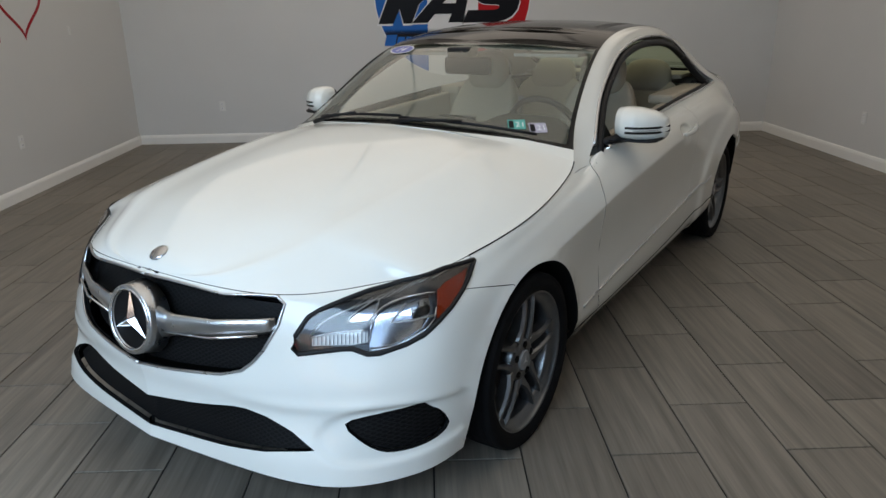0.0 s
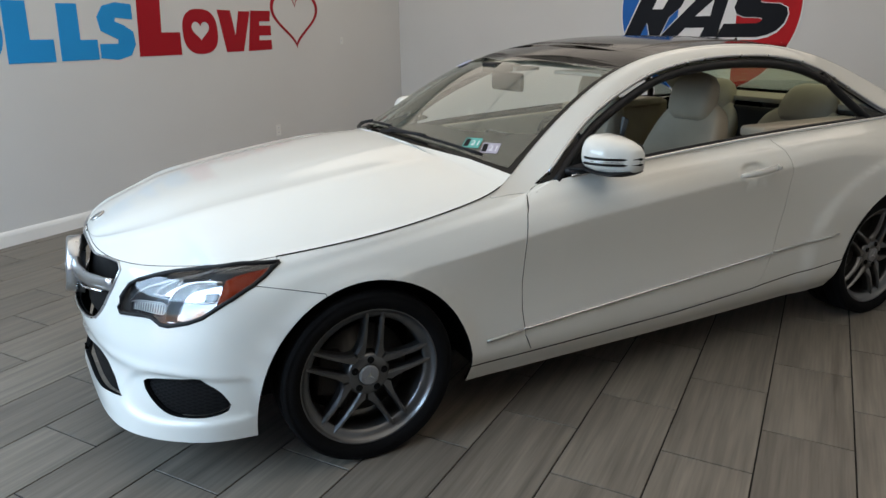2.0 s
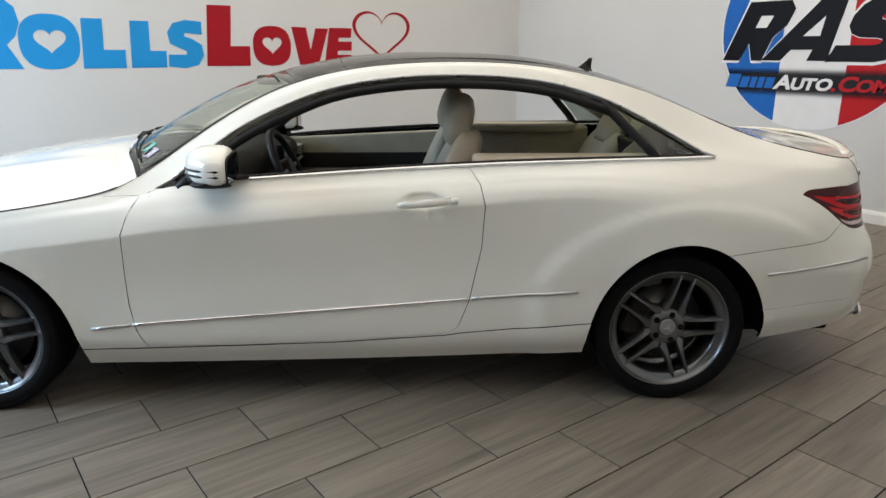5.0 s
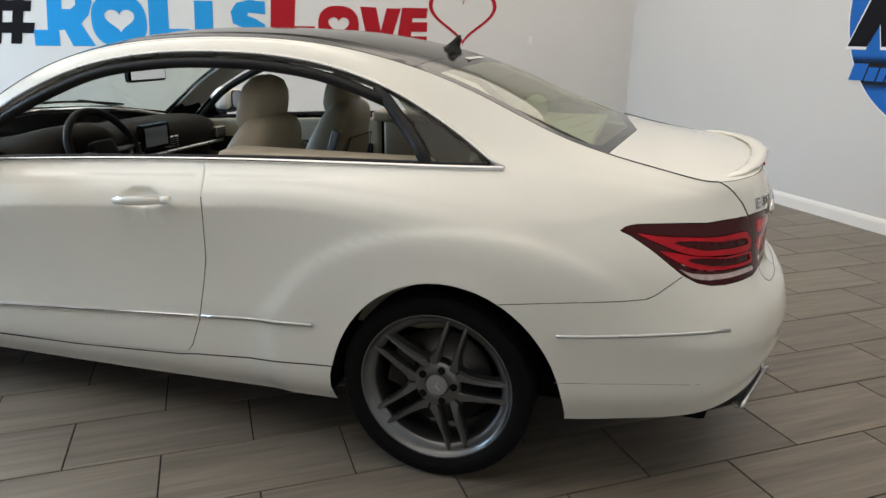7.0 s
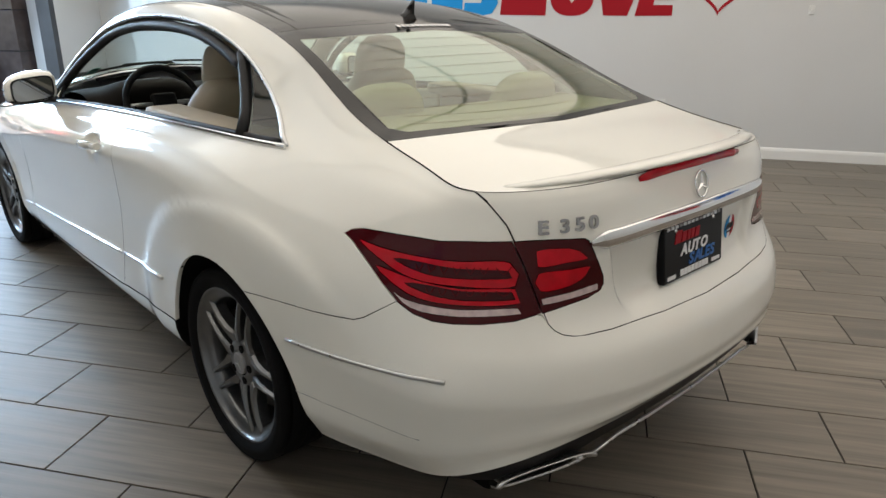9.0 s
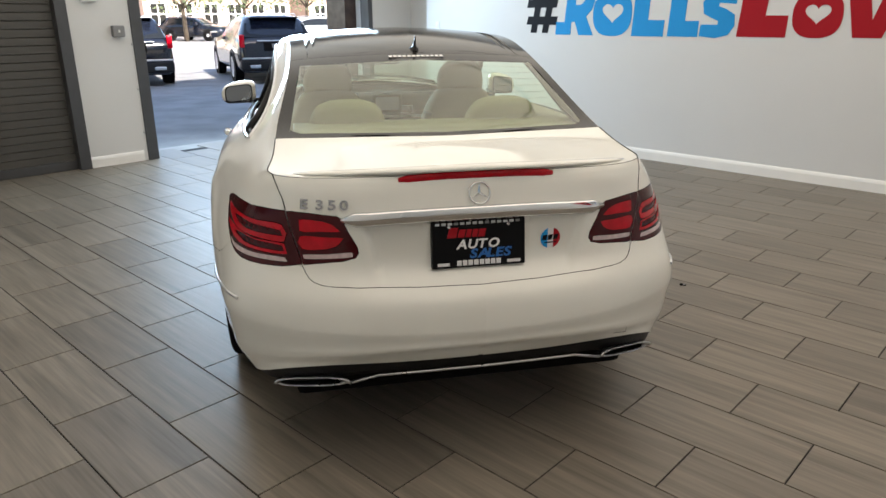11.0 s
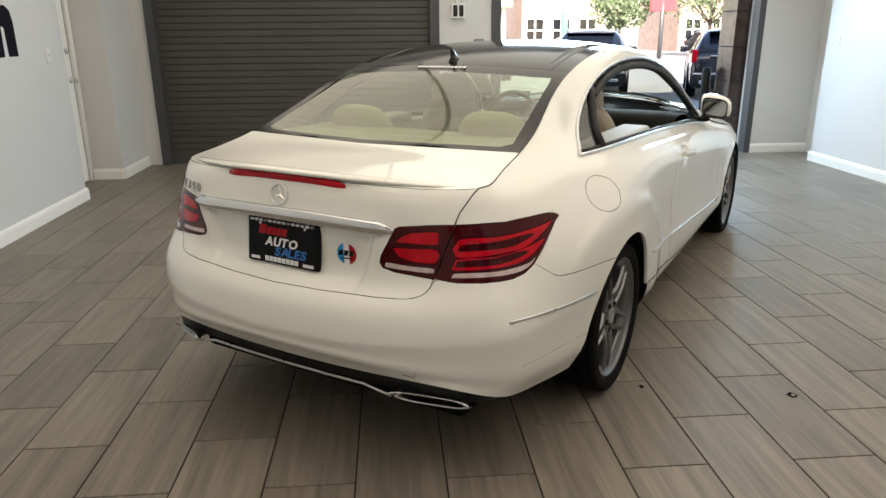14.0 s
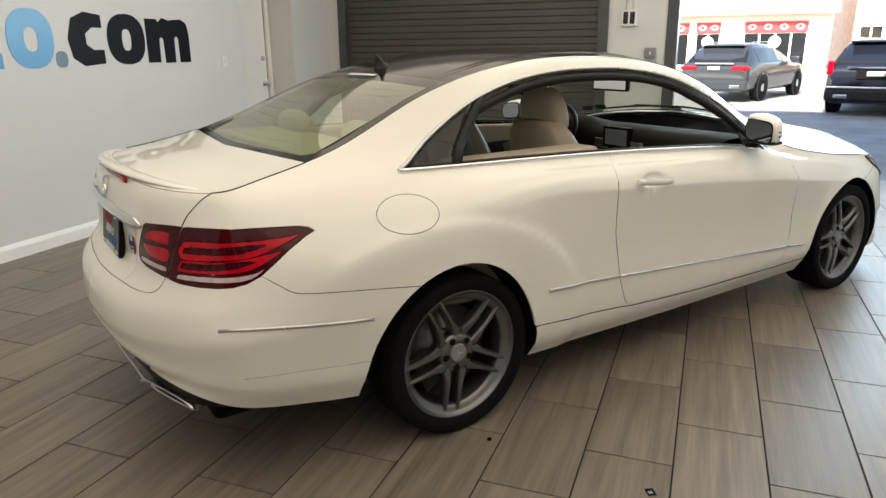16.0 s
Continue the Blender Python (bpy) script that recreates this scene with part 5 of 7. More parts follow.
for nm, poly, m in (("sticker_blue", circle(0, 0, 0.036, n=24, a0=math.pi / 2 + 0.3, a1=1.5 * math.pi - 0.3), BLUE), ("sticker_white", circle(0, 0, 0.0345, n=28), WHITEV), ("sticker_red", circle(0, 0, 0.036, n=24, a0=-math.pi / 2 + 0.3, a1=math.pi / 2 - 0.3), RED)):
    part(nm, merge(bmesh.new(), plate(poly, 0.001 if "white" in nm else 0.0015), fm), m, boot)
for x0 in (-0.030, -0.010, 0.010):
    part("sticker_bar", merge(bmesh.new(), box(x0, -0.006, 0.001, x0 + 0.016, 0.012, 0.0022), fm @ LEAN), INK, boot)
part("sticker_bar", merge(bmesh.new(), box(-0.022, -0.017, 0.001, 0.022, -0.013, 0.0022), fm), INK, boot)
# diffuser below the rear bumper, exhaust trims
bm = bmesh.new()
ks = np.linspace(16.05, NK - 1, 26)
L0 = LINES[0](ks)
for sd in (1, -1):
    rows = [[], [], [], []]
    for k, p in zip(ks, L0):
        f = min(1.0, 0.3 + (k - 16.05) / 0.5)
        mid = min(p[2] - 0.018 * f, 0.340 - 0.13 * max(0.0, p[1] - 0.40))
        rows[0].append((p[0] - 0.004, p[1], p[2] + 0.012))
        rows[1].append((p[0] - 0.016, p[1] * 0.995, mid))
        rows[2].append((p[0] - 0.085, p[1] * 0.97, mid - 0.03 * f))
        rows[3].append((p[0] - 0.26, p[1] * 0.90, mid - 0.06 * f))
    rows = [[bm.verts.new((x, y * sd, z)) for x, y, z in r] for r in rows]
    for a, b in zip(rows, rows[1:]):
        for i in range(25):
            bm.faces.new((a[i], a[i + 1], b[i + 1], b[i])).smooth = True
bmesh.ops.recalc_face_normals(bm, faces=bm.faces)
part("diffuser", bm, BLACK, car, "black lower rear apron")
strip = [(3.788, 0.445, 0.318), (3.796, 0.40, 0.330), (3.803, 0.345, 0.344), (3.810, 0.2, 0.345), (3.813, 0, 0.345)]
part("apron_strip", tube([Vector(p) for p in strip] + [Vector((x, -y, z)) for x, y, z in strip[-2::-1]], 0.005, 6), SATIN, car)
for sd in (1, -1):
    bm = bmesh.new()
    rings = []
    for off, sc in ((0.0, 1.0), (0.008, 1.03), (0.012, 0.97), (0.004, 0.86), (-0.06, 0.80)):
        rg = []
        for i in range(32):
            a = 2 * math.pi * i / 32
            uy = 0.122 * abs(math.cos(a)) ** 0.6 * math.copysign(1, math.cos(a)) * sc
            uz = 0.021 * abs(math.sin(a)) ** 0.8 * math.copysign(1, math.sin(a)) * sc
            y = 0.565 + uy
            rg.append(bm.verts.new((3.806 - 0.41 * (y - 0.43) + off - 0.02 * (uz < 0), y * sd, 0.331 + uz - 0.12 * (y - 0.43))))
        rings.append(rg)
    for a, b in zip(rings, rings[1:]):
        for i in range(32):
            bm.faces.new((a[i], a[(i + 1) % 32], b[(i + 1) % 32], b[i])).smooth = True
    bmesh.ops.recalc_face_normals(bm, faces=bm.faces)
    part("exhaust_trim", bm, SATIN, car, "flat oval polished exhaust trim")
c, n = FLANK.spot((3.79, 0.50, 0.432))
tow = [c + Vector((-0.012 * abs(u), u * 0.035 * 1.0, w * 0.018)) + n * 0.001 for u, w in ((-1, -1), (1, -1), (1, 1), (-1, 1), (-1, -1))]
part("tow_cover", tube(tow, 0.0012, 4), DARK, car)

# aerial, wipers, stickers
bm = bmesh.new()
base, _ = on_deck(12.55, 0.0)
for z, l, wd, sh in ((0.0, 0.085, 0.030, 0.0), (0.012, 0.068, 0.022, 0.012), (0.020, 0.034, 0.009, 0.042), (0.044, 0.018, 0.005, 0.060), (0.066, 0.008, 0.003, 0.072)):
    for i in range(16):
        a = 2 * math.pi * i / 16
        bm.verts.new((base.x - 0.06 + l * math.cos(a) + sh, wd * math.sin(a), base.z - 0.004 + z + 0.09 * 0.2 * (1 - math.cos(a)) * 0))
bm.verts.ensure_lookup_table()
for r in range(4):
    for i in range(16):
        bm.faces.new((bm.verts[r * 16 + i], bm.verts[r * 16 + (i + 1) % 16], bm.verts[r * 16 + 16 + (i + 1) % 16], bm.verts[r * 16 + 16 + i])).smooth = True
bm.faces.new([bm.verts[64 + i] for i in range(16)])
bmesh.ops.recalc_face_normals(bm, faces=bm.faces)
part("aerial_fin", bm, BLACKGLOSS, car)
for y0, y1 in ((-0.02, -0.60), (0.50, -0.02)):
    pts = [on_deck(7.46 + 0.1 * f, y0 + (y1 - y0) * f, 0.012)[0] for f in np.linspace(0, 1, 10)]
    wp = part("wiper", tube(pts, 0.0065, 6, 0.7), BLACK, car)
    arm = [on_deck(7.16, y0 + 0.02, 0.006)[0], on_deck(7.28, y0 - 0.08, 0.018)[0], on_deck(7.52, (y0 + y1) / 2, 0.020)[0]]
    part("wiper_arm", tube(arm, [0.011, 0.009, 0.006], 6), BLACK, wp)
for i, y in enumerate((-0.585, -0.505)):
    c, n = on_deck(7.80, y, 0.002)
    fm = frame_at(c, n)
    st = part("inspection_sticker", merge(bmesh.new(), box(-0.036, -0.029, 0, 0.036, 0.029, 0.0008), fm), mat("sticker_teal", (0.10, 0.42, 0.36), 0.5, noise_amt=0.25, noise_scale=60) if i else mat("sticker_mauve", (0.45, 0.42, 0.5), 0.5, noise_amt=0.3, noise_scale=60), ws)
    words("sticker_number", "21", 0.042, fm @ Matrix.Translation((-0.006, -0.015, 0.0012)), WHITEV, ws, 0.0003)
    part("sticker_bar", merge(bmesh.new(), box(-0.032, -0.022, 0.0008, -0.012, 0.022, 0.0016), fm), INK, ws)
c, n = on_deck(9.20, 0.40, 0.003)
fm = frame_at(c, n)
part("year_sticker", merge(bmesh.new(), plate(circle(0, 0, 0.115, 0.048, 36), 0.0008), fm), WHITEV, ws)
part("year_sticker_oval", merge(bmesh.new(), plate(circle(0, 0, 0.107, 0.041, 36), 0.0014), fm), mat("sticker_blue", (0.10, 0.12, 0.42), 0.4, noise_amt=0.1), ws)
words("year_number", "14", 0.07, fm @ Matrix.Translation((0, -0.024, 0.0018)), WHITEV, ws, 0.0003, 0.001, 1.3, align="CENTER")
for i in range(12):
    y = -0.125 + i * 0.021
    c, n = on_deck(12.72, y, 0.002)
    part("screen_lettering", merge(bmesh.new(), box(-0.0075, -0.011, 0, 0.0075, 0.009, 0.0008), frame_at(c, n)), WHITEV, rw)

# heater wires of the rear window
WIRE = mat("heater_wire", (0.42, 0.37, 0.28), 0.6)
for k_ in np.linspace(12.95, 14.15, 10):
    part("heater_wire", tube([on_deck(k_, y, 0.0012)[0] for y in np.linspace(-0.5, 0.5, 25)], 0.0005, 4), WIRE, rw)

# ---- wheels ----
def spoke(side):
    """One bar of a twin spoke: straight along the gap, flared into the hub on its outer flank, with a ridged front."""
    bm = bmesh.new()
    rows = []
    for r, ia, ob_, y in ((0.052, 0.017, 0.040, 0.060), (0.078, 0.0185, 0.0565, 0.064), (0.092, 0.019, 0.0495, 0.067), (0.115, 0.0195, 0.0435, 0.072), (0.16, 0.0205, 0.0395, 0.075), (0.20, 0.021, 0.0385, 0.074), (0.234, 0.021, 0.040, 0.070)):
        w = ob_ - ia
        rows.append([bm.verts.new((side * o, yy, r)) for o, yy in ((ia, y - 0.045), (ia, y - 0.009), (ia + min(0.005, w * 0.3), y), (ob_ - min(0.006, w * 0.3), y - 0.001), (ob_, y - 0.012), (ob_, y - 0.045))])
    for a, b in zip(rows, rows[1:]):
        for i in range(5):
            bm.faces.new((a[i], a[i + 1], b[i + 1], b[i]))
    bmesh.ops.recalc_face_normals(bm, faces=bm.faces)
    return bm


def build_wheel(name, m):
    w = new(name)
    w.parent = car
    w.matrix_local = m
    w["label"] = "grey five twin-spoke alloy wheel with a low black tyre"
    part("tyre", revolve([(0.234, -0.105), (0.25, -0.118), (0.28, -0.122), (0.303, -0.116), (0.311, -0.103), (0.313, -0.06), (0.3135, -0.058), (0.309, -0.055), (0.309, -0.05), (0.3135, -0.047), (0.314, 0.0), (0.309, 0.003), (0.309, 0.008), (0.314, 0.011), (0.313, 0.06), (0.308, 0.063), (0.308, 0.068), (0.312, 0.071), (0.310, 0.087), (0.305, 0.095), (0.298, 0.099), (0.294, 0.097), (0.287, 0.101), (0.27, 0.100), (0.258, 0.094), (0.247, 0.086)], 64), RUBBER, w)
    part("rim", revolve([(0.228, -0.105), (0.215, -0.09), (0.206, 0.0), (0.209, 0.052), (0.214, 0.062), (0.228, 0.068), (0.238, 0.074), (0.243, 0.083), (0.2455, 0.088), (0.250, 0.088), (0.2525, 0.084), (0.249, 0.074)], 64), ALLOY, w)
    part("brake_disc", revolve([(0.165, -0.015), (0.165, -0.003), (0.09, -0.003), (0.088, 0.02), (0.02, 0.02)], 48), mat("brake_steel", (0.12, 0.115, 0.11), 0.4, metal=0.9, noise_amt=0.2, noise_scale=14) if "brake_steel" not in bpy.data.materials else bpy.data.materials["brake_steel"], w)
    part("brake_caliper", box(0.09, -0.03, -0.08, 0.17, 0.03, 0.08, 0.015), DASH, w)
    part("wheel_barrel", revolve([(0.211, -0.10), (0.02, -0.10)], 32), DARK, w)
    hub = part("hub", revolve([(0.082, 0.022), (0.080, 0.052), (0.070, 0.062), (0.045, 0.066), (0.040, 0.064)], 40), ALLOY, w)
    part("centre_cap", revolve([(0.036, 0.060), (0.0355, 0.069), (0.032, 0.071), (0.026, 0.0705), (0.002, 0.0725)], 32), GREYP, w)
    part("cap_star", merge(bmesh.new(), three_point(0.024, 0.004, 0.002), Matrix(((1, 0, 0, 0), (0, 0, 1, 0.0722), (0, 1, 0, 0), (0, 0, 0, 1)))), SATIN, w)
    for i in range(5):
        t = Matrix.Rotation(radians(72 * i), 4, "Y")
        for sgn in (1, -1):
            bm = spoke(sgn)
            part("spoke", merge(bmesh.new(), bm, t), ALLOY, w)
        t2 = Matrix.Rotation(radians(72 * i), 4, "Y")
        # raised dark disc, standing in for the shade inside a bolt's hole
        part("wheel_bolt", merge(bmesh.new(), revolve([(0.0125, 0.050), (0.0125, 0.0672), (0.0115, 0.0674), (0.001, 0.0672)], 14), t2 @ Matrix.Translation((0, 0.0, 0.056))), DARK, w)
    return w


for x, y, turn in ((0.004, 0.795, 20), (2.775, 0.795, 27), (0.004, -0.795, -8), (2.775, -0.795, -17)):
    build_wheel("wheel", Matrix.Translation((x, y, 0.313)) @ (Matrix.Rotation(math.pi, 4, "Z") if y < 0 else Matrix.Identity(4)) @ Matrix.Rotation(radians(turn), 4, "Y"))
    sd = 1 if y > 0 else -1
    bm = bmesh.new()
    rings = []
    cx, hx, hz = (0.006, 0.402, 0.452) if x < 1 else (2.803, 0.390, 0.462)
    for yy in (0.0, 0.60, 0.52):
        ring = []
        for a in np.linspace(0.07, math.pi - 0.02, 46):
            x_, z_ = cx + (hx if yy != 0.52 else 0.2) * math.cos(a), 0.23 + (hz if yy != 0.52 else 0.2) * math.sin(a)
            y_ = yy or FLANK.spot((x_, 0.87, max(z_, 0.27)), SX)[0].y - 0.012
            ring.append(bm.verts.new((x_, y_ * sd, z_)))
        rings.append(ring)
    for a, b in zip(rings, rings[1:]):
        for i in range(45):
            bm.faces.new((a[i], a[i + 1], b[i + 1], b[i])).smooth = True
    part("wheel_arch_liner", bm, DARK, car)
# plain dark box added to keep light from passing below the body
part("underbody", box(-0.70, -0.62, 0.19, 3.62, 0.62, 0.30, 0.03), DARK, car)
part("front_bulkhead", box(-0.70, -0.46, 0.25, 0.55, 0.46, 0.70, 0.05), DARK, car)

# ---- the cabin ----
def soft(x0, y0, z0, x1, y1, z1, r, m=None, seg=4):
    bm = box(x0, y0, z0, x1, y1, z1, r, seg=seg)
    if m is not None:
        bmesh.ops.transform(bm, matrix=m, verts=bm.verts)
    return bm


def cushion(sections, bolster):
    """An upholstered form: (height, half width, half depth, offset) sections, with side bolsters on its front."""
    bm = bmesh.new()
    rows = []
    for z, w, d, off in [tuple(q) for q in dense(sections, 0.025, False, True)]:
        ring_ = []
        for i in range(28):
            a = 2 * math.pi * i / 28
            u, v = (abs(f(a)) ** 0.7 * math.copysign(1, f(a)) for f in (math.cos, math.sin))
            lump = bolster * abs(u) ** 3 * (w / 0.25) * (1 if v < 0.2 else 0.25)
            ring_.append(bm.verts.new((off + d * v - lump, w * u, z)))
        rows.append(ring_)
    for a, b in zip(rows, rows[1:]):
        for i in range(28):
            bm.faces.new((a[i], a[(i + 1) % 28], b[(i + 1) % 28], b[i])).smooth = True
    bm.faces.new(rows[0][::-1]), bm.faces.new(rows[-1])
    bmesh.ops.recalc_face_normals(bm, faces=bm.faces)
    return bm


for nm in ("roof_front", "roof_glass", "roof_edge"):
    panel("headliner", lids[nm], CLOTH, sides=(1, -1), gap=0, push=-0.03, depth=0.001)
pos, nor, tri = skin["frame"]
hi = pos[tri][:, :, 2].mean(1) > 1.03
for sd in (1, -1):
    panel("pillar_trim", (pos, nor, tri[hi]), CLOTH, sides=(sd,), gap=0, push=-0.03, depth=0.001)
    card = part("door_card", soft(0.80, min(0.69 * sd, 0.735 * sd), 0.42, 1.99, max(0.69 * sd, 0.735 * sd), 0.965, 0.02), LEATHER, doors[sd], "beige leather door lining")
    bmx = bmesh.new()
    bmx.from_mesh(card.data)
    for v in bmx.verts:
        if v.co.z > 0.9:
            v.co.z -= 0.05 * (1.95 - v.co.x) / 1.1
    bmx.to_mesh(card.data)
    bmx.free()
    for d in [o for o in car.children_recursive if o.name.startswith("door_card") and o.parent == doors[sd]]:
        part("dark_insert", soft(0.85, min(0.682 * sd, 0.70 * sd), 0.74, 1.95, max(0.682 * sd, 0.70 * sd), 0.83, 0.008), DASH, doors[sd])
        part("armrest", soft(1.15, min(0.62 * sd, 0.70 * sd), 0.66, 1.85, max(0.62 * sd, 0.70 * sd), 0.71, 0.02), LEATHER, doors[sd])
    part("rear_side_lining", soft(2.02, min(0.66 * sd, 0.76 * sd), 0.45, 2.78, max(0.66 * sd, 0.76 * sd), 0.99, 0.03), LEATHER, car)
    part("belt_ledge", soft(1.97, min(0.62 * sd, 0.765 * sd), 0.955, 2.70, max(0.62 * sd, 0.765 * sd), 1.008, 0.025), LEATHER, car)
    # front seat
    tilt = Matrix.Translation((1.79, 0.37 * sd, 0.50)) @ Matrix.Rotation(radians(18), 4, "Y")
    seat = part("front_seat", soft(1.18, 0.37 * sd - 0.26, 0.36, 1.76, 0.37 * sd + 0.26, 0.53, 0.06), LEATHER, car, "beige leather bucket seat with headrest", True)
    bk = cushion([(0.0, 0.225, 0.085, 0.0), (0.10, 0.238, 0.090, 0.0), (0.25, 0.238, 0.088, 0.0), (0.38, 0.222, 0.082, 0.004), (0.48, 0.198, 0.074, 0.008), (0.55, 0.172, 0.064, 0.012), (0.595, 0.140, 0.048, 0.014), (0.618, 0.09, 0.024, 0.014), (0.624, 0.03, 0.010, 0.014)], 0.055)
    part("backrest", merge(bmesh.new(), bk, tilt), LEATHER, seat, "", True)
    part("seat_shell", merge(bmesh.new(), cushion([(0.02, 0.165, 0.012, 0.080), (0.30, 0.165, 0.016, 0.080), (0.44, 0.14, 0.014, 0.078), (0.49, 0.08, 0.008, 0.072)], 0.0), tilt), mat("dark_beige", (0.27, 0.225, 0.17), 0.5, noise_amt=0.08) if "dark_beige" not in bpy.data.materials else bpy.data.materials["dark_beige"], seat, "", True)
    part("seat_seam", merge(bmesh.new(), tube([(0.092, -0.17, 0.05), (0.094, -0.17, 0.34), (0.088, -0.13, 0.47), (0.088, 0.13, 0.47), (0.094, 0.17, 0.34), (0.092, 0.17, 0.05)], 0.003, 4), tilt), DASH, seat)
    hr = cushion([(0.52, 0.08, 0.03, -0.045), (0.535, 0.108, 0.048, -0.048), (0.57, 0.126, 0.060, -0.052), (0.64, 0.130, 0.062, -0.056), (0.70, 0.118, 0.054, -0.060), (0.735, 0.088, 0.038, -0.062), (0.75, 0.03, 0.012, -0.062)], 0.012)
    part("headrest", merge(bmesh.new(), hr, tilt), LEATHER, seat, "", True)
    part("belt_bracket", merge(bmesh.new(), soft(0.02, -0.215 if sd > 0 else 0.17, 0.38, 0.06, -0.17 if sd > 0 else 0.215, 0.50, 0.012), tilt), GREYP, seat)
    # rear seat
    rt = Matrix.Translation((2.62, 0.34 * sd, 0.52)) @ Matrix.Rotation(radians(26), 4, "Y")
    rs = part("rear_seat", soft(2.22, 0.34 * sd - 0.25, 0.38, 2.70, 0.34 * sd + 0.25, 0.55, 0.06), LEATHER, car, "beige leather rear seat", True)
    rb = cushion([(0.0, 0.25, 0.07, 0.0), (0.25, 0.262, 0.075, 0.0), (0.42, 0.25, 0.066, 0.0), (0.50, 0.20, 0.05, 0.0), (0.54, 0.13, 0.03, 0.0)], 0.03)
    part("backrest", merge(bmesh.new(), rb, rt), LEATHER, rs, "", True)
    rh = cushion([(0.44, 0.15, 0.05, -0.02), (0.50, 0.168, 0.06, -0.022), (0.58, 0.160, 0.058, -0.026), (0.64, 0.125, 0.045, -0.03), (0.665, 0.07, 0.022, -0.03)], 0.0)
    part("headrest", merge(bmesh.new(), rh, rt), LEATHER, rs, "", True)
    part("sun_visor", soft(1.24, 0.33 * sd - 0.17, 1.245, 1.38, 0.33 * sd + 0.17, 1.262, 0.006), CLOTH, car)
part("parcel_shelf", soft(2.84, -0.57, 1.015, 3.17, 0.57, 1.045, 0.01), LEATHER, car)
part("rear_bulkhead", box(2.80, -0.60, 0.35, 2.86, 0.60, 0.99, 0.02), DASH, car)
part("cabin_floor", box(0.55, -0.68, 0.29, 2.85, 0.68, 0.33), DASH, car)
bm = bmesh.new()
PROFILE = [(0.60, 0.60), (0.60, 0.90), (0.66, 0.935), (0.76, 0.952), (0.88, 0.960), (0.97, 0.955), (1.03, 0.935), (1.058, 0.90), (1.060, 0.86), (1.040, 0.80), (1.005, 0.74), (0.985, 0.66), (0.98, 0.60)]
rows = []
for y in np.linspace(-0.665, 0.665, 45):
    hood = math.exp(-((y + 0.37) / 0.185) ** 6)
    mid_ = math.exp(-((y - 0.07) / 0.16) ** 4)
    side = max(0.0, abs(y) - 0.52) / 0.145
    row = []
    for x, z in dense(PROFILE, 0.02, False, True):
        up = min(max((z - 0.84) / 0.08, 0), 1) * min(max((x - 0.80) / 0.16, 0), 1)
        row.append(bm.verts.new((x - 0.05 * side ** 2 * (x > 0.7) + (0.035 * hood + 0.015 * mid_) * up, y, z + (0.048 * hood + 0.012 * mid_) * up - 0.02 * side ** 2 * (z > 0.85))))
    rows.append(row)
for a, b in zip(rows, rows[1:]):
    for i in range(len(a) - 1):
        bm.faces.new((a[i], a[i + 1], b[i + 1], b[i])).smooth = True
bmesh.ops.recalc_face_normals(bm, faces=bm.faces)
dash = part("dashboard", bm, DASH, car, "dark soft dashboard with a round-edged hood", True)
part("trim_strip", tube([(1.066, y, 0.815) for y in np.linspace(-0.1, 0.64, 12)], 0.010, 6), SATIN, dash)
part("screen", soft(1.055, -0.035, 0.845, 1.085, 0.165, 0.965, 0.006), BLACKGLOSS, dash)
part("screen_face", box(1.0855, -0.015, 0.862, 1.0865, 0.145, 0.950), mat("screen_grey", (0.35, 0.38, 0.42), 0.2), dash)
part("console", soft(1.0, -0.12, 0.35, 2.0, 0.12, 0.64, 0.03), DASH, car)
for y in (-0.62, -0.06, 0.2, 0.62):
    vent = part("air_vent", soft(1.04, y - 0.045, 0.835, 1.074, y + 0.045, 0.89, 0.006), SATIN, dash)
    for i in range(4):
        part("vent_slot", box(1.0735, y - 0.038, 0.843 + 0.011 * i, 1.0755, y + 0.038, 0.849 + 0.011 * i), DARK, dash)
wm = Matrix.Translation((1.17, -0.37, 0.90)) @ Matrix.Rotation(radians(66), 4, "Y")
sw = part("steering_wheel", merge(bmesh.new(), torus(0.18, 0.016, 40, 10), wm), BLACK, car, "black leather steering wheel with silver spokes")
part("wheel_hub", merge(bmesh.new(), soft(-0.05, -0.06, -0.03, 0.05, 0.06, 0.02, 0.02), wm), BLACK, sw)
for a in (0, math.pi, -math.pi / 2 - 0.0):
    d = Vector((math.sin(a) * -1, math.cos(a), 0)) if a != -math.pi / 2 else Vector((1, 0, 0))
    part("wheel_spoke", tube([wm @ (d * 0.04), wm @ (d * 0.172)], 0.012, 6, 0.6), SATIN, sw)
part("steering_column", tube([(0.95, -0.37, 0.80), (1.16, -0.37, 0.895)], 0.03, 10), DASH, car)
part("inner_mirror", soft(1.085, -0.11, 1.165, 1.112, 0.15, 1.250, 0.022), BLACK, car)
part("mirror_mount", soft(0.98, -0.05, 1.255, 1.09, 0.07, 1.30, 0.015), BLACK, car)
part("inner_mirror_glass", box(1.1125, -0.097, 1.176, 1.1135, 0.137, 1.239), CHROME, car)

# ---- gateway wall: shutter, frames, boxes, door ----
sh = thing("roller_shutter", Matrix.Translation((3.41, 0.10, 0)), "closed dark grey steel roller shutter", "shutter", kind="structure")
bm = bmesh.new()
prof = [(-0.002, -0.003), (0.006, -0.001), (0.013, 0.002), (0.014, 0.006), (0.010, 0.011), (0.010, 0.060), (0.009, 0.066), (0.002, 0.070), (-0.002, 0.072)]
ra, rb = ([bm.verts.new((x, u, w)) for u, w in prof] for x in (-1.57, 1.57))
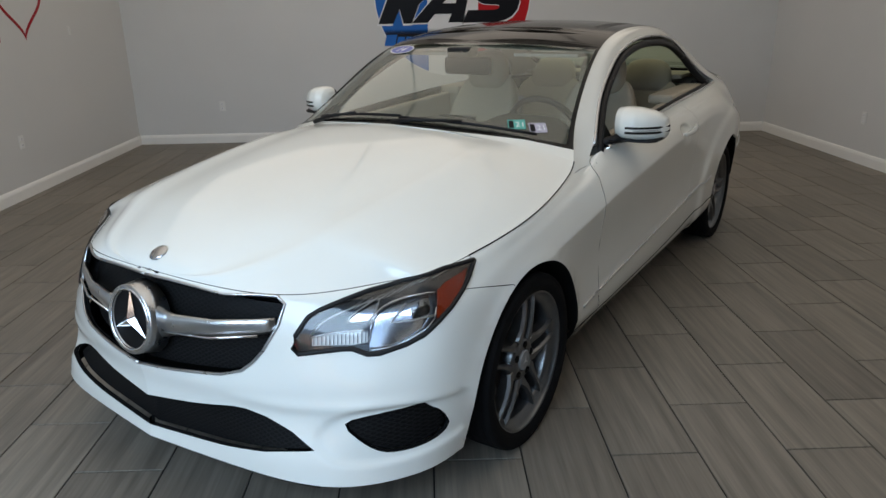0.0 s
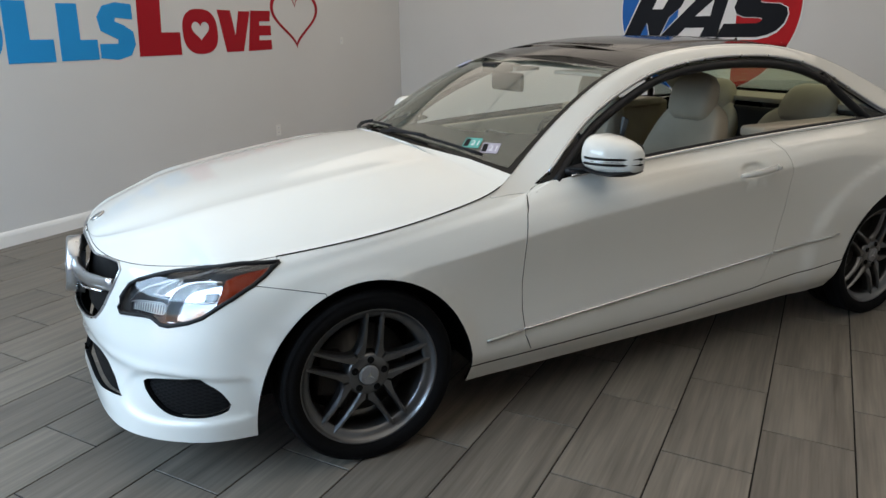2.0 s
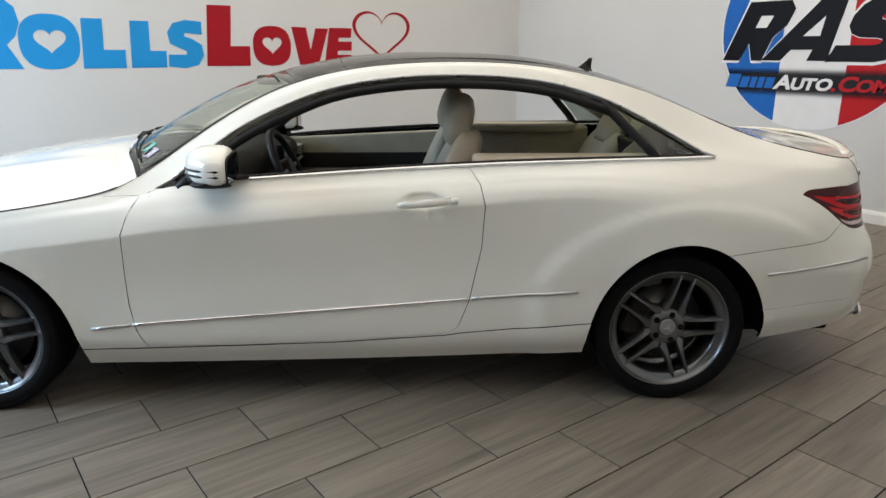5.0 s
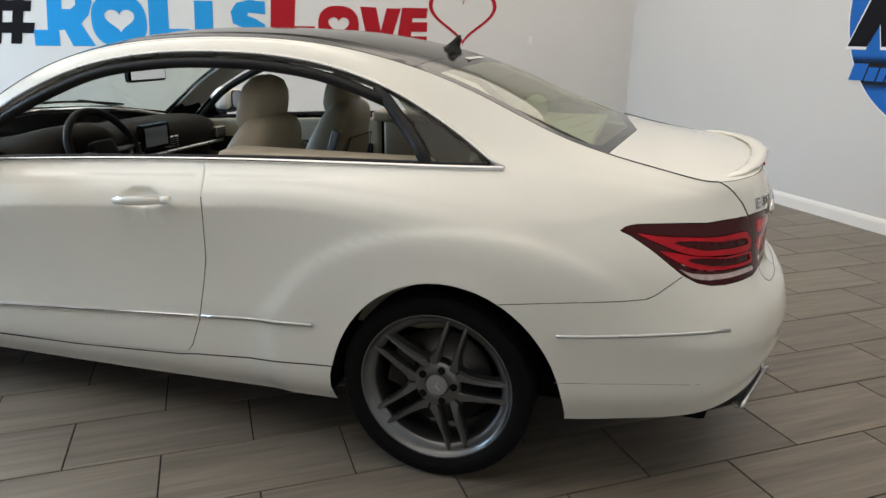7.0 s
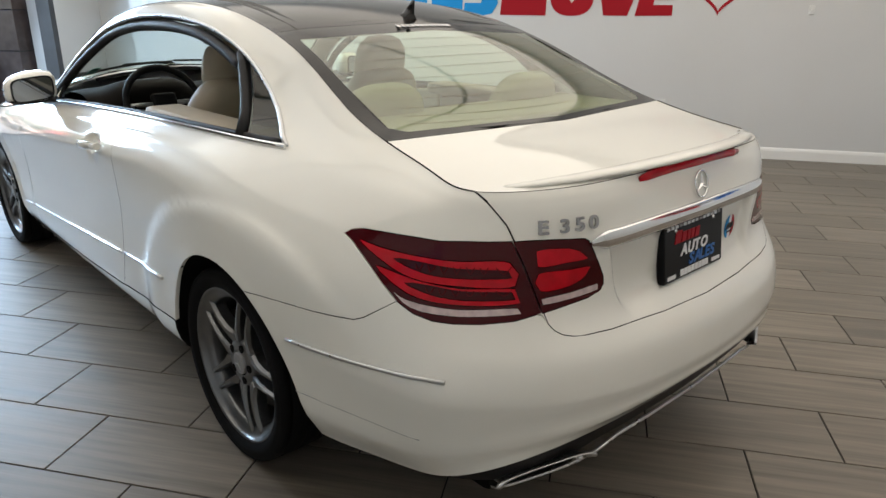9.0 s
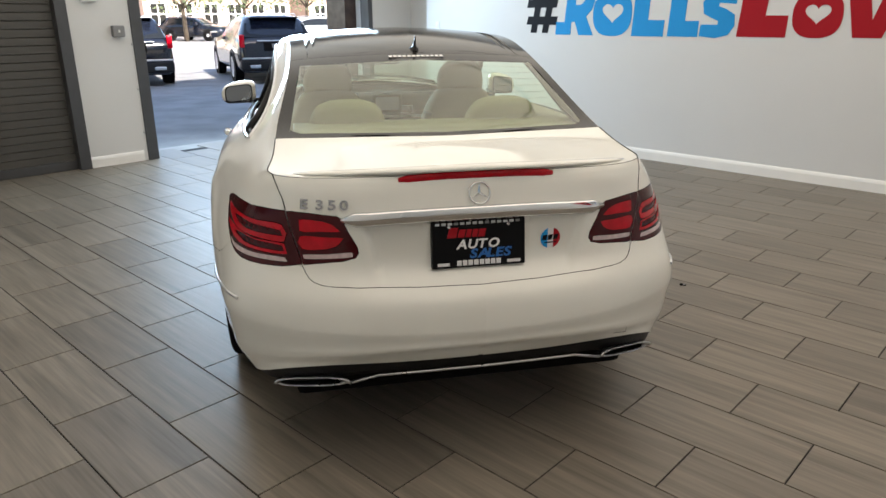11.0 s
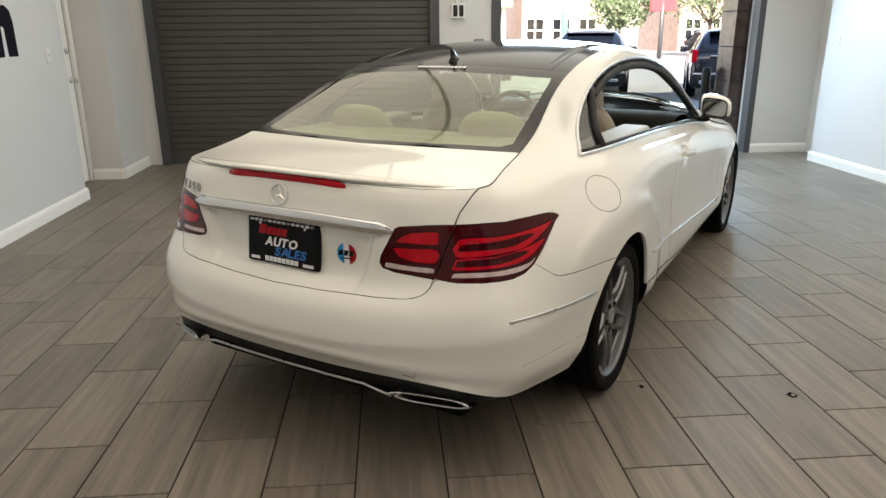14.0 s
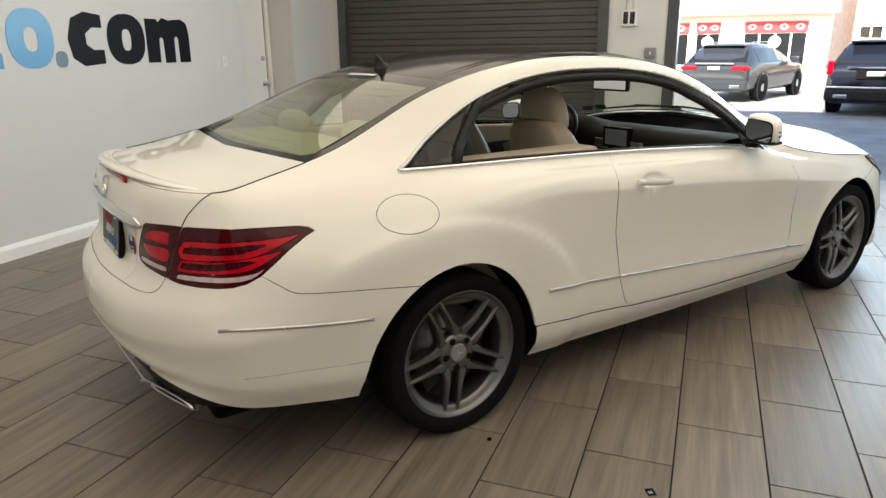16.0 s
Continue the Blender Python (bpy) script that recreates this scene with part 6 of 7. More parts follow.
for i in range(len(prof) - 1):
    bm.faces.new((ra[i], ra[i + 1], rb[i + 1], rb[i]))
bmesh.ops.recalc_face_normals(bm, faces=bm.faces)
first = part("slat", bm, SHUT, sh)
first.location = (0, 0, 0.094)
for i in range(1, 37):
    o = new("slat", first.data)
    o.parent, o.location = sh, (0, 0, 0.094 + 0.0745 * i)
part("bottom_bar", box(-1.57, -0.03, 0, 1.57, 0.03, 0.09, 0.006), STEEL, sh)
part("slat_backing", box(-1.57, -0.05, 0.0, 1.57, -0.01, 2.85), DARK, sh)


def jamb(x0, x1, y0=0.03, y1=0.21, h=2.85):
    return tagged(obj("door_frame", box(x0, y0, 0, x1, y1, h, 0.004), STEEL), "grey steel door frame", "frame", kind="structure")


jamb(1.815, 1.925), jamb(4.975, 5.075), jamb(1.10, 1.215, -0.16, 0.185), jamb(-2.03, -1.955, 0.04, 0.20)
for z in (0.3, 0.75, 1.2, 1.75):
    obj("frame_bolt", revolve([(0.012, 0.0), (0.011, 0.008), (0.001, 0.010)], 10, "x"), SATIN).location = (1.23, 0.19, z)
for o in [o for o in scene.objects if o.name.startswith("frame_bolt")]:
    tagged(o, "small steel bolt on the door frame", "bolt", "frame bolts")
pil = thing("stone_pillar", Matrix.Translation((-1.985, -0.37, 0)), "brown polished stone-clad pillar outside the gateway", "pillar", kind="structure")
STONE = mat("brown_stone", (0.075, 0.055, 0.050), 0.22, noise_amt=0.35, noise_scale=7, rand=0.15, bump=0.05, bump_scale=30)
for i in range(7):
    part("stone_slab", box(-0.125, -0.20, 0.004 + i * 0.42, 0.125, 0.20, 0.416 + i * 0.42, 0.004), STONE, pil)
part("pillar_core", box(-0.119, -0.194, 0, 0.119, 0.194, 2.95), GROUT, pil)
bol = thing("bollard", Matrix.Translation((-1.76, -0.62, -0.03)), "black steel bollard beside the gateway", "bollard")
part("post", revolve([(0.001, 1.03), (0.04, 1.02), (0.057, 0.99), (0.057, 0.0), (0.001, 0.0)], 24, "z"), BLACK, bol)

box_a = thing("switch_box", Matrix.Translation((1.60, 0.17, 1.69)), "white surface box with two black switches", "switch")
part("case", box(-0.075, 0, -0.08, 0.075, 0.05, 0.08, 0.006), PLASTW, box_a)
for x in (-0.034, 0.034):
    part("switch_plate", box(x - 0.024, 0.05, -0.06, x + 0.024, 0.054, 0.06, 0.002), DASH, box_a)
    for z in (-0.033, 0.0, 0.033):
        part("push_button", revolve([(0.011, 0.054), (0.010, 0.062), (0.001, 0.063)], 12), STEEL, box_a).location = (x, 0, z)
    cd = thing("conduit", Matrix.Translation((1.60 + x, 0.185, 1.77)), "thin white conduit running up the pier", "conduit", "conduits")
    part("pipe", tube([(0, 0, 0), (0, 0, 1.5)], 0.008, 8), PLASTW, cd)
box_b = thing("key_switch", Matrix.Translation((1.36, 0.17, 1.33)), "grey metal key switch box", "switch")
part("case", box(-0.06, 0, -0.055, 0.06, 0.06, 0.055, 0.012), GREYP, box_b)
part("key_slot", box(-0.008, 0.06, -0.014, 0.008, 0.062, 0.014, 0.002), PLASTW, box_b)


def socket(name, x, y, z, ang, label, w=0.072, h=0.115):
    t = thing(name, Matrix.Translation((x, y, z)) @ Matrix.Rotation(radians(ang), 4, "Z"), label, name.split("_")[-1])
    part("cover_plate", box(-w / 2, 0, -h / 2, w / 2, 0.006, h / 2, 0.003), PLASTW, t)
    if "switch" in name:
        part("toggle", box(-0.006, 0.006, -0.012, 0.006, 0.016, 0.012, 0.002), PLASTW, t)
    else:
        for s in (-0.026, 0.026):
            part("outlet_face", box(-0.017, 0.006, s - 0.014, 0.017, 0.008, s + 0.014, 0.003), WHITEV, t)
            for q in (-0.006, 0.006):
                part("slot", box(q - 0.001, 0.008, s - 0.005, q + 0.001, 0.0086, s + 0.005), DARK, t)
    return t


for y, z in ((6.50, 0.47), (2.235, 0.43)):
    socket("wall_outlet", XA, y, z, -90, "white wall outlet with two sockets")
socket("wall_outlet", -1.41, YB, 0.44, 180, "white wall outlet with two sockets")
for y in (3.47, 7.02):
    socket("wall_outlet", XC, y, 0.43, 90, "white wall outlet with two sockets")
socket("light_switch", XA, 1.0, 1.34, -90, "white light switch on the wall")
socket("light_switch", XC, 2.25, 1.30, 90, "white light switch on the wall")
socket("wall_switch", XA, 7.70, 1.36, -90, "small white blank plate on the wall", 0.05, 0.08)

dr = thing("door_1", Matrix.Translation((5.60, 1.5, 0)), "plain white closed door with a steel knob", "door", kind="structure")
part("door_slab", box(-0.03, -0.445, 0.01, 0.015, 0.50, 2.05, 0.003), TRIM, dr)
part("door_casing", box(-0.06, -0.515, 0, 0.015, -0.455, 2.12, 0.006), TRIM, dr)
part("door_casing_bead", tube([(-0.062, -0.475, 0), (-0.062, -0.475, 2.1)], 0.008, 8), TRIM, dr)
part("door_head", box(-0.06, -0.515, 2.065, 0.015, 0.50, 2.12, 0.006), TRIM, dr)
part("door_gap", box(-0.0305, -0.452, 0.01, -0.028, -0.446, 2.05), DARK, dr)
kb = part("door_knob", revolve([(0.001, -0.075), (0.022, -0.07), (0.027, -0.055), (0.018, -0.04), (0.010, -0.034), (0.010, -0.012), (0.030, -0.008), (0.030, 0.0)], 24, "x"), SATIN, dr)
kb.location = (-0.03, -0.375, 1.03)
db = part("deadbolt", revolve([(0.001, -0.022), (0.02, -0.02), (0.026, -0.012), (0.028, 0.0)], 24, "x"), SATIN, dr)
db.location = (-0.03, -0.375, 1.31)

# ---- lettering and signs on the walls ----
def on_west(y, z):
    return Matrix.Translation((XA, 0, 0)) @ Matrix(((0, 0, 1, 0), (1, 0, 0, 0), (0, 1, 0, 0), (0, 0, 0, 1)))


WEST = on_west(0, 0)
sign = thing("wall_lettering", Matrix.Identity(4), "blue and red vinyl block shapes with hearts", "wall sign")


def block(outline_, material, holes=(), name="block", m=None, d=0.004, parent=None):
    return part(name, merge(bmesh.new(), plate(outline_, d, None, holes), WEST if m is None else m), material, parent or sign)


def ell(y0, y1, z1, zb, foot, stem, skew=0.02):
    return [(y0, zb), (y1, zb), (y1 + 0.005, zb + foot), (y0 + stem + 0.01, zb + foot), (y0 + stem + skew, z1), (y0 + skew, z1)]


def superoval(cx, cy, rx, ry, n=40, e=0.8):
    return [(cx + rx * abs(math.cos(a)) ** e * math.copysign(1, math.cos(a)), cy + ry * abs(math.sin(a)) ** e * math.copysign(1, math.sin(a))) for a in [2 * math.pi * i / n for i in range(n)]]


for q in (2.50, 2.66):
    block([(q, 1.28), (q + 0.085, 1.28), (q + 0.175, 1.76), (q + 0.09, 1.76)], INK, name="hash_bar")
for z in (1.37, 1.555):
    block([(2.44, z), (2.85, z), (2.872, z + 0.09), (2.462, z + 0.09)], INK, name="hash_bar", d=0.0045)
block([(2.85, 1.265), (3.05, 1.265), (3.055, 1.40), (3.10, 1.405), (3.155, 1.265), (3.34, 1.265), (3.24, 1.46), (3.31, 1.53), (3.35, 1.64), (3.33, 1.76), (3.24, 1.84), (3.10, 1.865), (2.94, 1.865), (2.945, 1.73), (2.995, 1.73), (2.965, 1.40), (2.855, 1.40)], BLUE,
      [[(3.10, 1.58), (3.17, 1.58), (3.215, 1.62), (3.215, 1.70), (3.17, 1.73), (3.11, 1.73)]])
block(superoval(3.56, 1.488, 0.232, 0.228), BLUE, [heart(3.565, 1.485, 0.25, 0.20)])
block(ell(3.80, 4.155, 1.69, 1.265, 0.16, 0.17), BLUE)
block(ell(4.20, 4.515, 1.68, 1.268, 0.15, 0.165), BLUE)
def ess(y0, y1, zb, zt):
    w, h = y1 - y0, zt - zb
    pts = [(0.98, 0.97), (0.55, 1.0), (0.2, 0.93), (0.03, 0.74), (0.08, 0.5), (0.35, 0.40), (0.52, 0.34), (0.50, 0.27), (0.02, 0.27), (0.0, 0.02), (0.45, -0.02), (0.82, 0.05), (0.98, 0.25), (0.95, 0.48), (0.70, 0.60), (0.48, 0.66), (0.50, 0.73), (0.97, 0.70)]
    return [(y0 + u * w, zb + v * h) for u, v in pts]
block(ess(4.532, 4.875, 1.268, 1.70), BLUE)
block(ell(4.895, 5.335, 1.845, 1.277, 0.19, 0.235, 0.04), RED)
block(superoval(5.578, 1.472, 0.205, 0.195), RED, [heart(5.58, 1.472, 0.21, 0.17)])
block([(5.80, 1.665), (5.965, 1.66), (6.01, 1.43), (6.075, 1.655), (6.225, 1.655), (6.10, 1.285), (5.88, 1.285)], RED)
block([(6.17, 1.285), (6.505, 1.292), (6.505, 1.385), (6.33, 1.385), (6.335, 1.43), (6.505, 1.43), (6.51, 1.525), (6.345, 1.525), (6.35, 1.565), (6.50, 1.565), (6.515, 1.665), (6.24, 1.665)], RED)
block(heart(6.905, 1.575, 0.76, 0.555, 60), RED, [heart(6.905, 1.582, 0.68, 0.495, 60)], "heart_outline")

EAST = Matrix.Translation((XC, 0, 0)) @ Matrix(((0, 0, -1, 0), (-1, 0, 0, 0), (0, 1, 0, 0), (0, 0, 0, 1)))
sign2 = thing("web_lettering", Matrix.Identity(4), "blue and black vinyl lettering on the white wall", "wall sign")
LB = mat("light_blue_vinyl", (0.06, 0.30, 0.58), 0.3, noise_amt=0.15, noise_scale=4)
def east(o, m, h=(), nm="letter"):
    block(o, m, h, nm, EAST, 0.004, sign2)
east([(-5.0, 1.36), (-4.86, 1.30), (-4.60, 1.30), (-4.60, 1.40), (-4.70, 1.42), (-4.70, 1.58), (-4.60, 1.58), (-4.60, 1.68), (-4.70, 1.68), (-4.70, 1.78), (-4.88, 1.78), (-4.88, 1.68), (-5.0, 1.68)], LB)
east(superoval(-4.36, 1.50, 0.185, 0.205, 40, 0.85), LB, [superoval(-4.36, 1.495, 0.055, 0.085, 24)])
east(superoval(-4.125, 1.355, 0.052, 0.058, 24), mat("grey_blue_vinyl", (0.12, 0.19, 0.26), 0.35, noise_amt=0.1))
east([(-3.72, 1.68), (-3.88, 1.70), (-4.0, 1.65), (-4.05, 1.50), (-4.02, 1.36), (-3.92, 1.30), (-3.72, 1.315), (-3.72, 1.42), (-3.82, 1.42), (-3.885, 1.46), (-3.885, 1.54), (-3.82, 1.585), (-3.72, 1.585)], INK)
east(superoval(-3.475, 1.50, 0.20, 0.198, 40, 0.85), INK, [superoval(-3.475, 1.495, 0.05, 0.085, 24)])
east([(-3.255, 1.31), (-3.255, 1.67), (-3.115, 1.67), (-3.11, 1.64), (-3.05, 1.68), (-2.97, 1.66), (-2.90, 1.67), (-2.82, 1.675), (-2.755, 1.64), (-2.73, 1.56), (-2.73, 1.305), (-2.865, 1.305), (-2.87, 1.51), (-2.895, 1.53), (-2.92, 1.51), (-2.925, 1.305), (-3.05, 1.305), (-3.055, 1.50), (-3.08, 1.525), (-3.105, 1.50), (-3.11, 1.31)], INK)

NORTH = Matrix.Translation((0, YB, 0)) @ Matrix(((1, 0, 0, 0), (0, 0, -1, 0), (0, 1, 0, 0), (0, 0, 0, 1)))
disc = thing("round_sign", Matrix.Identity(4), "round blue, white and red wall sign with black slanted shapes", "wall sign")
RC, RZ, RR = 1.388, 1.655, 0.912
def north(o, m, h=(), d=0.004, nm="sign_shape"):
    block(o, m, h, nm, NORTH, d, disc)
north(circle(RC, RZ, RR, n=72), WHITEV, (), 0.003, "sign_disc")
a1 = math.acos(0.30 / RR)
BLU2 = mat("deep_blue_vinyl", (0.012, 0.13, 0.48), 0.5, spec=0.2, noise_amt=0.1, noise_scale=3)
RED2 = mat("bright_red_vinyl", (0.46, 0.010, 0.014), 0.5, spec=0.2, noise_amt=0.1, noise_scale=3)
north(circle(RC, RZ, RR - 0.012, n=40, a0=math.pi - a1, a1=math.pi + a1), BLU2, (), 0.0045)
north(circle(RC, RZ, RR - 0.012, n=40, a0=-a1, a1=a1), RED2, (), 0.0045)
AIR = mat("sprayed_black", (0.012, 0.012, 0.014), 0.5, spec=0.2, noise_amt=0.1, noise_scale=3)
nt = AIR.node_tree
at, sep, ramp, clear, mix = (nt.nodes.new("ShaderNode" + n) for n in ("TexCoord", "SeparateXYZ", "ValToRGB", "BsdfTransparent", "MixShader"))
el = ramp.color_ramp.elements
el[0].position, el[0].color, el[1].position, el[1].color = 0.0, (0, 0, 0, 1), 0.30, (0.95, 0.95, 0.95, 1)
for place, value in ((0.72, 0.95), (1.0, 0.0)):
    e = el.new(place)
    e.color = (value, value, value, 1)
ramp.color_ramp.interpolation = "EASE"
out = next(n for n in nt.nodes if n.type == "OUTPUT_MATERIAL")
ink = out.inputs[0].links[0].from_socket
for a_, b_ in ((at.outputs["Generated"], sep.inputs[0]), (sep.outputs["Z"], ramp.inputs[0]), (ramp.outputs[0], mix.inputs[0]), (clear.outputs[0], mix.inputs[1]), (ink, mix.inputs[2]), (mix.outputs[0], out.inputs[0])):
    nt.links.new(a_, b_)
def lean(pts, x0, z0):
    return [(x0 + u + 0.42 * v, z0 + v) for u, v in pts]
def grow(poly, c, f):
    return [(c[0] + (x - c[0]) * f, c[1] + (z - c[1]) * (f + 0.05)) for x, z in poly]
R1 = lean([(0, 0), (0.16, 0), (0.17, 0.15), (0.27, 0), (0.36, 0), (0.36, 0.20), (0.43, 0.30), (0.43, 0.43), (0.36, 0.50), (0, 0.50)], 0.545, 1.36)
A1 = lean([(-0.05, 0), (0.12, 0), (0.16, 0.09), (0.34, 0.09), (0.34, 0), (0.50, 0), (0.40, 0.50), (0.20, 0.50)], 0.99, 1.36)
S1 = lean([(-0.02, 0), (0.34, 0), (0.42, 0.02), (0.48, 0.06), (0.51, 0.13), (0.50, 0.21), (0.46, 0.27), (0.38, 0.305), (0.25, 0.315), (0.21, 0.325), (0.20, 0.342), (0.21, 0.36), (0.25, 0.37), (0.52, 0.37), (0.54, 0.50), (0.16, 0.50), (0.08, 0.485), (0.02, 0.44), (-0.01, 0.36), (0.0, 0.28), (0.05, 0.22), (0.13, 0.19), (0.26, 0.184), (0.295, 0.175), (0.305, 0.157), (0.295, 0.14), (0.26, 0.13), (-0.02, 0.13)], 1.56, 1.36)
for p_, hl_ in ((R1, [lean([(0.16, 0.28), (0.26, 0.28), (0.27, 0.38), (0.16, 0.38)], 0.545, 1.36)]), (A1, [lean([(0.20, 0.20), (0.34, 0.20), (0.30, 0.36)], 0.99, 1.36)]), (S1, [])):
    cx, cz = sum(q[0] for q in p_) / len(p_), sum(q[1] for q in p_) / len(p_)
    p_, hl_ = [(cx + (x - cx) * 1.09, cz + (z - cz) * 1.06) for x, z in p_], [[(cx + (x - cx) * 1.09, cz + (z - cz) * 1.06) for x, z in h_] for h_ in hl_]
    north(grow(p_, (cx, cz), 1.05), WHITEV, (), 0.0055)
    north(p_, INK, hl_, 0.007)
half = [(math.sqrt((RR - 0.014) ** 2 - (z - RZ) ** 2), z) for z in np.linspace(1.02, 1.295, 14)]
north([(RC - w, z) for w, z in half[::-1]] + [(RC + w, z) for w, z in half], AIR, (), 0.0055, "sprayed_band")
for x0, x1, h_ in ((0.575, 0.70, 0.125), (0.715, 0.80, 0.10), (0.815, 0.875, 0.10), (0.89, 0.95, 0.10), (0.965, 1.045, 0.10)):
    north([(x0, 1.10), (x1, 1.10), (x1 + 0.25 * h_, 1.10 + h_), (x0 + 0.25 * h_, 1.10 + h_)], BLU2, (), 0.0068)
slant = Matrix(((1, 0.25, 0, 0), (0, 1, 0, 0), (0, 0, 1, 0), (0, 0, 0, 1)))
for ch, x0, sz, m in (("A", 1.065, 0.175, WHITEV), ("U", 1.21, 0.14, WHITEV), ("T", 1.325, 0.14, WHITEV), ("O", 1.435, 0.14, WHITEV), (".", 1.575, 0.16, RED2), ("C", 1.625, 0.175, RED2), ("O", 1.775, 0.14, RED2), ("M", 1.91, 0.14, RED2)):
    words("sign_letter", ch, sz, NORTH @ Matrix.Translation((x0, 1.10, 0.0056)) @ slant, m, disc, 0.0012, 0.006, 1.25)
# small dark flake lying on the tiles
fl = thing("debris", Matrix.Translation((0.784, 6.028, 0.001)) @ Matrix.Rotation(0.5, 4, "Z"), "small dark scrap on the floor tiles", "debris")
part("flake", box(-0.014, -0.017, 0, 0.014, 0.017, 0.004, 0.0015), DARK, fl)
part("flake_tip", box(-0.004, 0.0, 0.004, 0.011, 0.013, 0.006, 0.001), GREYP, fl)
fl2 = thing("debris", Matrix.Translation((1.376, 5.90, 0.001)), "tiny dark scrap on the floor tiles", "debris")
part("flake", box(-0.008, -0.01, 0, 0.008, 0.01, 0.003, 0.001), DARK, fl2)

# ---- added ceiling light panels, out of view ----
GLOW = mat("added_panel_diffuser", (1.0, 0.92, 0.8), 0.5, emit=0.15)
for x, y, _ in PANELS:
    t = thing("ceiling_light", Matrix.Translation((x, y, TOP)), "long flat white light panel, added out of view to light the room", "ceiling light", "ceiling light panels")
    for x0, y0, x1, y1 in ((-1.17, -4.13, -1.15, 4.13), (1.15, -4.13, 1.17, 4.13), (-1.15, -4.13, 1.15, -4.10), (-1.15, 4.10, 1.15, 4.13)):
        part("frame", box(x0, y0, -0.03, x1, y1, -0.002, 0.003), PLASTW, t)
    part("diffuser", box(-1.15, -4.10, -0.02, 1.15, 4.10, -0.004), GLOW, t)

# ---- the street outside ----
ASPH = mat("worn_asphalt", (0.21, 0.21, 0.21), 0.85, noise_amt=0.3, noise_scale=1.5, bump=0.4, bump_scale=70)
tagged(obj("ground", box(-150, -200, -0.25, 150, -0.40, -0.03), ASPH), "grey asphalt yard and street", "ground", kind="structure")
tagged(obj("threshold", box(-2.0, -0.42, -0.2, 1.2, -0.10, -0.006, 0.004), mat("concrete", (0.30, 0.29, 0.27), 0.8, noise_amt=0.15, noise_scale=5, bump=0.3, bump_scale=60)), "worn concrete threshold of the gateway", "threshold", kind="structure")
# upper building out of view, its height set to throw the yard's shade
tagged(obj("building_front", box(-9, -0.13, TOP - 0.02, 14, 0.05, 6.6), WALLP), "unseen upper front of the showroom building, added to shade the yard", "wall", kind="structure")
tagged(obj("building_roof", box(-9, 0.05, TOP + 0.2, 14, 12, 6.6), CEIL), "unseen upper storey of the showroom building, added to shade the yard", "roof", kind="structure")
tagged(obj("building_side", bm := box(-9, -0.13, -0.05, -2.97, 0.05, TOP - 0.02), WALLP), "outer front wall of the showroom", "wall", kind="structure")
BRICK = mat("red_brick", (0.48, 0.34, 0.28), 0.85, noise_amt=0.2, noise_scale=2, bump=0.3, bump_scale=18)
CREAM = mat("cream_render", (0.62, 0.50, 0.30), 0.8, noise_amt=0.08, noise_scale=0.8)
PALE = mat("pale_render", (0.74, 0.71, 0.66), 0.8, noise_amt=0.08, noise_scale=0.8)
PANE = mat("dark_pane", (0.010, 0.012, 0.014), 0.1, spec=0.3)
RIMS = mat("rim_silver", (0.5, 0.5, 0.52), 0.35, metal=0.3, noise_amt=0.1)
LEAF = mat("leaf_green", (0.13, 0.17, 0.085), 0.6, noise_amt=0.4, noise_scale=1.2)
BARK = mat("bark", (0.09, 0.07, 0.05), 0.9, noise_amt=0.3)


def shop(x0, x1, y, h):
    t = thing("shop_building", Matrix.Translation((0, y, -0.03)), "pale shop with a cream fascia and red sign panels", "building")
    part("wall", box(x0, -8, 0, x1, 0, h), PALE, t)
    part("fascia", box(x0 - 0.3, -8, h * 0.66, x1 + 0.3, 0.9, h * 0.95, 0.05), CREAM, t)
    part("roof", box(x0 - 0.1, -8, h, x1 + 0.1, 0.1, h + 0.25), PALE, t)
    for a, b in ((4.2, 2.3), (1.9, 0.55), (-0.75, -4.1)):
        part("sign_panel", box(min(a, b), 0, 2.05, max(a, b), 0.08, 2.68, 0.02), mat("sign_red", (0.55, 0.03, 0.04), 0.4) if "sign_red" not in bpy.data.materials else bpy.data.materials["sign_red"], t)
        n = max(2, int(abs(a - b) / 0.8))
        for i in range(n):
            cx = min(a, b) + (i + 0.5) * abs(a - b) / n
            part("sign_mark", merge(bmesh.new(), plate(circle(0, 0, 0.2, 0.16, 20), 0.02, None, [circle(0, 0, 0.13, 0.1, 20)]), Matrix.Translation((cx, 0.08, 2.38)) @ Matrix.Rotation(math.pi / 2, 4, "X") @ Matrix.Scale(-1, 4, (0, 0, 1))), WHITEV, t)
        win = part("window", box(min(a, b), -0.02, 0.25, max(a, b), 0.03, 2.0), PANE, t)
        for i in range(n + 1):
            xx = min(a, b) + i * abs(a - b) / n
            part("window_frame", box(xx - 0.05, 0.03, 0.2, xx + 0.05, 0.08, 2.02), PALE, t)
        part("window_decal", merge(bmesh.new(), plate(circle(0, 0, 0.33, n=24), 0.01), Matrix.Translation(((a + b) / 2, 0.05, 1.55)) @ Matrix.Rotation(math.pi / 2, 4, "X") @ Matrix.Scale(-1, 4, (0, 0, 1))), WHITEV, t)
    return t


shop(-5.2, 16, -38, 4.6)


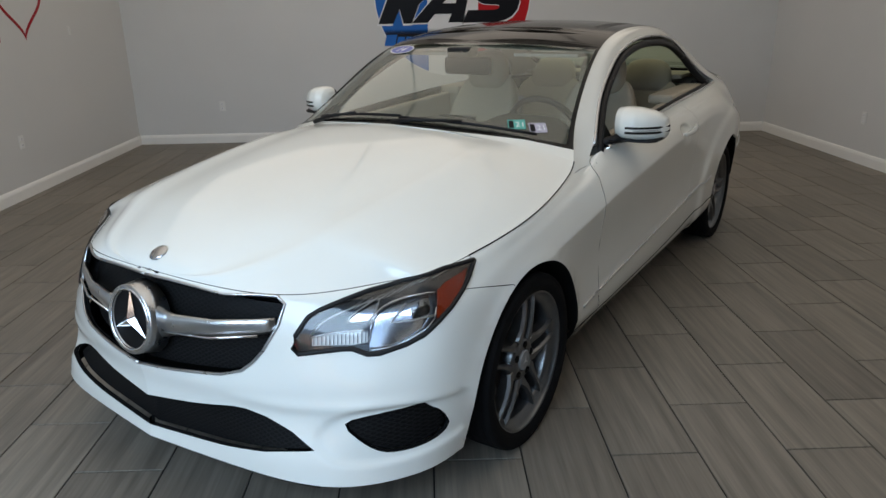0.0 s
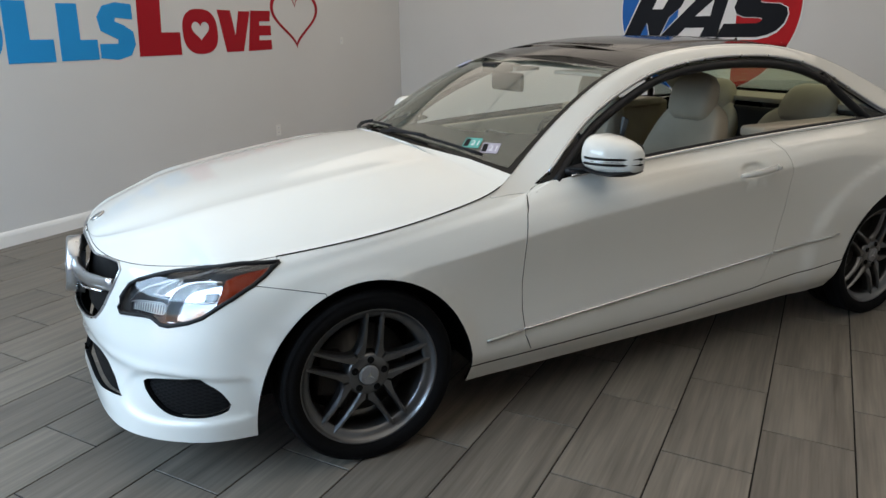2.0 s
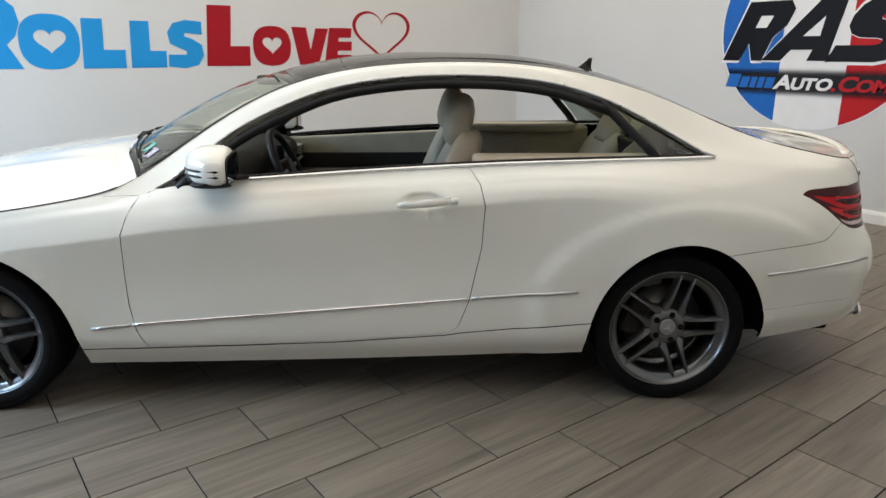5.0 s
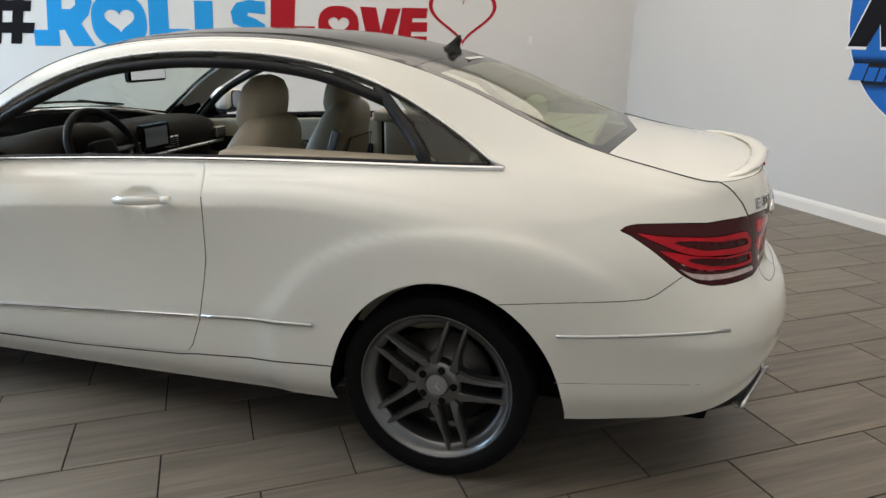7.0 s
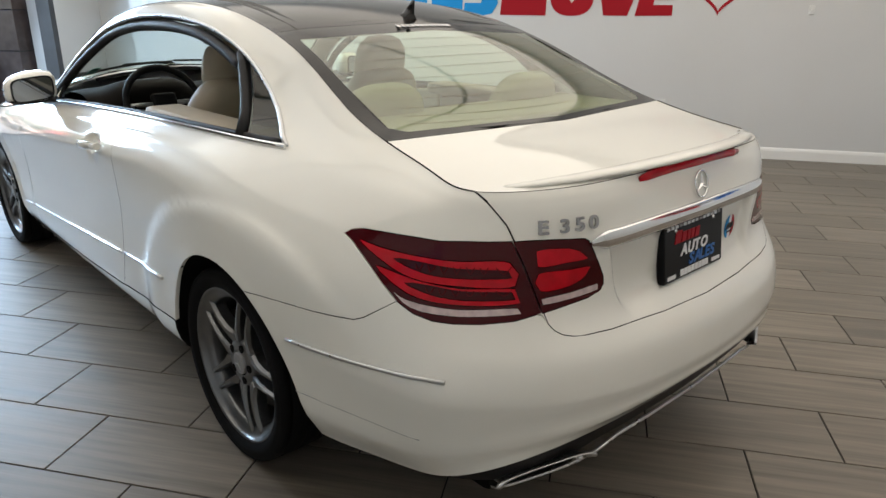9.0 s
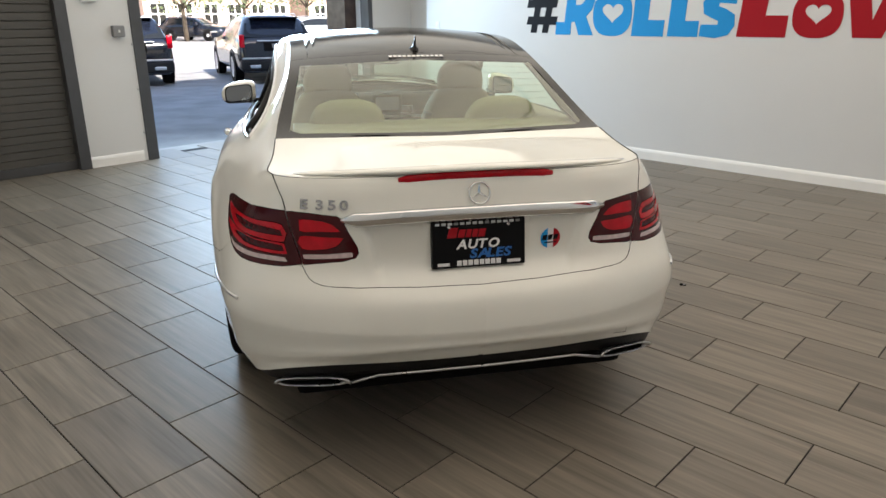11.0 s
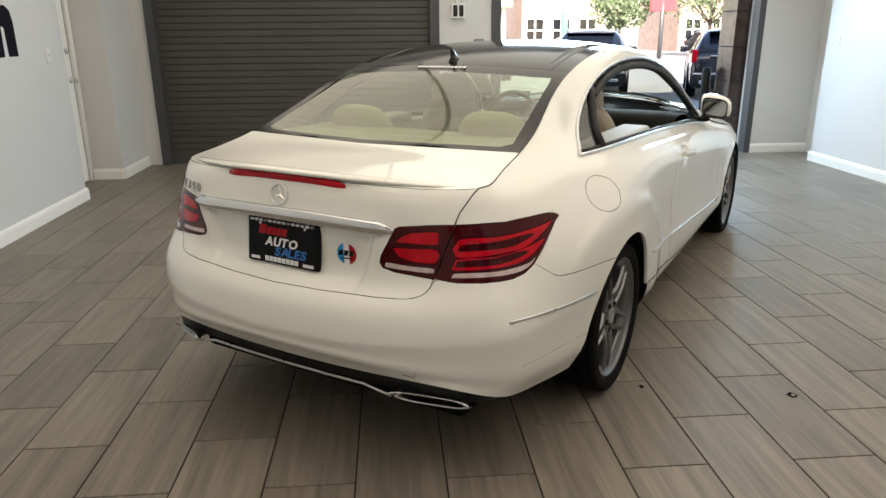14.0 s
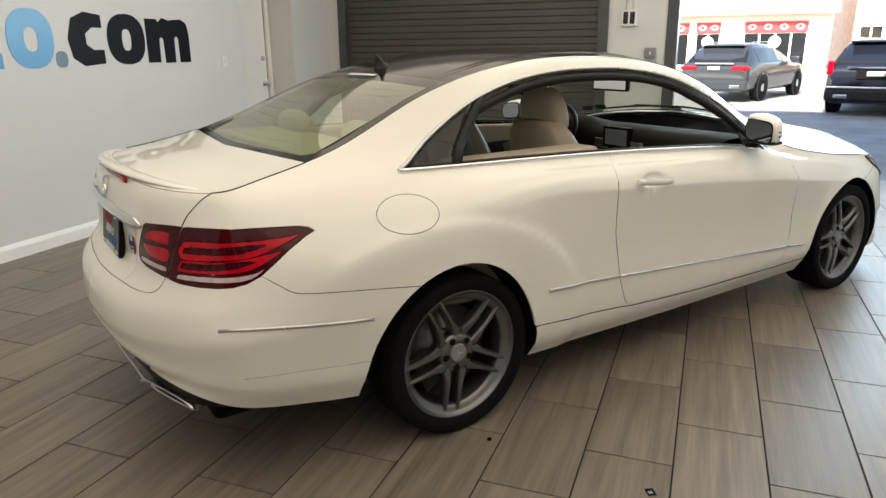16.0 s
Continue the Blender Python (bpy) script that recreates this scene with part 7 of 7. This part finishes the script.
def brick_house(x0, x1, y, storeys, nwin):
    t = thing("brick_house", Matrix.Translation((x0, y, -0.03)), "red brick house with white sash windows", "house", "houses across the street")
    w, h = x1 - x0, storeys * 3.0 + 0.6
    part("wall", box(0, -9, 0, w, 0, h), BRICK, t)
    part("roof", box(-0.2, -9.2, h, w + 0.2, 0.25, h + 0.35), PALE, t)
    for s in range(storeys):
        for i in range(nwin):
            cx = (i + 0.5) * w / nwin
            z = 0.9 + s * 3.0
            win = part("window", box(cx - 0.6, -0.05, z, cx + 0.6, 0.04, z + 1.5), PANE, t)
            part("window_frame", merge(bmesh.new(), plate([(-0.68, -0.08), (0.68, -0.08), (0.68, 1.58), (-0.68, 1.58)], 0.08, None, [[(-0.58, 0.02), (-0.05, 0.02), (-0.05, 0.7), (-0.58, 0.7)], [(0.05, 0.02), (0.58, 0.02), (0.58, 0.7), (0.05, 0.7)], [(-0.58, 0.8), (-0.05, 0.8), (-0.05, 1.48), (-0.58, 1.48)], [(0.05, 0.8), (0.58, 0.8), (0.58, 1.48), (0.05, 1.48)]]), Matrix.Translation((cx, 0.02, z)) @ Matrix.Rotation(math.pi / 2, 4, "X") @ Matrix.Scale(-1, 4, (0, 0, 1))), TRIM, win)
    return t


brick_house(-14.5, -7.0, -42, 3, 4)
brick_house(-33.0, -20.0, -46, 2, 6)
brick_house(-52.0, -35.0, -46, 3, 7)


def tree(x, y, h, r, seed):
    rnd = random.Random(seed)
    t = thing("tree", Matrix.Translation((x, y, -0.03)), "leafy green street tree", "tree", "street trees")
    part("trunk", tube([(0, 0, 0), (0.05, 0, h * 0.35), (0.1, 0.1, h * 0.6)], [0.16, 0.12, 0.07], 8), BARK, t)
    for i in range(5):
        a = i * 1.26
        part("limb", tube([(0.05, 0, h * 0.35), (math.cos(a) * r * 0.5, math.sin(a) * r * 0.5, h * 0.6), (math.cos(a) * r * 0.8, math.sin(a) * r * 0.8, h * 0.75)], [0.07, 0.045, 0.02], 6), BARK, t)
    vs, fs = [], []
    for i in range(2600):
        d = Vector((rnd.gauss(0, 1), rnd.gauss(0, 1), rnd.gauss(0, 0.8))).normalized() * (rnd.random() ** 0.45)
        q = Vector((d.x * r, d.y * r, h * 0.66 + d.z * h * 0.36))
        q += noise.noise_vector(q * 0.9 + Vector((seed, 0, 0))) * 0.6
        u, w = (Vector((rnd.gauss(0, 1), rnd.gauss(0, 1), rnd.gauss(0, 1))).normalized() * 0.16 for _ in (0, 1))
        b = len(vs)
        vs += [q, q + u, q + u * 0.6 + w, q + w * 0.8]
        fs.append((b, b + 1, b + 2, b + 3))
    me = bpy.data.meshes.new("crown")
    me.from_pydata([tuple(v) for v in vs], [], fs)
    me.materials.append(LEAF)
    new("crown", me).parent = t
    return t


for x, y, h, r, sd in ((-11.4, -34, 4.4, 1.9, 1), (-17.5, -35, 5.4, 3.0, 2), (-23, -37, 5.5, 3.0, 3), (-29, -38, 6.0, 3.2, 4), (-41, -40, 6.0, 3.4, 5)):
    tree(x, y, h, r, sd)
pole = thing("street_pole", Matrix.Translation((-7.1, -30, -0.03)), "green painted steel street pole", "pole")
part("shaft", tube([(0, 0, 0), (0, 0, 9)], [0.2, 0.13], 14), mat("green_paint", (0.18, 0.38, 0.28), 0.5, noise_amt=0.1), pole)
st = thing("street_sign", Matrix.Translation((-13.2, -32, -0.03)), "red street sign on a dark post", "sign")
part("post", tube([(0, 0, 0), (0, 0, 3.6)], 0.12, 10), STEEL, st)
part("board", box(-0.75, -0.08, 2.6, 0.75, 0.08, 3.6, 0.03), mat("sign_board_red", (0.55, 0.04, 0.05), 0.4, noise_amt=0.1), st)


def vehicle(name, m, paint, label, suv=True, length=4.7, group="parked vehicles"):
    """A road vehicle with its rear at x = 0, pointing along -x... the tail faces +y."""
    t = thing(name, m, label, "car", group)
    h, belt = (1.53, 0.99) if suv else (1.47, 0.96)
    W, k = 0.94, length / 4.7
    # from the tail: distance, top, half width below, half width of the roof
    st = [(0.0, 0.62, 0.76, 0.60), (0.015, belt - 0.12, 0.84, 0.70), (0.05, belt - 0.01, 0.87, 0.74), (0.10, belt + 0.03, 0.88, 0.72), (0.42 if suv else 0.55, h - 0.06, 0.91, 0.60), (0.75, h - 0.015, 0.93, 0.61), (1.4, h, W, 0.63), (2.1, h - 0.02, W, 0.63), (2.55, h - 0.09, W, 0.62), (3.25, belt + 0.06, W, 0.72), (3.40, belt + 0.02, W, 0.78), (4.1, belt - 0.06, 0.92, 0.74), (4.5, belt - 0.16, 0.86, 0.68), (4.66, 0.72, 0.78, 0.6), (4.7, 0.5, 0.7, 0.5)]
    def ring(d, top, wl, wr, grow=0.0):
        b = min(belt - 0.02, top - 0.03)
        half = [(wl * 0.88, 0.26), (wl - 0.01, 0.36), (wl, 0.55), (wl * 0.995, 0.72), (wl * 0.965, b), (min(wr + 0.05, wl * 0.93), top - 0.09 if top > belt + 0.1 else top - 0.018), (wr - 0.04, top - 0.025 if top > belt + 0.1 else top - 0.006), (wr * 0.5, top)]
        half = [(x + grow, z + grow * 0.5) for x, z in half]
        return [Vector((x, -d * k, z)) for x, z in half] + [Vector((-x, -d * k, z)) for x, z in half[::-1]]
    bm = bmesh.new()
    rows = [[bm.verts.new(q) for q in ring(*r)] for r in st]
    for a, b in zip(rows, rows[1:]):
        for i in range(16):
            bm.faces.new((a[i], a[(i + 1) % 16], b[(i + 1) % 16], b[i])).smooth = True
    bm.faces.new(rows[0][::-1]), bm.faces.new(rows[-1])
    bmesh.ops.recalc_face_normals(bm, faces=bm.faces)
    part("body", bm, paint, t)
    def glazing(name, quads):
        bm = bmesh.new()
        for qd in quads:
            bm.faces.new([bm.verts.new(q) for q in qd])
        bmesh.ops.remove_doubles(bm, verts=bm.verts, dist=0.001)
        bmesh.ops.recalc_face_normals(bm, faces=bm.faces)
        bmesh.ops.solidify(bm, geom=bm.faces[:], thickness=0.004)
        part(name, bm, PANE, t)
    g = [ring(*r, 0.006) for r in st]
    inset = lambda p, q, f: p.lerp(q, f)
    lift = Vector((0, 0.012, 0.012))
    glazing("rear_window", [[inset(g[3][5], g[4][5], 0.06) + lift, inset(g[3][10], g[4][10], 0.06) + lift, inset(g[3][10], g[4][10], 0.86) + lift, inset(g[3][5], g[4][5], 0.86) + lift]])
    glazing("windscreen", [[g[8][5] - lift * Vector((0, 1, -1)), g[8][10] - lift * Vector((0, 1, -1)), g[9][10] - lift * Vector((0, 1, -1)), g[9][5] - lift * Vector((0, 1, -1))]])
    for lo, hi in ((4, 5), (11, 10)):
        glazing("side_window", [[inset(g[i][lo], g[i][hi], 0.08), inset(g[i + 1][lo], g[i + 1][hi], 0.08), inset(g[i + 1][lo], g[i + 1][hi], 0.9), inset(g[i][lo], g[i][hi], 0.9)] for i in (5, 6, 7, 8)])
    part("roof_spoiler", box(-0.56, -0.48 if suv else -0.6, h - 0.075, 0.56, -0.28 if suv else -0.4, h - 0.045, 0.012), paint, t)
    part("rear_bumper", box(-0.88, -0.30, 0.30, 0.88, 0.04, 0.56, 0.07, seg=3), BLACK if suv else paint, t)
    if suv:
        part("bumper_band", box(-0.85, -0.28, 0.555, 0.85, 0.03, 0.60, 0.02), SATIN, t)
        part("plate_recess", box(-0.34, -0.01, 0.74, 0.34, 0.022, 0.93, 0.01), DARK, t)
    part("number_plate", box(-0.16, 0.0, 0.80, 0.16, 0.03, 0.90, 0.01), GREYP, t)
    part("tailgate_trim", box(-0.5, -0.01, 0.95, 0.5, 0.035, 0.98, 0.01), CHROME, t)
    for s in (1, -1):
        part("tail_lamp", box(min(0.77 * s, 0.885 * s), -0.16, 0.82, max(0.77 * s, 0.885 * s), 0.005, 1.10, 0.03) if suv else box(min(0.45 * s, 0.89 * s), -0.14, 0.80, max(0.45 * s, 0.89 * s), 0.01, 0.90, 0.025), REDLENS, t)
        part("exhaust", box(min(0.45 * s, 0.70 * s), -0.02, 0.36, max(0.45 * s, 0.70 * s), 0.06, 0.44, 0.02), CHROME, t)
        part("roof_rail", tube([(0.60 * s, -0.7 * k, h - 0.03), (0.61 * s, -0.9 * k, h + 0.02), (0.62 * s, -2.0 * k, h + 0.02), (0.62 * s, -2.3 * k, h - 0.05)], 0.014, 6), SATIN, t)
        part("door_mirror", box(min(0.93 * s, 1.12 * s), -3.12 * k, belt - 0.02, max(0.93 * s, 1.12 * s), -2.98 * k, belt + 0.14, 0.03), paint, t)
        for wx in (0.95, length - 0.92):
            wl = part("wheel", revolve([(0.1, -0.11), (0.33, -0.11), (0.35, -0.07), (0.35, 0.07), (0.33, 0.11), (0.24, 0.11)], 32, "x"), RUBBER, t)
            wl.location = (s * 0.835, -wx, 0.35)
            arch_ = revolve([(0.34, 0.0), (0.345, 0.012), (0.39, 0.012), (0.40, 0.0)], 32, "x")
            part("wheel_arch", merge(bmesh.new(), arch_, Matrix.Translation((s * 0.93, -wx, 0.37)) @ (Matrix.Identity(4) if s > 0 else Matrix.Scale(-1, 4, (1, 0, 0)))), BLACK, t)
            part("rim", revolve([(0.24, 0.11 * s), (0.20, 0.09 * s), (0.06, 0.10 * s), (0.001, 0.105 * s)], 24, "x"), RIMS, wl)
    return t


CB, CG, CW, CS = mat("navy_paint", (0.006, 0.008, 0.014), 0.2, coat=0.6, spec=0.3), mat("grey_paint", (0.022, 0.027, 0.033), 0.22, coat=0.6, spec=0.3), mat("far_white_paint", (0.7, 0.7, 0.7), 0.25, coat=0.6), mat("silver_paint", (0.32, 0.34, 0.36), 0.25, metal=0.4, coat=0.6)
vehicle("suv", Matrix.Translation((-2.28, -8.05, -0.03)) @ Matrix.Rotation(radians(-18), 4, "Z"), CB, "dark blue parked SUV seen from behind")
vehicle("station_wagon", Matrix.Translation((0.72, -11.6, -0.03)) @ Matrix.Rotation(radians(-22), 4, "Z"), CG, "grey station wagon with red tail lamps", False)
vehicle("suv", Matrix.Translation((-5.1, -6.6, -0.03)) @ Matrix.Rotation(radians(-22), 4, "Z"), CB, "dark blue parked SUV beside the gateway")
for i, (x, y, pnt, a) in enumerate(((-9.0, -27, CW, 80), (-17.7, -37.9, CB, 205), (-23.6, -35.9, CW, 230), (-23.5, -28, CS, 90), (-28.5, -27, CS, 92), (2.5, -26, mat("maroon_paint", (0.25, 0.02, 0.03), 0.25, coat=0.7), 88))):
    vehicle("parked_car", Matrix.Translation((x, y, -0.03)) @ Matrix.Rotation(radians(a), 4, "Z"), pnt, "car parked along the far kerb", False)

# ---- floor tiles ----
TW, TL = 0.3065, 0.613
floor = tagged(obj("floor", box(-3.0, -0.12, -0.1, 5.7, YB + 0.30, -0.004), GROUT), "grey wood-look porcelain tiles laid in running bond", "floor", kind="structure")
def one_tile():
    return box(-TW / 2 + 0.0028, -TL / 2 + 0.0028, -0.012, TW / 2 - 0.0028, TL / 2 - 0.0028, 0.0, 0.0012, seg=1)
tile_me = bpy.data.meshes.new("tile")
bm = one_tile()
bm.to_mesh(tile_me)
bm.free()
tile_me.materials.append(TILE)
rest = bmesh.new()
for i in range(-9, 22):
    x = 3.175 - TW * (i - 0.5)
    if not -2.85 < x < 5.75:
        continue
    odd = 0.0 if i % 2 else TW
    for j in range(-8, 12):
        y = 3.70 + odd + TL * (j + 0.5)
        if -0.2 < y <= 0.15 and not -2.0 < x < 1.2:
            merge(rest, box(x - TW / 2 + 0.0028, -0.08, -0.012, x + TW / 2 - 0.0028, y + TL / 2 - 0.0028, 0.0, 0.0012, seg=1))
        if not 0.15 < y < YB + 0.45 and not (-0.2 < y <= 0.15 and -2.0 < x < 1.2):
            continue
        if -0.95 < x < 5.0 and 1.4 < y < 9.0:
            o = new("tile", tile_me)
            o.parent, o.location = floor, (x, y, 0)
        else:
            merge(rest, one_tile(), Matrix.Translation((x, y, 0)))
tagged(part("outer_tiles", rest, TILE, floor), kind="stuff")
